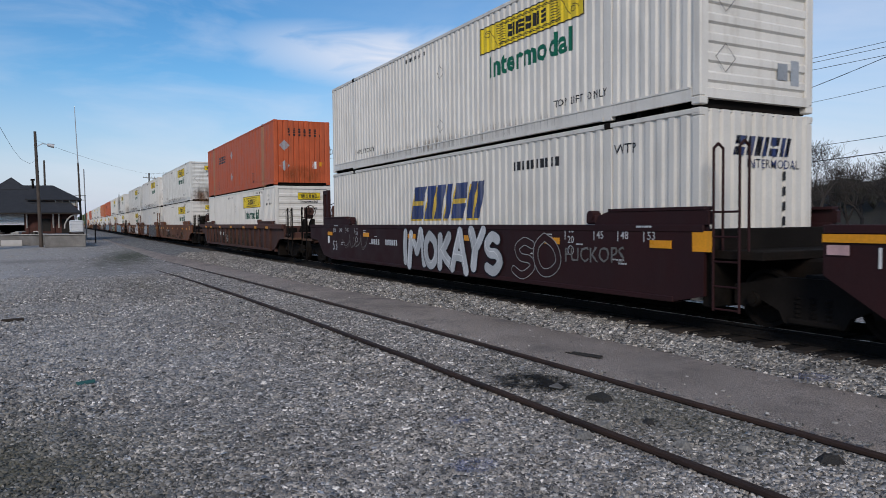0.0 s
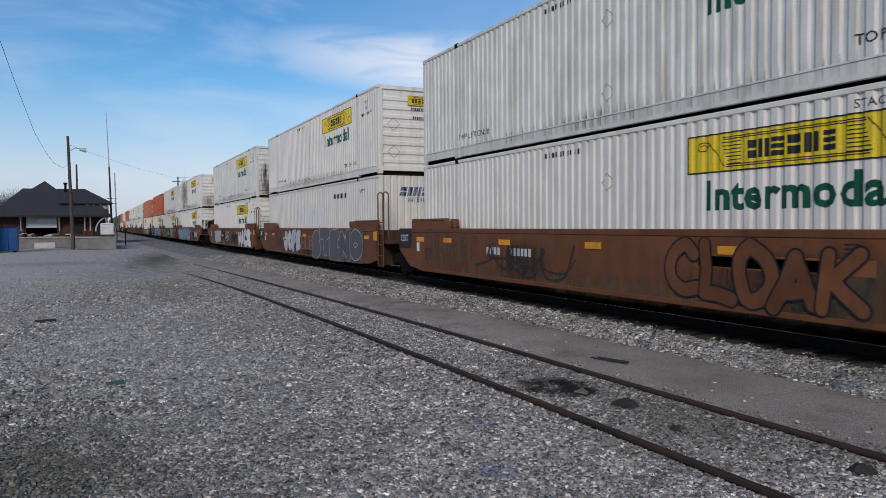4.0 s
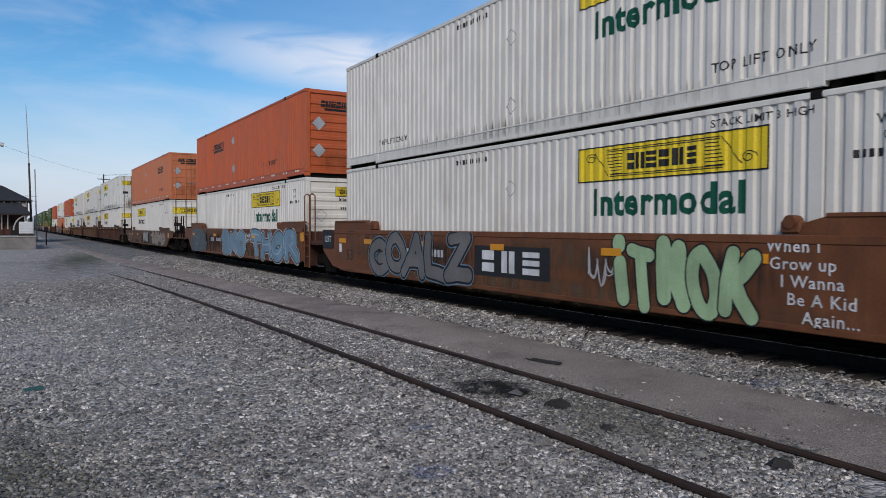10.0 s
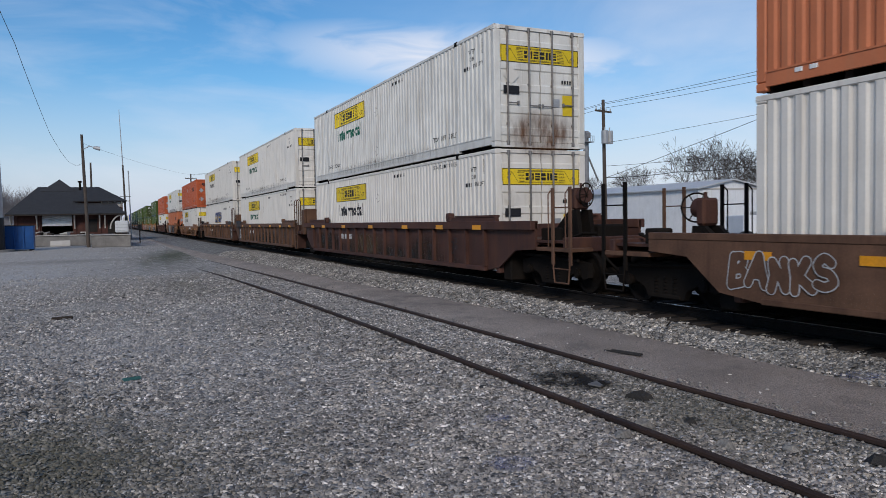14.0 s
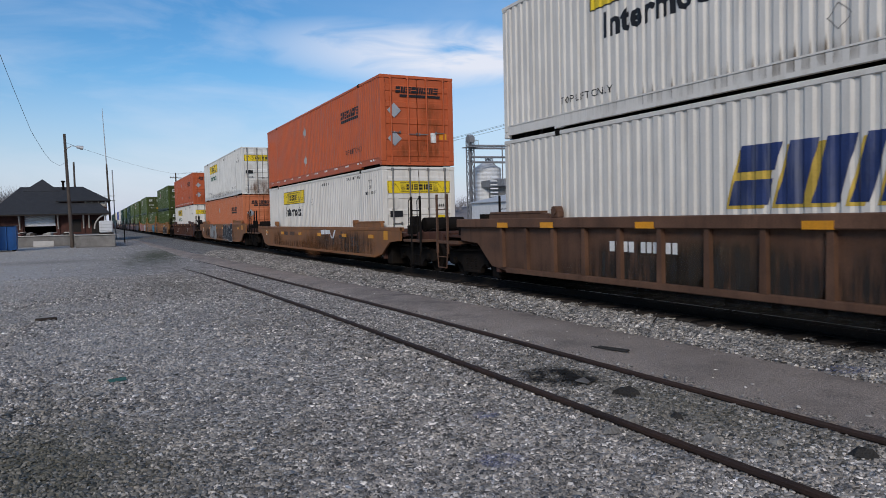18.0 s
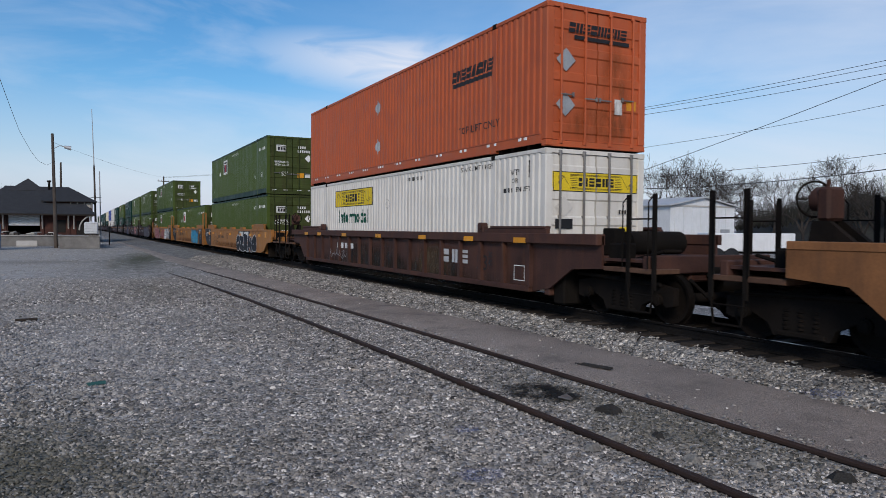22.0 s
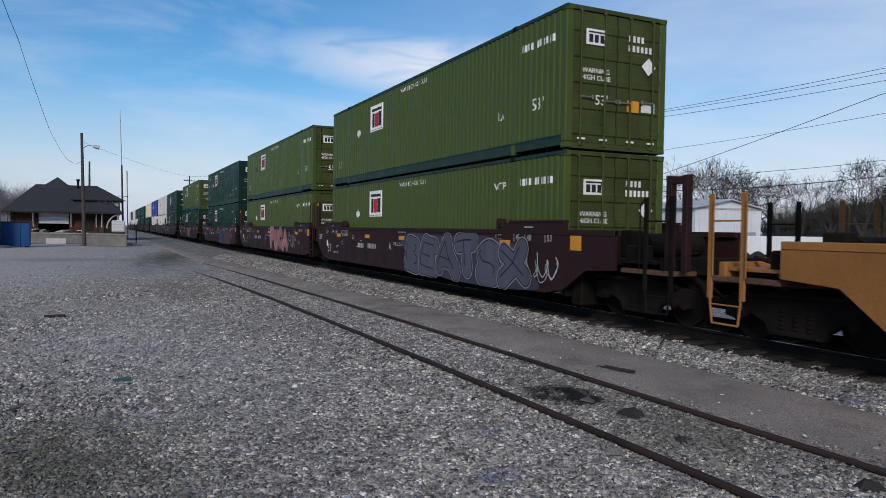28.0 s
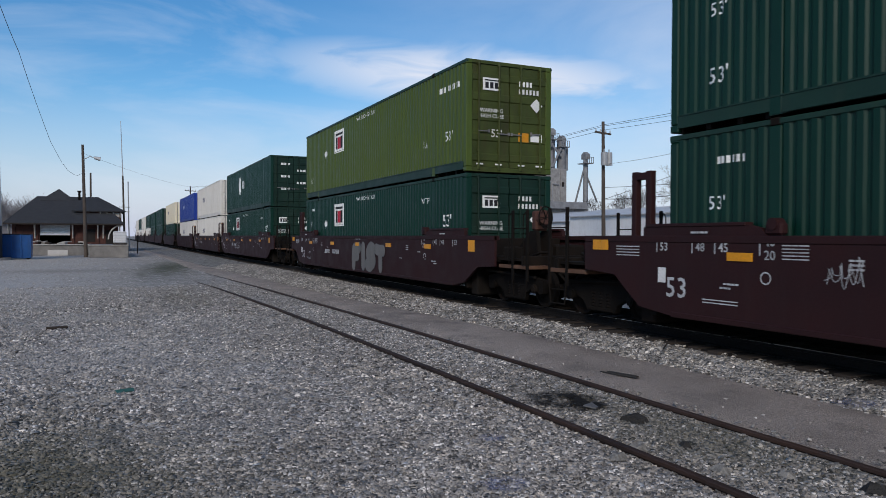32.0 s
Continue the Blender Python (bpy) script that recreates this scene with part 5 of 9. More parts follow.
        if style == "tmx":
            side("num2", lambda: bars((0.45,) * 6, 0.15), 0.78, 2.3, "ink_white", "marking")
        end("sq", lambda: shape_bm([rect(-0.26, 0.26, -0.16, 0.16)]), -0.55, 2.28 if upper else 2.15, "ink_white", "emblem_board", 0.018, "white emblem board on the door")
        end("sqm", lambda: shape_bm([rect(-0.2, 0.2, 0.08, 0.115), rect(-0.19, -0.09, -0.11, 0.05), rect(-0.05, 0.05, -0.11, 0.05), rect(0.09, 0.19, -0.11, 0.05)]), -0.55, 2.28 if upper else 2.15, "ink", "emblem_drawing", 0.015)
        end("n1", lambda: bars((0.5,) * 4, 0.13), 0.48, 2.36 if upper else 2.25, "ink_white", "marking", 0.018)
        end("n2", lambda: bars((0.5,) * 6, 0.13), 0.58, 2.16 if upper else 2.05, "ink_white", "marking", 0.018)
        end("wd", lambda: diamond(0.19), 0.82, 1.82 if upper else 1.70, "ink_white" if seed % 3 else "galv", "placard", 0.016)
        end("wn", lambda: text_mesh("WARNING\nHIGH CUBE", 0.1, M["ink_white"]), -0.55, 1.52, "ink_white", "lettering", 0.018)
        end("53", lambda: text_mesh("53'", 0.2, M["ink_white"]), -0.40, 1.0, "ink_white", "lettering", 0.018)
        end("st", lambda: shape_bm([rect(-0.16, 0.16, -0.12, 0.12)]), 0.42, 0.95, "reflector", "sticker", 0.018)
        end("st2", lambda: shape_bm([rect(-0.18, 0.18, -0.1, 0.1)]), 0.82, 0.95, "ink_white", "sticker", 0.018)
        for x in (-0.9, -0.35, 0.35, 0.9):
            end(("tp", x), lambda: shape_bm([rect(-0.1, 0.1, -0.02, 0.02)]), x, 0.2, "ink_white", "reflective_tape", 0.006)
    if style == "emblem":
        side("oval", lambda: shape_bm([[(0.42 * math.cos(i * 0.3927), 0.62 * math.sin(i * 0.3927)) for i in range(16)]]), 10.2, 1.75, "ink_white", "emblem", 0.006)
        side("ovm", lambda: bars((0.4, 0.4), 0.5), 8.9, 1.75, "ink_white", "emblem_drawing", 0.006)
        for i in range(5):
            end(("row", i), lambda: bars((1.2, 0.9, 1.4), 0.12), -0.45 + 0.9 * (i % 2), 2.4 - i * 0.35, "ink_white", "marking", 0.018)
    if style.startswith("plain"):
        side("pl", lambda: bars((0.6, 0.9, 0.5, 0.8), 0.42), 11.0, 1.7, "ink_navy" if style != "plain_blue" else "ink_white", "marking")


# ---- well cars ----
HALF = 1.525          # half width of a well car
ZT, ZB = 1.85, 0.71   # top and foot of the side sill above the lot


def side_outline(f, r):
    """Outline of the side plate in (y, z). f, r: 'c' a coupler end, 'j' a shared truck."""
    lo = [(0.25, ZB), (-0.35, ZB + 0.1), (-1.05, 1.22), (-1.9, 1.27), (-1.9, ZT)] if f == "c" else [(0.3, ZB), (-0.28, ZB + 0.12), (-0.28, ZT)]
    hi = [(CL + 1.95, ZT), (CL + 1.95, 1.36), (CL + 1.1, 1.30), (CL + 0.45, 0.80), (CL - 0.3, ZB)] if r == "c" else [(CL + 1.25, ZT), (CL + 1.25, 1.25), (CL + 0.5, 0.80), (CL - 0.3, ZB)]
    return lo + hi


def truck_meshes():
    d = {}
    prof = [(-1.22, 0.34), (-1.22, 0.62), (-0.95, 0.66), (-0.45, 0.76), (0.45, 0.76), (0.95, 0.66), (1.22, 0.62), (1.22, 0.34), (1.05, 0.30), (0.86, 0.46), (0.50, 0.30), (0.42, 0.14), (-0.42, 0.14), (-0.50, 0.30), (-0.86, 0.46), (-1.05, 0.30)]
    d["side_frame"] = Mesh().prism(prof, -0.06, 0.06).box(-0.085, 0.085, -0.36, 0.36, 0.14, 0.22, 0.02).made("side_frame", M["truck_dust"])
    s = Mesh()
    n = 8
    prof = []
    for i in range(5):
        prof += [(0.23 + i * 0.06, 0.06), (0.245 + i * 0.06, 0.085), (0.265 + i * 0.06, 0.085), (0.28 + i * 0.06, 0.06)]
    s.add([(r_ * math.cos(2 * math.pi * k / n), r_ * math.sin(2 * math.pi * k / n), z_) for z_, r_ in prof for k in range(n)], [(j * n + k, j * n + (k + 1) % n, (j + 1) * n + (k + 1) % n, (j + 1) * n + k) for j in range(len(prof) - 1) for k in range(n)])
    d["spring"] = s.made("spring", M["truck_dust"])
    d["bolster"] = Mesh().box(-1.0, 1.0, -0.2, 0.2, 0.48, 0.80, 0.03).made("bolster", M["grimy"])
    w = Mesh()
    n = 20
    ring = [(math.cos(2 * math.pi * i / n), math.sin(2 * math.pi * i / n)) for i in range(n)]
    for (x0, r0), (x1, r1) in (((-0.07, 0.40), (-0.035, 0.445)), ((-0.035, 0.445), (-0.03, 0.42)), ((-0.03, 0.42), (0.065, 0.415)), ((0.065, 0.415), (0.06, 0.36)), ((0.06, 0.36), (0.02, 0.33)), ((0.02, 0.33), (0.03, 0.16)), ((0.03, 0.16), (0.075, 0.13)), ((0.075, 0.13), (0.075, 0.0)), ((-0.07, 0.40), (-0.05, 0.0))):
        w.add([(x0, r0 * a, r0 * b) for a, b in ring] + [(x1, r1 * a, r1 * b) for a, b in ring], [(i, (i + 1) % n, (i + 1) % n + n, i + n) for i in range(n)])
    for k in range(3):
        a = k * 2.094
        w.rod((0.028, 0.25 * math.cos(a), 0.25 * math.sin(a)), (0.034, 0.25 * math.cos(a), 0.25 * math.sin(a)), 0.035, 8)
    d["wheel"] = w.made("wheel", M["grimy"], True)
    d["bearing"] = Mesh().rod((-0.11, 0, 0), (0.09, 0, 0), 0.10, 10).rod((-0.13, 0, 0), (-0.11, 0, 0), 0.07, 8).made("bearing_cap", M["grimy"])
    return d


WHEELS = []


def truck(car, y):
    """Two axles, four wheels, cast side frames; z = 0 of the car is the rail head."""
    d = cached("truck", truck_meshes)
    t = part("truck", cached("pin", lambda: Mesh().rod((0, 0, 0.5), (0, 0, 0.9), 0.2, 12).made("centre_pin", M["grimy"])), car, "dark cast-steel railway truck", m=pose(0, y, 0))
    for x in (-1, 1):
        part("side_frame", d["side_frame"], t, m=pose(x * 1.02, 0, 0))
        for q in (-0.22, 0.0, 0.22):
            part("spring", d["spring"], t, m=pose(x * 1.02, q, 0))
        for q in (-0.89, 0.89):
            wm = pose(x * 0.755, q, 0.42) if x > 0 else pose(x * 0.755, q, 0.42, 0, 0, 180)
            WHEELS.append((part("wheel", d["wheel"], t, m=wm), wm, car, y))
            part("bearing_cap", d["bearing"], t, m=pose(x * 1.02, q, 0.42) @ (Matrix() if x < 0 else Matrix.Rotation(math.pi, 4, "Z")))
    part("bolster", d["bolster"], t)
    for q in (-0.89, 0.89):
        part("axle", cached("axle", lambda: Mesh().rod((-1.0, 0, 0), (1.0, 0, 0), 0.085, 10).made("axle", M["grimy"])), t, m=pose(0, q, 0.42))
    return t


def ribbon(pts, w):
    """A stroke of even width along a path, as quads with round-ish ends."""
    out = []
    n = len(pts)
    L, Rr = [], []
    for i, p in enumerate(pts):
        a, b = Vector(pts[max(0, i - 1)]), Vector(pts[min(n - 1, i + 1)])
        d = b - a
        d = d.normalized() if d.length > 1e-6 else Vector((1, 0))
        q = Vector((-d.y, d.x)) * w / 2
        if i == 0:
            L.append(Vector(p) - d * w * 0.35 + q * 0.5), Rr.append(Vector(p) - d * w * 0.35 - q * 0.5)
        L.append(Vector(p) + q), Rr.append(Vector(p) - q)
        if i == n - 1:
            L.append(Vector(p) + d * w * 0.35 + q * 0.5), Rr.append(Vector(p) + d * w * 0.35 - q * 0.5)
    for i in range(len(L) - 1):
        out.append([tuple(Rr[i]), tuple(Rr[i + 1]), tuple(L[i + 1]), tuple(L[i])])
    return out


def arc(cx, cy, rx, ry, a0, a1, n=7):
    return [(cx + rx * math.cos(radians(a0 + (a1 - a0) * i / n)), cy + ry * math.sin(radians(a0 + (a1 - a0) * i / n))) for i in range(n + 1)]


def curve_through(pts, n=5):
    """A smooth line through the given points."""
    out = []
    P = [Vector(p) for p in ([pts[0]] + list(pts) + [pts[-1]])]
    for i in range(1, len(P) - 2):
        for k in range(n):
            t = k / n
            a, b, c, d = P[i - 1], P[i], P[i + 1], P[i + 2]
            out.append(tuple(0.5 * (2 * b + (c - a) * t + (2 * a - 5 * b + 4 * c - d) * t * t + (3 * b - a - 3 * c + d) * t ** 3)))
    return out + [tuple(P[-2])]


def swell(rng, c, w, h, spiky):
    """One swollen form of a sprayed piece: an uneven, leaning, closed outline."""
    k = 9 if spiky else 12
    lean = rng.uniform(-0.25, 0.25) * w
    pts = []
    for i in range(k):
        a = 2 * math.pi * i / k + rng.uniform(-0.12, 0.12)
        ca, sa = math.cos(a), math.sin(a)
        f = 1 + rng.uniform(-0.22, 0.18) + (0.22 if spiky and i % 2 else 0)
        x = c + 0.5 * w * f * math.copysign(abs(ca) ** 0.6, ca) + lean * sa
        z = 0.5 * h * min(1, f * 1.05) * math.copysign(abs(sa) ** 0.5, sa)
        pts.append((x, z))
    if spiky:
        return pts
    loop = curve_through(pts + [pts[0]], 3)[:-1]
    return loop


WIDE = {"I": 0.6, "i": 0.6, "M": 1.25, "W": 1.25}
# pen strokes of the letters in a unit square
RING = ((0.5, 1), (0.12, 0.82), (0.02, 0.45), (0.25, 0.06), (0.62, 0), (0.96, 0.3), (0.94, 0.72), (0.5, 1))
HOOK = ((0.95, 0.84), (0.55, 1), (0.10, 0.76), (0.04, 0.3), (0.45, 0), (0.95, 0.12))
STROKES = {
    "A": (((0, 0), (0.5, 1)), ((0.5, 1), (1, 0)), ((0.2, 0.33), (0.8, 0.33))),
    "B": (((0.1, 0), (0.1, 1)), ((0.1, 1), (0.75, 0.95), (0.85, 0.75), (0.6, 0.55), (0.1, 0.52)), ((0.1, 0.52), (0.8, 0.48), (1, 0.25), (0.75, 0.02), (0.1, 0))),
    "C": (HOOK,),
    "D": (((0.1, 0), (0.1, 1)), ((0.1, 1), (0.7, 0.92), (1, 0.5), (0.7, 0.06), (0.1, 0))),
    "E": (((0.1, 0), (0.1, 1)), ((0.1, 1), (0.9, 1)), ((0.1, 0.5), (0.75, 0.5)), ((0.1, 0), (0.95, 0))),
    "F": (((0.1, 0), (0.1, 1)), ((0.1, 1), (0.95, 1)), ((0.1, 0.52), (0.75, 0.52))),
    "G": (HOOK, ((0.95, 0.1), (0.95, 0.46)), ((0.95, 0.46), (0.6, 0.46))),
    "H": (((0.1, 0), (0.1, 1)), ((0.9, 0), (0.9, 1)), ((0.1, 0.5), (0.9, 0.5))),
    "I": (((0.5, 0), (0.5, 1)),),
    "i": (((0.5, 0), (0.5, 0.62)), ((0.5, 0.95), (0.52, 1.0))),
    "J": (((0.8, 1), (0.8, 0.3), (0.5, 0), (0.1, 0.2)), ((0.3, 1), (0.95, 1))),
    "K": (((0.1, 0), (0.1, 1)), ((0.95, 1), (0.15, 0.45)), ((0.3, 0.55), (1, 0))),
    "L": (((0.1, 1), (0.1, 0)), ((0.1, 0), (0.95, 0))),
    "M": (((0, 0), (0.1, 1)), ((0.1, 1), (0.5, 0.4)), ((0.5, 0.4), (0.9, 1)), ((0.9, 1), (1, 0))),
    "N": (((0.1, 0), (0.1, 1)), ((0.1, 1), (0.9, 0)), ((0.9, 0), (0.9, 1))),
    "O": (RING,), "o": (RING,), "0": (RING,),
    "R": (((0.1, 0), (0.1, 1)), ((0.1, 1), (0.75, 0.98), (0.9, 0.75), (0.65, 0.5), (0.1, 0.48)), ((0.45, 0.5), (0.95, 0))),
    "S": (((0.9, 0.85), (0.5, 1), (0.12, 0.8), (0.3, 0.55), (0.75, 0.45), (0.92, 0.2), (0.5, 0), (0.08, 0.12)),),
    "T": (((0, 1), (1, 1)), ((0.5, 1), (0.5, 0))),
    "U": (((0.1, 1), (0.1, 0.3), (0.5, 0), (0.9, 0.3), (0.9, 1)),),
    "V": (((0.05, 1), (0.5, 0)), ((0.5, 0), (0.95, 1))),
    "X": (((0, 1), (1, 0)), ((0, 0), (1, 1))),
    "Y": (((0, 1), (0.5, 0.45)), ((1, 1), (0.5, 0.45)), ((0.5, 0.45), (0.5, 0))),
    "Z": (((0.05, 1), (0.95, 1)), ((0.95, 1), (0.05, 0)), ((0.05, 0), (0.95, 0))),
}


def brushed(pts, w):
    """A fat rounded stroke: quads along the path and a disc at every bend and end."""
    out = ribbon(pts, w)
    for k, (x, y) in enumerate(pts):
        if k in (0, len(pts) - 1) or k % 2 == 0:
            out.append([(x + w / 2 * math.cos(j * 0.5236), y + w / 2 * math.sin(j * 0.5236)) for j in range(12)])
    return out


def sprayed(car, y0, y1, z0, z1, word, fill, edge, seed, rim=0.05, fat=0.30, back=None, halo=None, squash=1.16, shine=None):
    """A sprayed piece: fat swollen letters that lean on one another, each with its own outline; y0 is the forward end."""
    rng = random.Random(seed)
    H, W = z1 - z0, y1 - y0
    unit = W / sum(WIDE.get(c, 1.0) for c in word)
    xs, yc, zc = -HALF - 0.0165, (y0 + y1) / 2, (z0 + z1) / 2
    if back:
        bm = bmesh.new()
        bm.faces.new([bm.verts.new((xs, yc - a, max(z0 - 0.02, min(z1 + 0.03, zc + b)) - RAIL_Z)) for a, b in swell(rng, 0, W * 1.04, H * 1.06, False)])
        part("paint_cloud", flat_mesh(bm, M[back], "paint_cloud"), car)
    a, proud = -W / 2, 0.0004
    for ch in word:
        cw = WIDE.get(ch, 1.0) * unit
        c = a + cw / 2
        a += cw
        w = min(1.22 * fat * unit, 0.36 * H)
        bw, bh = max(0.02, cw * squash - w - rim), H * rng.uniform(0.88, 1.0) - w - rim
        lean, swing, ph, drop = rng.uniform(-0.14, 0.14), rng.uniform(-0.07, 0.07), rng.uniform(0, 6), rng.uniform(-0.04, 0.04) * H
        paths = []
        for st in STROKES[ch]:
            pts = []
            for u, v in (curve_through(st, 4) if len(st) > 2 else [st[0], (0.5 * (st[0][0] + st[1][0]) + rng.uniform(-0.05, 0.05), 0.5 * (st[0][1] + st[1][1])), st[1]]):
                p, q = (u - 0.5) * bw * (1.12 - 0.22 * v), (v - 0.5) * bh
                pts.append((c + p + lean * q + swing * math.sin(4 * v + ph) * cw, q + drop + 0.05 * H * math.sin(3 * p / cw + ph)))
            paths.append((pts, w * rng.uniform(0.9, 1.15)))
        layers = []
        if halo:
            layers.append((halo, [q for pts, k in paths for q in brushed(pts, k + 2 * rim + 0.055)]))
        if edge:
            layers.append((edge, [q for pts, k in paths for q in brushed(pts, k + 2 * rim)]))
        layers.append((fill, [q for pts, k in paths for q in brushed(pts, k)]))
        if shine:
            layers.append((shine, [q for pts, k in paths for q in ribbon([(x - 0.27 * k, y + 0.04) for x, y in pts[len(pts) // 4:len(pts) * 3 // 4 + 1]], 0.09 * k)]))
        verts, polys, tone = [], [], []
        for mat, quads in layers:
            proud += 0.0003
            for q in quads:
                proud += 0.000012
                polys.append(tuple(range(len(verts), len(verts) + len(q))))
                verts += [(xs - proud, yc - x, zc + max(-H / 2 - 0.03, min(H / 2 + 0.04, y)) - RAIL_Z) for x, y in q]
                tone.append(mat)
        me = bpy.data.meshes.new("painted_letter")
        me.from_pydata(verts, [], polys)
        used = sorted(set(tone))
        for mat in used:
            me.materials.append(M[mat])
        me.polygons.foreach_set("material_index", [used.index(k) for k in tone])
        part("painted_letter", me, car, "sprayed graffiti letter")


def worded(car, y0, y1, z, h, word, mat):
    """A line of thin sprayed words across the given stretch."""
    bm = text_mesh(word, h, None, 1.0, 0.004)
    w = max(v.co.x for v in bm.verts) - min(v.co.x for v in bm.verts)
    for v in bm.verts:
        v.co.x *= (y1 - y0) / w
        v.co.y += 0.05 * h * math.sin(9 * v.co.x / h) + 0.12 * v.co.x * h
    on_plate(car, bm, (y0 + y1) / 2, z, mat, "sprayed_words", 0.018)


def scrawl(car, y0, y1, z0, z1, mat, n, seed, w=0.022):
    """Quick looping lines; no letters."""
    rng = random.Random(seed)
    W, H = y1 - y0, z1 - z0
    bm = bmesh.new()
    for k in range(2):
        m = 3 * n
        pts, ph, lift = [], rng.uniform(0, 6), 0.0
        for i in range(m + 1):
            ph += rng.uniform(1.3, 2.6)
            lift = 0.5 * lift + rng.uniform(-0.12, 0.12)
            pts.append((-W / 2 + W * i / m + 0.42 * W / n * math.cos(ph) * rng.uniform(0.3, 1), H * (0.42 * math.sin(ph) * rng.uniform(0.35, 1) + lift) * (0.75 if k else 1)))
        for q in ribbon(curve_through(pts, 6), w * (0.7 if k else 1)):
            bm.faces.new([bm.verts.new((-HALF - 0.006 - k * 0.0006, (y0 + y1) / 2 - a, max(z0, min(z1, (z0 + z1) / 2 + b)) - RAIL_Z)) for a, b in q])
    part("sprayed_scrawl", flat_mesh(bm, M[mat], "sprayed_scrawl"), car)


def on_plate(car, bm, yc, zc, mat, name="lettering", proud=0.004, x=None, label=""):
    xs = -HALF if x is None else x
    for v in bm.verts:
        v.co = Vector((xs - proud, yc - v.co.x, zc + v.co.y - RAIL_Z))
    part(name, flat_mesh(bm, M[mat], name), car, label)


for key, col in (("g_silver", (0.42, 0.43, 0.44)), ("g_blue", (0.12, 0.30, 0.42)), ("g_teal", (0.05, 0.30, 0.40)), ("g_mint", (0.30, 0.42, 0.24)), ("g_pink", (0.40, 0.165, 0.165)), ("g_white", (0.62, 0.62, 0.62)),
                 ("g_black", (0.02, 0.02, 0.022)), ("g_grey", (0.14, 0.135, 0.13)), ("g_beige", (0.265, 0.212, 0.168)), ("g_umber", (0.058, 0.045, 0.036)), ("g_lilac", (0.24, 0.22, 0.36)), ("g_rose", (0.30, 0.10, 0.14)), ("g_paleblue", (0.34, 0.45, 0.52)), ("g_orange", (0.5, 0.16, 0.03)), ("g_greyblue", (0.13, 0.20, 0.26)), ("g_navy", (0.03, 0.045, 0.09)), ("g_tan", (0.19, 0.075, 0.03)), ("g_thor", (0.155, 0.245, 0.315)), ("g_ink", (0.010, 0.011, 0.016)), ("g_slate", (0.085, 0.085, 0.088)), ("g_cyan", (0.03, 0.235, 0.40)), ("g_rosy", (0.33, 0.125, 0.125)), ("g_palepink", (0.42, 0.27, 0.27)), ("g_slatelilac", (0.085, 0.085, 0.115)), ("g_dusk", (0.045, 0.042, 0.07)), ("g_dullsilver", (0.27, 0.27, 0.265)), ("g_deepblue", (0.014, 0.026, 0.075)), ("g_plum", (0.060, 0.026, 0.032))):
    M[key] = material("spray_" + key[2:], col, 0.6, var=0.2, stain=tuple(c * 0.55 for c in col), amount=0.6, bump=0.0, rnd=0.08, fine=0.08)


def end_panel(car, f, r, y0, y1, lean, x=None, proud=0.0185, top=None):
    """A black painted end of the side plate, cut to the plate's own outline between y0 and y1."""
    poly = [(y, z) for y, z in side_outline(f, r)]
    if top:
        poly = [(y, min(z, top)) for y, z in poly]
    for bound, keep in ((y0, 1), (y1, -1)):
        out = []
        edge = lambda p: keep * (p[0] + lean * (p[1] - 1.2) - bound)
        for p, q in zip(poly, poly[1:] + poly[:1]):
            a, b = edge(p), edge(q)
            if a >= 0:
                out.append(p)
            if a * b < 0:
                k = a / (a - b)
                out.append((p[0] + (q[0] - p[0]) * k, p[1] + (q[1] - p[1]) * k))
        poly = out
    xs = (-HALF if x is None else x) - proud
    bm = bmesh.new()
    bm.faces.new([bm.verts.new((xs, y, z - RAIL_Z)) for y, z in poly])
    part("end_panel", flat_mesh(bm, M["panel_black"], "end_panel"), car, "black painted end panel")


def panel_marks(car, base, s, tons, x=None):
    """White figures on a black end panel: load lines, the load and small print."""
    for dist, body in ((0.36, "53"), (0.93, "48")):
        on_plate(car, text_mesh(body, 0.14, M["ink_white"]), base + s * dist - 0.12, 1.69, "ink_white", "lettering", 0.022, x)
        on_plate(car, shape_bm([rect(-0.018, 0.018, -0.11, 0.11)]), base + s * dist + 0.04, 1.68, "ink_white", "load_line", 0.022, x)
    on_plate(car, shape_bm([rect(-0.21, 0.21, -0.11, 0.11)]), base + s * 0.55, 1.53, "reflector", "reflector", 0.022, x)
    for i in range(5):
        on_plate(car, bars((2.6, 1.6, 2.2), 0.024), base + s * 0.42, 1.33 - 0.05 * i - (0.06 if i > 2 else 0), "ink_white", "small_print", 0.022, x)
    if tons:
        on_plate(car, text_mesh("125T", 0.24, M["ink_white"], 1.05, 0.02), base - s * 0.5, 1.47, "ink_white", "lettering", 0.022, x)


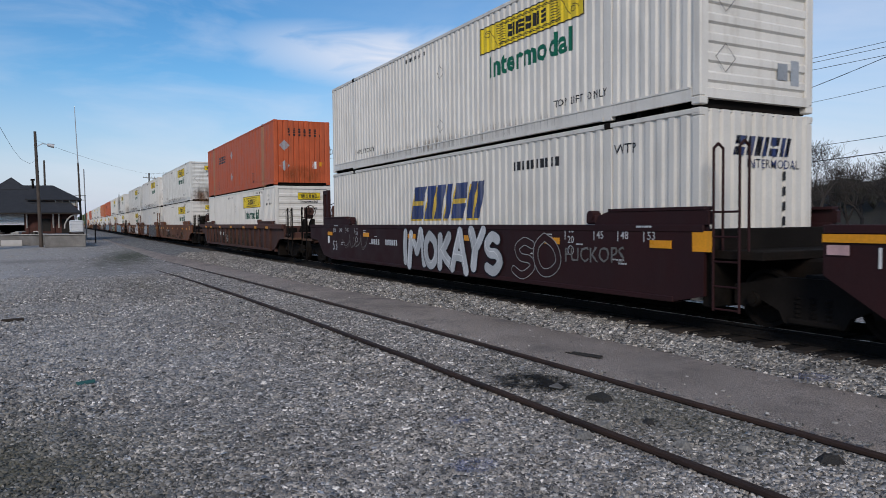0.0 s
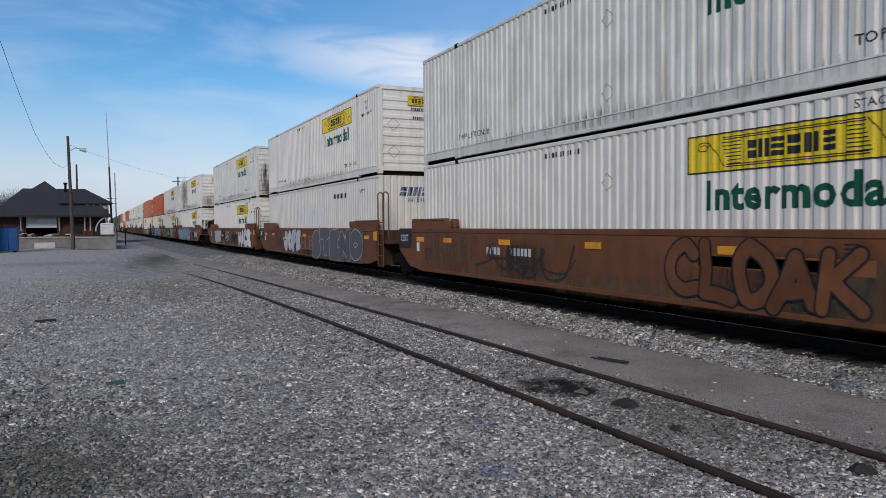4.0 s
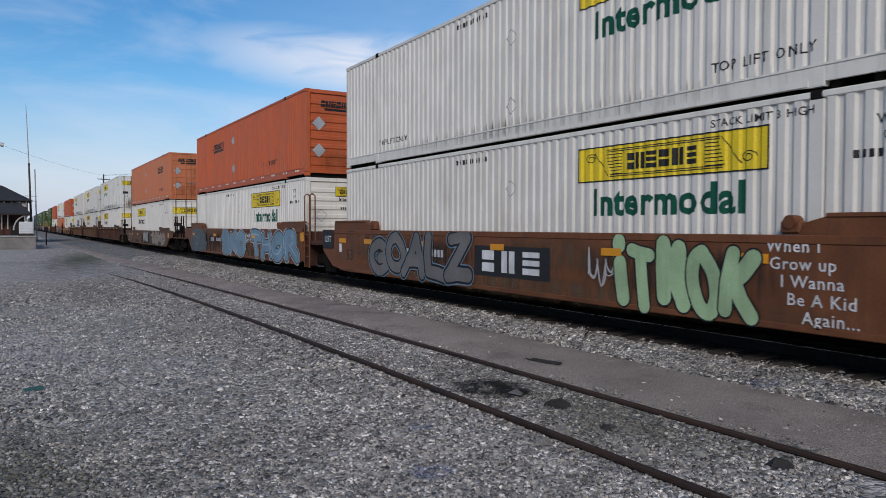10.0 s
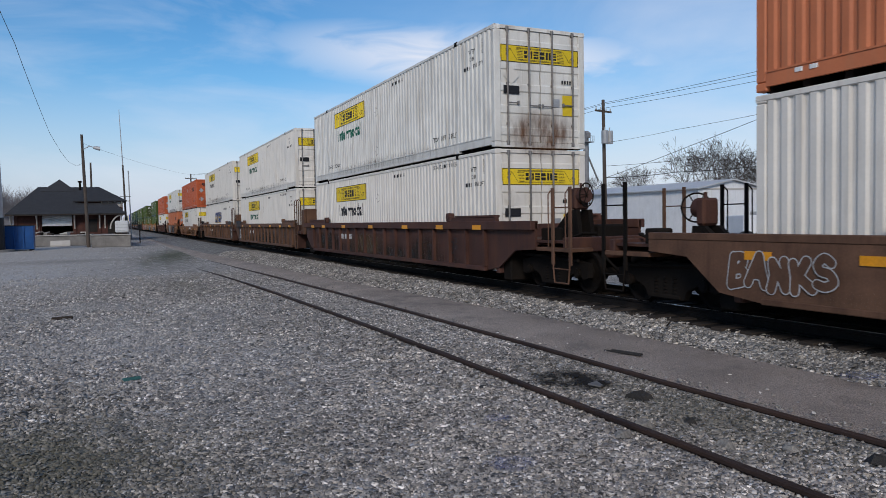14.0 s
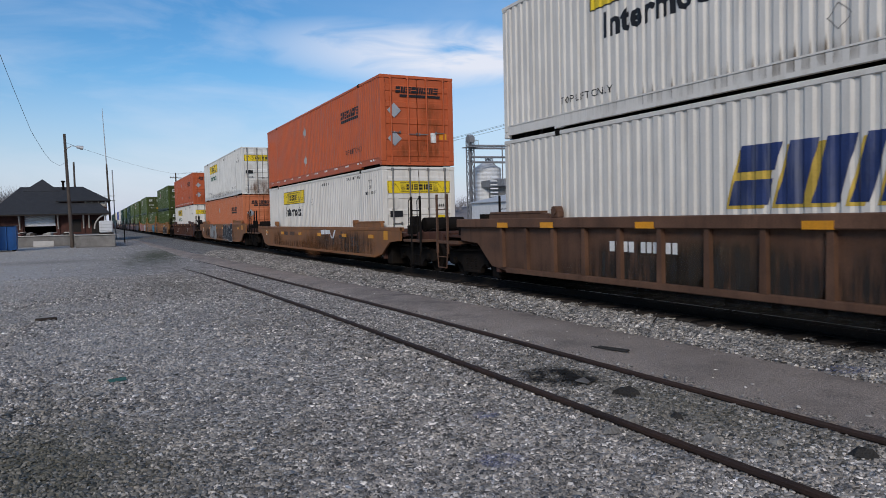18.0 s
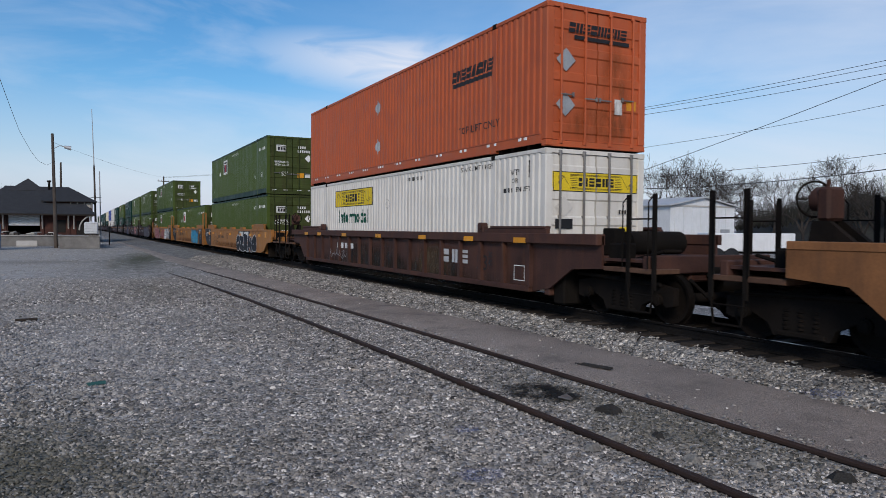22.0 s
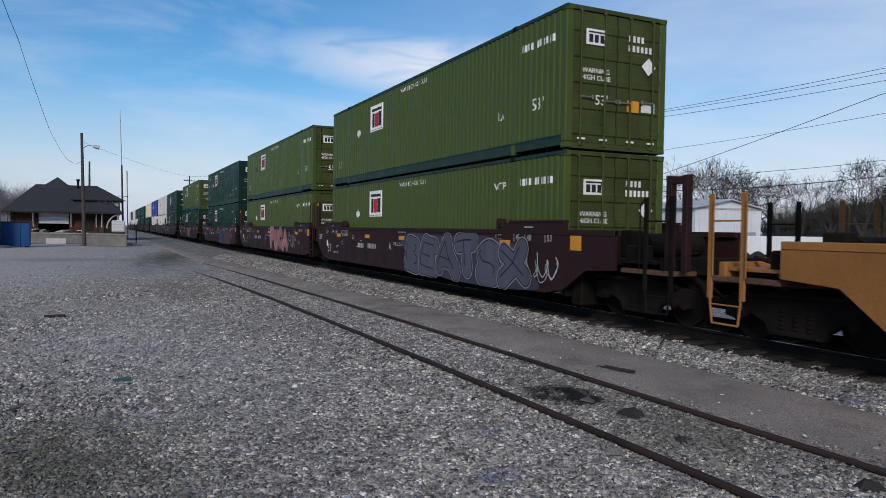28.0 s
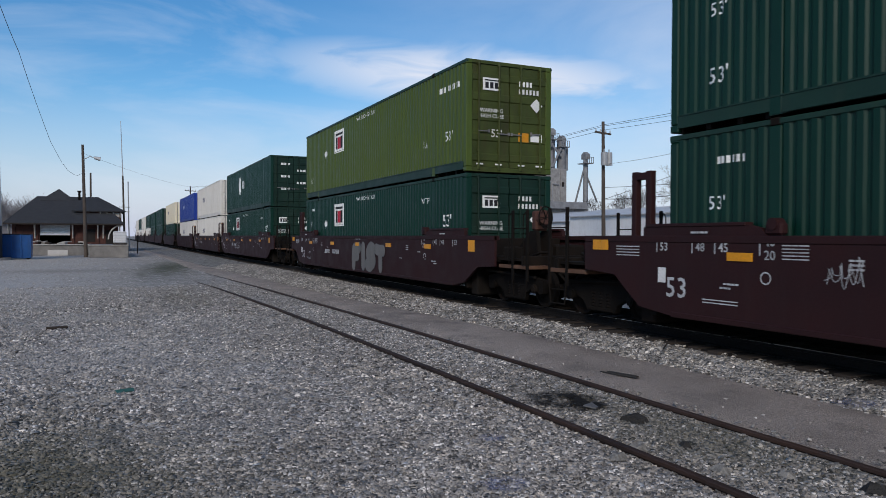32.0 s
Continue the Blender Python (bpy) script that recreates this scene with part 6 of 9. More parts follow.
def plate_meshes(kind, f, r, paint):
    mat = M[paint]
    d = {}
    out = [(y, z - RAIL_Z) for y, z in side_outline(f, r)]
    zt, zb = ZT - RAIL_Z, ZB - RAIL_Z
    y0, y1 = out[0][0], CL - 0.3
    ya, yb = min(p[0] for p in out), max(p[0] for p in out)
    if kind == "smooth":
        d["side"] = Mesh().prism(out, -HALF, -HALF + 0.06).made("side_sill", mat)
        d["top_chord"] = Mesh().box(-HALF - 0.015, -HALF + 0.14, ya, yb, zt - 0.10, zt + 0.012, 0.012).made("top_chord", mat)
        d["bottom_chord"] = Mesh().box(-HALF - 0.012, -HALF + 0.2, y0, y1, zb - 0.02, zb + 0.07, 0.012).made("bottom_chord", mat)
        d["ribs"] = None
    else:
        d["side"] = Mesh().prism([(y, z) for y, z in out], -HALF + 0.10, -HALF + 0.15).made("side_sill", mat)
        d["top_chord"] = Mesh().box(-HALF - 0.02, -HALF + 0.18, ya, yb, zt - 0.17, zt + 0.03, 0.015).made("top_chord", mat)
        d["bottom_chord"] = Mesh().box(-HALF + 0.01, -HALF + 0.24, y0, y1, zb - 0.02, zb + 0.09, 0.012).made("bottom_chord", mat)
        d["ribs"] = Mesh().prism([(-0.06, zb + 0.09), (-0.045, zt - 0.17), (0.045, zt - 0.17), (0.06, zb + 0.09)], -HALF + 0.015, -HALF + 0.10).made("rib", mat)
    g = Mesh()
    up = 0.26 if kind == "smooth" and paint not in ("rust_brown", "ochre") and ZT < 1.9 else 0.19 if kind == "smooth" else 0.16
    g.prism([(0.0, zt + 0.012), (0.0, zt + 0.77 * up), (0.12, zt + up), (2.0, zt + up), (2.35, zt + 0.62 * up), (2.45, zt + 0.012)], -HALF + 0.005, -HALF + 0.10)
    g.box(-HALF - 0.012, -HALF + 0.16, 0.05, 2.1, zt + up - 0.04, zt + up + 0.015, 0.01)
    d["guide"] = g.made("container_guide", mat)
    h = Mesh().box(-0.07, 0.08, -0.14, 0.14, 0.0, 0.17, 0.03).rod((-0.09, 0, 0.15), (0.09, 0, 0.15), 0.085, 10)
    d["guide_post"] = h.made("guide_post", mat)
    return d


def well_car(u, kind, paint, f, r, number):
    """One well of the train; y = 0 is the forward end of its boxes, z = 0 the rail head."""
    car = thing("well_car", CAR_LABEL[paint] + (" with smooth sides" if kind == "smooth" else " with ribbed sides"), "railcar", pose(TRACK_X, u, RAIL_Z), "well cars of the freight train")
    d = cached(("plate", kind, f, r, paint, ZT), lambda: plate_meshes(kind, f, r, paint))
    mat = M[paint]
    full = Matrix.Diagonal((-1, 1, 1, 1))
    for t in (None, full):
        s = part("side_sill", d["side"], car, m=t)
        part("top_chord", d["top_chord"], s)
        part("bottom_chord", d["bottom_chord"], s)
        part("container_guide", d["guide"], s, m=pose(0, -0.35, 0))
        if number not in (9, 13):
            part("container_guide", d["guide"], s, m=Matrix.Translation((0, CL + 0.35, 0)) @ Matrix.Diagonal((1, -1, 1, 1)))
        for y in (2.2, CL - 2.2):
            part("guide_post", d["guide_post"], s, m=pose(-HALF + 0.07, y, ZT - RAIL_Z + 0.02))
        if d["ribs"]:
            n = 17
            for i in range(1 if number == 12 else 0, n - 1 if number == 11 else n):
                part("rib", d["ribs"], s, m=pose(0, 0.28 + (CL - 0.4) * i / (n - 1), 0))
    prof = [(0.3, ZB - RAIL_Z + 0.02)]
    for i in range(9):
        y = 0.6 + i * (CL - 1.2) / 8
        prof += [(y - 0.15, ZB - RAIL_Z + 0.02), (y - 0.14, ZB - RAIL_Z + 0.08), (y + 0.14, ZB - RAIL_Z + 0.08), (y + 0.15, ZB - RAIL_Z + 0.02)]
    prof += [(CL - 0.3, ZB - RAIL_Z + 0.02), (CL - 0.3, ZB - RAIL_Z - 0.01), (0.3, ZB - RAIL_Z - 0.01)]
    fl = Mesh().prism(prof, -HALF + 0.06, HALF - 0.06)
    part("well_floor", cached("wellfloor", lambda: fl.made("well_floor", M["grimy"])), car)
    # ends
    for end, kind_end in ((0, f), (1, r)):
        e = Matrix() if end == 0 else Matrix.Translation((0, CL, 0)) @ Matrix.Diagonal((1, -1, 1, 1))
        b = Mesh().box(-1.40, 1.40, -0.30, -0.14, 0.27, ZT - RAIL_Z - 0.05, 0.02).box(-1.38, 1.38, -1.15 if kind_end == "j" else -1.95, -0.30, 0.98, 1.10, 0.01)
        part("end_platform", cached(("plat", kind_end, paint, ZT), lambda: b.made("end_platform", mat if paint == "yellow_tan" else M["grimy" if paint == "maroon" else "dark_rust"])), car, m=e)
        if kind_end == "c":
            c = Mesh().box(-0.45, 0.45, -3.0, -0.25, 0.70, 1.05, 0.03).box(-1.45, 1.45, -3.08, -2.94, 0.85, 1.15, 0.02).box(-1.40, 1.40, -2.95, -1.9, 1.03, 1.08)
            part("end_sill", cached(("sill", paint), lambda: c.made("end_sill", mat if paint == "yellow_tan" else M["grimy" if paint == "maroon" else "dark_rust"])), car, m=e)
            part("coupler", cached("coupler", lambda: Mesh().box(-0.09, 0.09, -3.65, -3.0, 0.75, 0.95, 0.03).prism([(-3.78, 0.68), (-3.78, 1.02), (-3.5, 1.04), (-3.45, 0.66)], -0.17, 0.14).made("coupler", M["grimy"])), car, m=e)
            for x in (-1, 1):
                lad = Mesh()
                for y in (-3.22, -2.62):
                    lad.box(x * 1.46 - 0.02, x * 1.46 + 0.02, y - 0.045, y + 0.045, 0.60, 2.15, 0.008)
                    lad.pipe([(x * 1.51, y + 0.09, 0.95), (x * 1.51, y + 0.09, 2.02), (x * 1.47, y + 0.05, 2.1)], 0.013, 6)
                lad.pipe([(x * 1.47, -3.22, 0.72), (x * 1.47, -3.16, 0.24), (x * 1.47, -2.68, 0.24), (x * 1.47, -2.62, 0.72)], 0.018, 6)
                lad.rod((x * 1.47, -3.22, 0.52), (x * 1.47, -2.62, 0.52), 0.014, 6)
                lad.rod((x * 1.47, -3.22, 1.75), (x * 1.47, -2.62, 1.75), 0.013, 6)
                hr = paint if paint == "yellow_tan" and end else "rust_brown" if number in (10, 11, 12) else "grimy"
                part("ladder", cached(("ladder", x, hr), lambda: lad.made("ladder", M[hr])), car, m=e)
                part("step_plate", cached(("stepplate", x, paint), lambda: Mesh().box(x * 1.2 - 0.27, x * 1.2 + 0.27, -3.25, -2.0, 0.86, 0.94, 0.01).made("step_plate", M["rust_brown"])), car, m=e)
            if ((number + end) % 2 == 0) != (number in (14, 3, 21)):
                e0, e = e, e @ (pose(0, 0.8, -0.58) if number == 9 else pose(0, 0.45, -0.24))
                bw = Mesh()
                n = 18
                hub = Vector((-0.42, -2.80, 2.26))
                rim = [hub + Vector((0.25 * math.cos(2 * math.pi * i / n), 0.10 * math.cos(2 * math.pi * i / n), 0.25 * math.sin(2 * math.pi * i / n))) for i in range(n)]
                for i in range(n):
                    bw.rod(rim[i], rim[(i + 1) % n], 0.016, 5)
                for i in range(0, n, 3):
                    bw.rod(hub, rim[i], 0.011, 4)
                part("brake_wheel", cached("brakewheel", lambda: bw.made("brake_wheel", M["grimy"])), car, m=e)
                part("gear_box", cached("gearbox", lambda: Mesh().rod((-0.42, -2.78, 2.26), (-0.42, -2.52, 2.22), 0.17, 14).box(-0.60, -0.24, -2.66, -2.46, 1.95, 2.42, 0.04).rod((-0.42, -2.6, 2.4), (-0.42, -2.6, 2.52), 0.03, 6).made("gear_box", M["dark_rust"])), car, "rusty hand-brake gear box", m=e)
                part("brake_stand", cached("brakestand", lambda: Mesh().prism([(-2.85, 1.05), (-2.7, 1.95), (-2.45, 1.95), (-1.75, 1.40), (-1.75, 1.05)], -0.62, -0.52).prism([(-2.85, 1.05), (-2.7, 1.95), (-2.45, 1.95), (-1.75, 1.40), (-1.75, 1.05)], -0.30, -0.20).box(-0.1, 0.7, -2.8, -2.1, 1.08, 1.62, 0.04).made("brake_stand", M["grimy"])), car, m=e)
                e = e0
                if number in (3, 6):
                    part("air_tank", cached("airtank", lambda: Mesh().rod((-0.62, -1.62, 1.93), (-0.62, -0.52, 1.93), 0.17, 14).rod((-0.62, -0.52, 1.93), (-0.62, -0.46, 1.93), 0.17, 14, 0.10).rod((-0.62, -1.68, 1.93), (-0.62, -1.62, 1.93), 0.10, 14, 0.17).made("air_tank", M["grimy"])), car, m=e)
                for y in (-0.68, -1.46) if number in (3, 6) else ():
                    part("tank_bracket", cached("tankbr", lambda: Mesh().box(-0.8, -0.44, -0.04, 0.04, 1.05, 1.85, 0.01).made("tank_bracket", M["grimy"])), car, m=e @ pose(0, y, 0))
            else:
                part("air_tank", cached("airtank2", lambda: Mesh().rod((-0.6, -1.6, 1.33), (0.7, -1.6, 1.33), 0.22, 14).box(-1.0, -0.75, -1.75, -1.4, 1.1, 1.6, 0.02).made("air_tank", M["grimy"])), car, m=e)
            # brake pipes and valve box; the full-width last box is added to darken the see-through gap
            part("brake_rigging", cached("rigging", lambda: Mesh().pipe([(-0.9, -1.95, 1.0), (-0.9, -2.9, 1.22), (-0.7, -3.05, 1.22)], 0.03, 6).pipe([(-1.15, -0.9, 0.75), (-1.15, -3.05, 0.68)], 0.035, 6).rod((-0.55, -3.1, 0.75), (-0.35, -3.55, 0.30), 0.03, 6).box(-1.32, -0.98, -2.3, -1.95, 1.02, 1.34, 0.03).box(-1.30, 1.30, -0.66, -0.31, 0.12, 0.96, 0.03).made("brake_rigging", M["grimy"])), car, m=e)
            if paint == "maroon" and (end or number < 20):
                po = Mesh().box(-1.42, -1.30, -3.15, -3.02, 0.95, 2.48, 0.01).box(-1.42, -1.30, -3.50, -3.38, 0.95, 2.48, 0.01).box(-1.42, -1.30, -3.40, -3.13, 2.34, 2.46, 0.01)
                part("end_post", cached(("endpost", paint), lambda: po.made("end_post", mat)), car, m=e @ pose(0, 2.72, 0.2) if end else e)
            truck(car, -2.05 if end == 0 else CL + 2.05)
        else:
            if end == 0:
                for x in (-1,):
                    lad = Mesh()
                    for y in (-0.42, -0.86):
                        lad.pipe([(x * 1.49, y, 0.25), (x * 1.49, y, 2.55), (x * 1.40, y, 2.62), (x * 1.30, y, 2.55), (x * 1.30, y, 1.1)], 0.021, 6)
                    for z in (0.28, 0.6, 0.95, 1.3, 1.65) + ((2.0, 2.35) if kind == "ribbed" else ()):
                        lad.rod((x * 1.49, -0.42, z), (x * 1.49, -0.86, z), 0.016, 6)
                    part("ladder", cached(("jladder", x, paint, kind), lambda: lad.made("ladder", mat)), car, m=e)
            else:
                part("hose_box", cached(("hosebox", paint), lambda: Mesh().box(-1.3, -0.7, -1.0, -0.5, 1.1, 1.42, 0.03).rod((-0.5, -0.8, 1.35), (0.6, -0.8, 1.35), 0.14, 10).made("hose_box", M["grimy"])), car, m=e)
                if paint == "maroon" and number:
                    hp = Mesh().box(-1.40, -1.28, -2.02, -1.90, 0.95, 2.62, 0.01).box(-1.40, -1.28, -1.80, -1.70, 0.95, 2.62, 0.01).box(-1.40, -1.28, -1.91, -1.79, 2.45, 2.58, 0.01)
                    part("end_post", cached("jpost", lambda: hp.made("end_post", mat)), car, m=e)
                    for yy in (-1.96, -1.75):
                        part("reflector", cached("postrefl", lambda: Mesh().box(-1.41, -1.40, -0.04, 0.04, 2.50, 2.60).made("reflector", M["reflector"])), car, m=e @ pose(0, yy, 0))
                truck(car, CL + 1.68)
            part("drawbar", cached("drawbar", lambda: Mesh().box(-0.4, 0.4, -1.66, -0.2, 0.62, 0.98, 0.04).made("drawbar", M["grimy"])), car, m=e)
    if paint == "yellow_tan" or number == 6:
        for y in (4.9, 7.8, 10.7):
            part("chord_hood", cached(("hood", paint), lambda: Mesh().prism([(-0.42, ZT - RAIL_Z), (-0.38, ZT - RAIL_Z + 0.11), (0.38, ZT - RAIL_Z + 0.11), (0.42, ZT - RAIL_Z)], -HALF - 0.03, -HALF + 0.16).made("chord_hood", mat)), car, m=pose(0, y, 0))
    # amber markers along the sill
    for y in ((1.9, 4.95, 8.05, 11.2, 14.49) if number > 18 else (0.55, 3.3, 6.45, 9.4, 12.6, 15.9) if paint in ("maroon", "ochre") else (0.55, 2.7, 5.2, 8.3, 11.4, 14.2, 15.9)) if number < 25 else ():
        part("reflector", cached(("refl", kind, ZT), lambda: Mesh().box(-HALF - (0.019 if kind == "smooth" else 0.024), -HALF, -0.22, 0.22, (ZT - 0.35 if kind == "smooth" else 1.68) - RAIL_Z, (ZT - 0.23 if kind == "smooth" else 1.79) - RAIL_Z).made("reflector", M["reflector"])), car, m=pose(0, y, 0))
    return car


CAR_LABEL = {"maroon": "dark maroon railway well car", "brown": "weathered brown railway well car", "rust_brown": "rusty brown railway well car", "dark_rust": "dark rusty-maroon railway well car", "ochre": "ochre-brown railway well car", "yellow_tan": "tan-yellow railway well car"}


M["panel_black"] = material("black_end_panel", (0.014, 0.014, 0.017), 0.5, var=0.25, stain=(0.04, 0.035, 0.03), amount=0.4, bump=0.05)


def stencils(car, kind, paint, f, r, number):
    """Load lines and stencilled figures on the near side."""
    ink = "g_silver" if paint == "maroon" else "ink"
    pale = "g_silver" if paint in ("maroon", "brown") else "ink"
    x = -HALF - (0.0 if kind == "smooth" else -0.10)
    if kind == "smooth":
        rs = random.Random(number * 7 + 3)
        lo = "smudge_rust" if paint in ("yellow_tan", "ochre") else "smudge_dirt"
        if paint != "maroon":
            on_plate(car, shape_bm([rect(-8.3, 8.3, -0.28, 0.28)]), CL / 2, 0.86, lo, "dirt_band", 0.0008)
        for k in range(4 if paint not in ("yellow_tan", "maroon") else 0):
            w_, h_ = rs.uniform(1.2, 2.6), rs.uniform(0.35, 0.6)
            on_plate(car, shape_bm([rect(-w_, w_, -h_, h_)]), rs.uniform(2, CL - 2), ZT - 0.01 - h_ - rs.uniform(0, 0.3) * (1.2 - h_), ("smudge_soot" if paint != "yellow_tan" else "smudge_thin", lo)[k % 2], "dirt_stain", 0.0012 + 0.0004 * k)
        black = {16: (CL,), 17: (0.0, CL), 18: (0.0,)}.get(number, ())
        for base, s in ((0.0, 1), (CL, -1)):
            if base in black or number == 7 and base == 0.0 or number in (9, 13):
                continue
            for dist, body in ((0.14, "53"), (0.91, "48"), (1.36, "45"), (2.16, "40\n20")) if number > 18 else ((0.75, "53"), (1.35, "48"), (1.95, "45"), (2.75, "40\n20")):
                on_plate(car, text_mesh(body, 0.13, M[ink]), base + s * dist, ZT - 0.17, ink)
                on_plate(car, shape_bm([rect(-0.011, 0.011, -0.10, 0.10)]), base + s * dist + 0.16, ZT - 0.16, ink, "load_line")
            for i in range(4):
                on_plate(car, bars((3.0, 1.6, 2.4), 0.025), base + s * 3.4 - (0.9 if i > 2 else 0), 1.68 - i * 0.055, ink, "small_print")
            on_plate(car, bars((2.0, 3.0, 1.5, 2.2), 0.028), base + s * 1.5, 1.28, ink, "small_print")
            on_plate(car, bars((2.0, 3.0, 1.5), 0.028), base + s * 1.4, 1.22, ink, "small_print")
            on_plate(car, bars((4.0, 1.2, 3.0, 2.0), 0.03), base + s * 0.9, ZT - 0.02 + (0.08 if number > 18 else 0.0), ink, "small_print", 0.018)
            on_plate(car, bars((3.0, 2.0, 2.6), 0.026), base + s * 3.9, 1.30, ink, "small_print")
            on_plate(car, shape_bm([[(q * math.cos(a), q * math.sin(a)) for q, a in ((0.09, k * 0.524), (0.09, k * 0.524 + 0.524), (0.072, k * 0.524 + 0.524), (0.072, k * 0.524))] for k in range(12)]), base + s * (2.1 if number > 18 else 2.75), 1.40, ink, "round_seal")
        if number not in (9, 16, 17):
            on_plate(car, text_mesh("53", 0.31, M[ink], 1.1, 0.01), CL - (0.42 if number > 18 else 0.75) if number != 13 else 2.3, 1.15, ink)
        on_plate(car, bars((0.75, 0.75, 0.7, 0.7), 0.16, 0.3), 11.9, 1.36, pale, "marking")
        on_plate(car, bars((0.6,) * 6, 0.16, 0.3), 10.75, 1.36, pale, "marking")
        if number > 18:
            if r == "c":
                on_plate(car, shape_bm([rect(-0.22, 0.22, -0.09, 0.09)]), CL + 1.47, 1.82, "reflector", "placard", 0.016)
                for i in range(4):
                    on_plate(car, bars((9.0, 6.0, 11.0, 8.0), 0.017), CL + 0.74, 1.80 - i * 0.05, ink, "small_print")
            for i in range(5):
                on_plate(car, bars((8.0, 6.0, 9.0), 0.017), CL - 2.56, 1.85 - i * 0.045, ink, "small_print")
            for i in range(2):
                on_plate(car, bars((11.0, 6.0, 13.0, 8.0), 0.017), CL - 1.3, 1.03 - i * 0.045, ink, "small_print")
            on_plate(car, bars((0.6,) * 4 + (0.5,) * 6, 0.08, 0.25), 8.05, 1.88, ink, "marking")
            if number in (19, 20, 21):
                on_plate(car, text_mesh({19: "A", 20: "C", 21: "B"}[number], 0.23, M[ink], 1.0, 0.012), 9.05, 1.39, ink)
                on_plate(car, text_mesh("WELL LD LMT  118,700" if number == 21 else "WELL LD LMT  118,800", 0.10, M[ink], 1.0), 8.03, 1.48, ink)
        if r == "j" and paint != "yellow_tan":
            if paint == "brown":
                on_plate(car, shape_bm([rect(-0.42, 0.42, -0.27, 0.27)]), CL + 0.81, 1.58, "panel_black", "end_panel", 0.0185)
            on_plate(car, text_mesh("125T", 0.18 if number else 0.24, M["ink_white"]), CL + (0.82 if number else 0.28), 1.58 if number else 1.47, "ink_white", "lettering", 0.022)
        if number != 9:
            on_plate(car, shape_bm([rect(-0.09, 0.09, -0.12, 0.12)]), CL - 0.1, 1.35, "ink_white", "sticker")
        on_plate(car, shape_bm([rect(-0.18, 0.18, -0.15, 0.15)]), -0.25 if f == "j" else -0.75, ZT - 0.23, "reflector", "placard")
    else:
        rs = random.Random(number * 5 + 1)
        on_plate(car, shape_bm([rect(-8.3, 8.3, -0.45, 0.45)]), CL / 2, 0.82, "smudge_soot", "dirt_band", 0.001, x=x)
        for k in range(5):
            w_, h_ = rs.uniform(1.0, 2.2), rs.uniform(0.4, 0.6)
            on_plate(car, shape_bm([rect(-w_, w_, -h_, h_)]), rs.uniform(2, CL - 2), 1.62 - h_, ("smudge_soot", "smudge_dirt")[k % 2], "dirt_stain", 0.0016 + 0.0004 * k, x=x)
        if f == "j":
            part("end_box", cached(("endbox", paint), lambda: Mesh().box(-1.30, -1.18, -1.42, -0.98, 0.95, 2.12, 0.02).box(-1.16, -0.55, -1.42, -0.98, 0.95, 2.16, 0.03).made("end_box", M[paint])), car, "rusty steel end box")
        on_plate(car, text_mesh("53", 0.34, M["ink"], 1.1), 2.25, 1.18, "ink", x=x)
        on_plate(car, text_mesh("20\n40", 0.13, M["ink"]), 1.75, 1.3, "ink", x=x - 0.088)
        on_plate(car, bars((0.75, 0.75, 0.7, 0.7), 0.18, 0.2), 12.1, 1.36, "ink_white", "marking", x=x)
        on_plate(car, bars((0.6,) * 6, 0.18, 0.2), 11.2, 1.36, "ink_white", "marking", x=x)
        if number == 15:
            on_plate(car, shape_bm([rect(-0.2, 0.2, 0.145, 0.16), rect(-0.2, 0.2, -0.16, -0.145), rect(-0.2, -0.185, -0.145, 0.145), rect(0.185, 0.2, -0.145, 0.145)]), 0.72, 1.05, "ink_white", "data_panel", x=x)


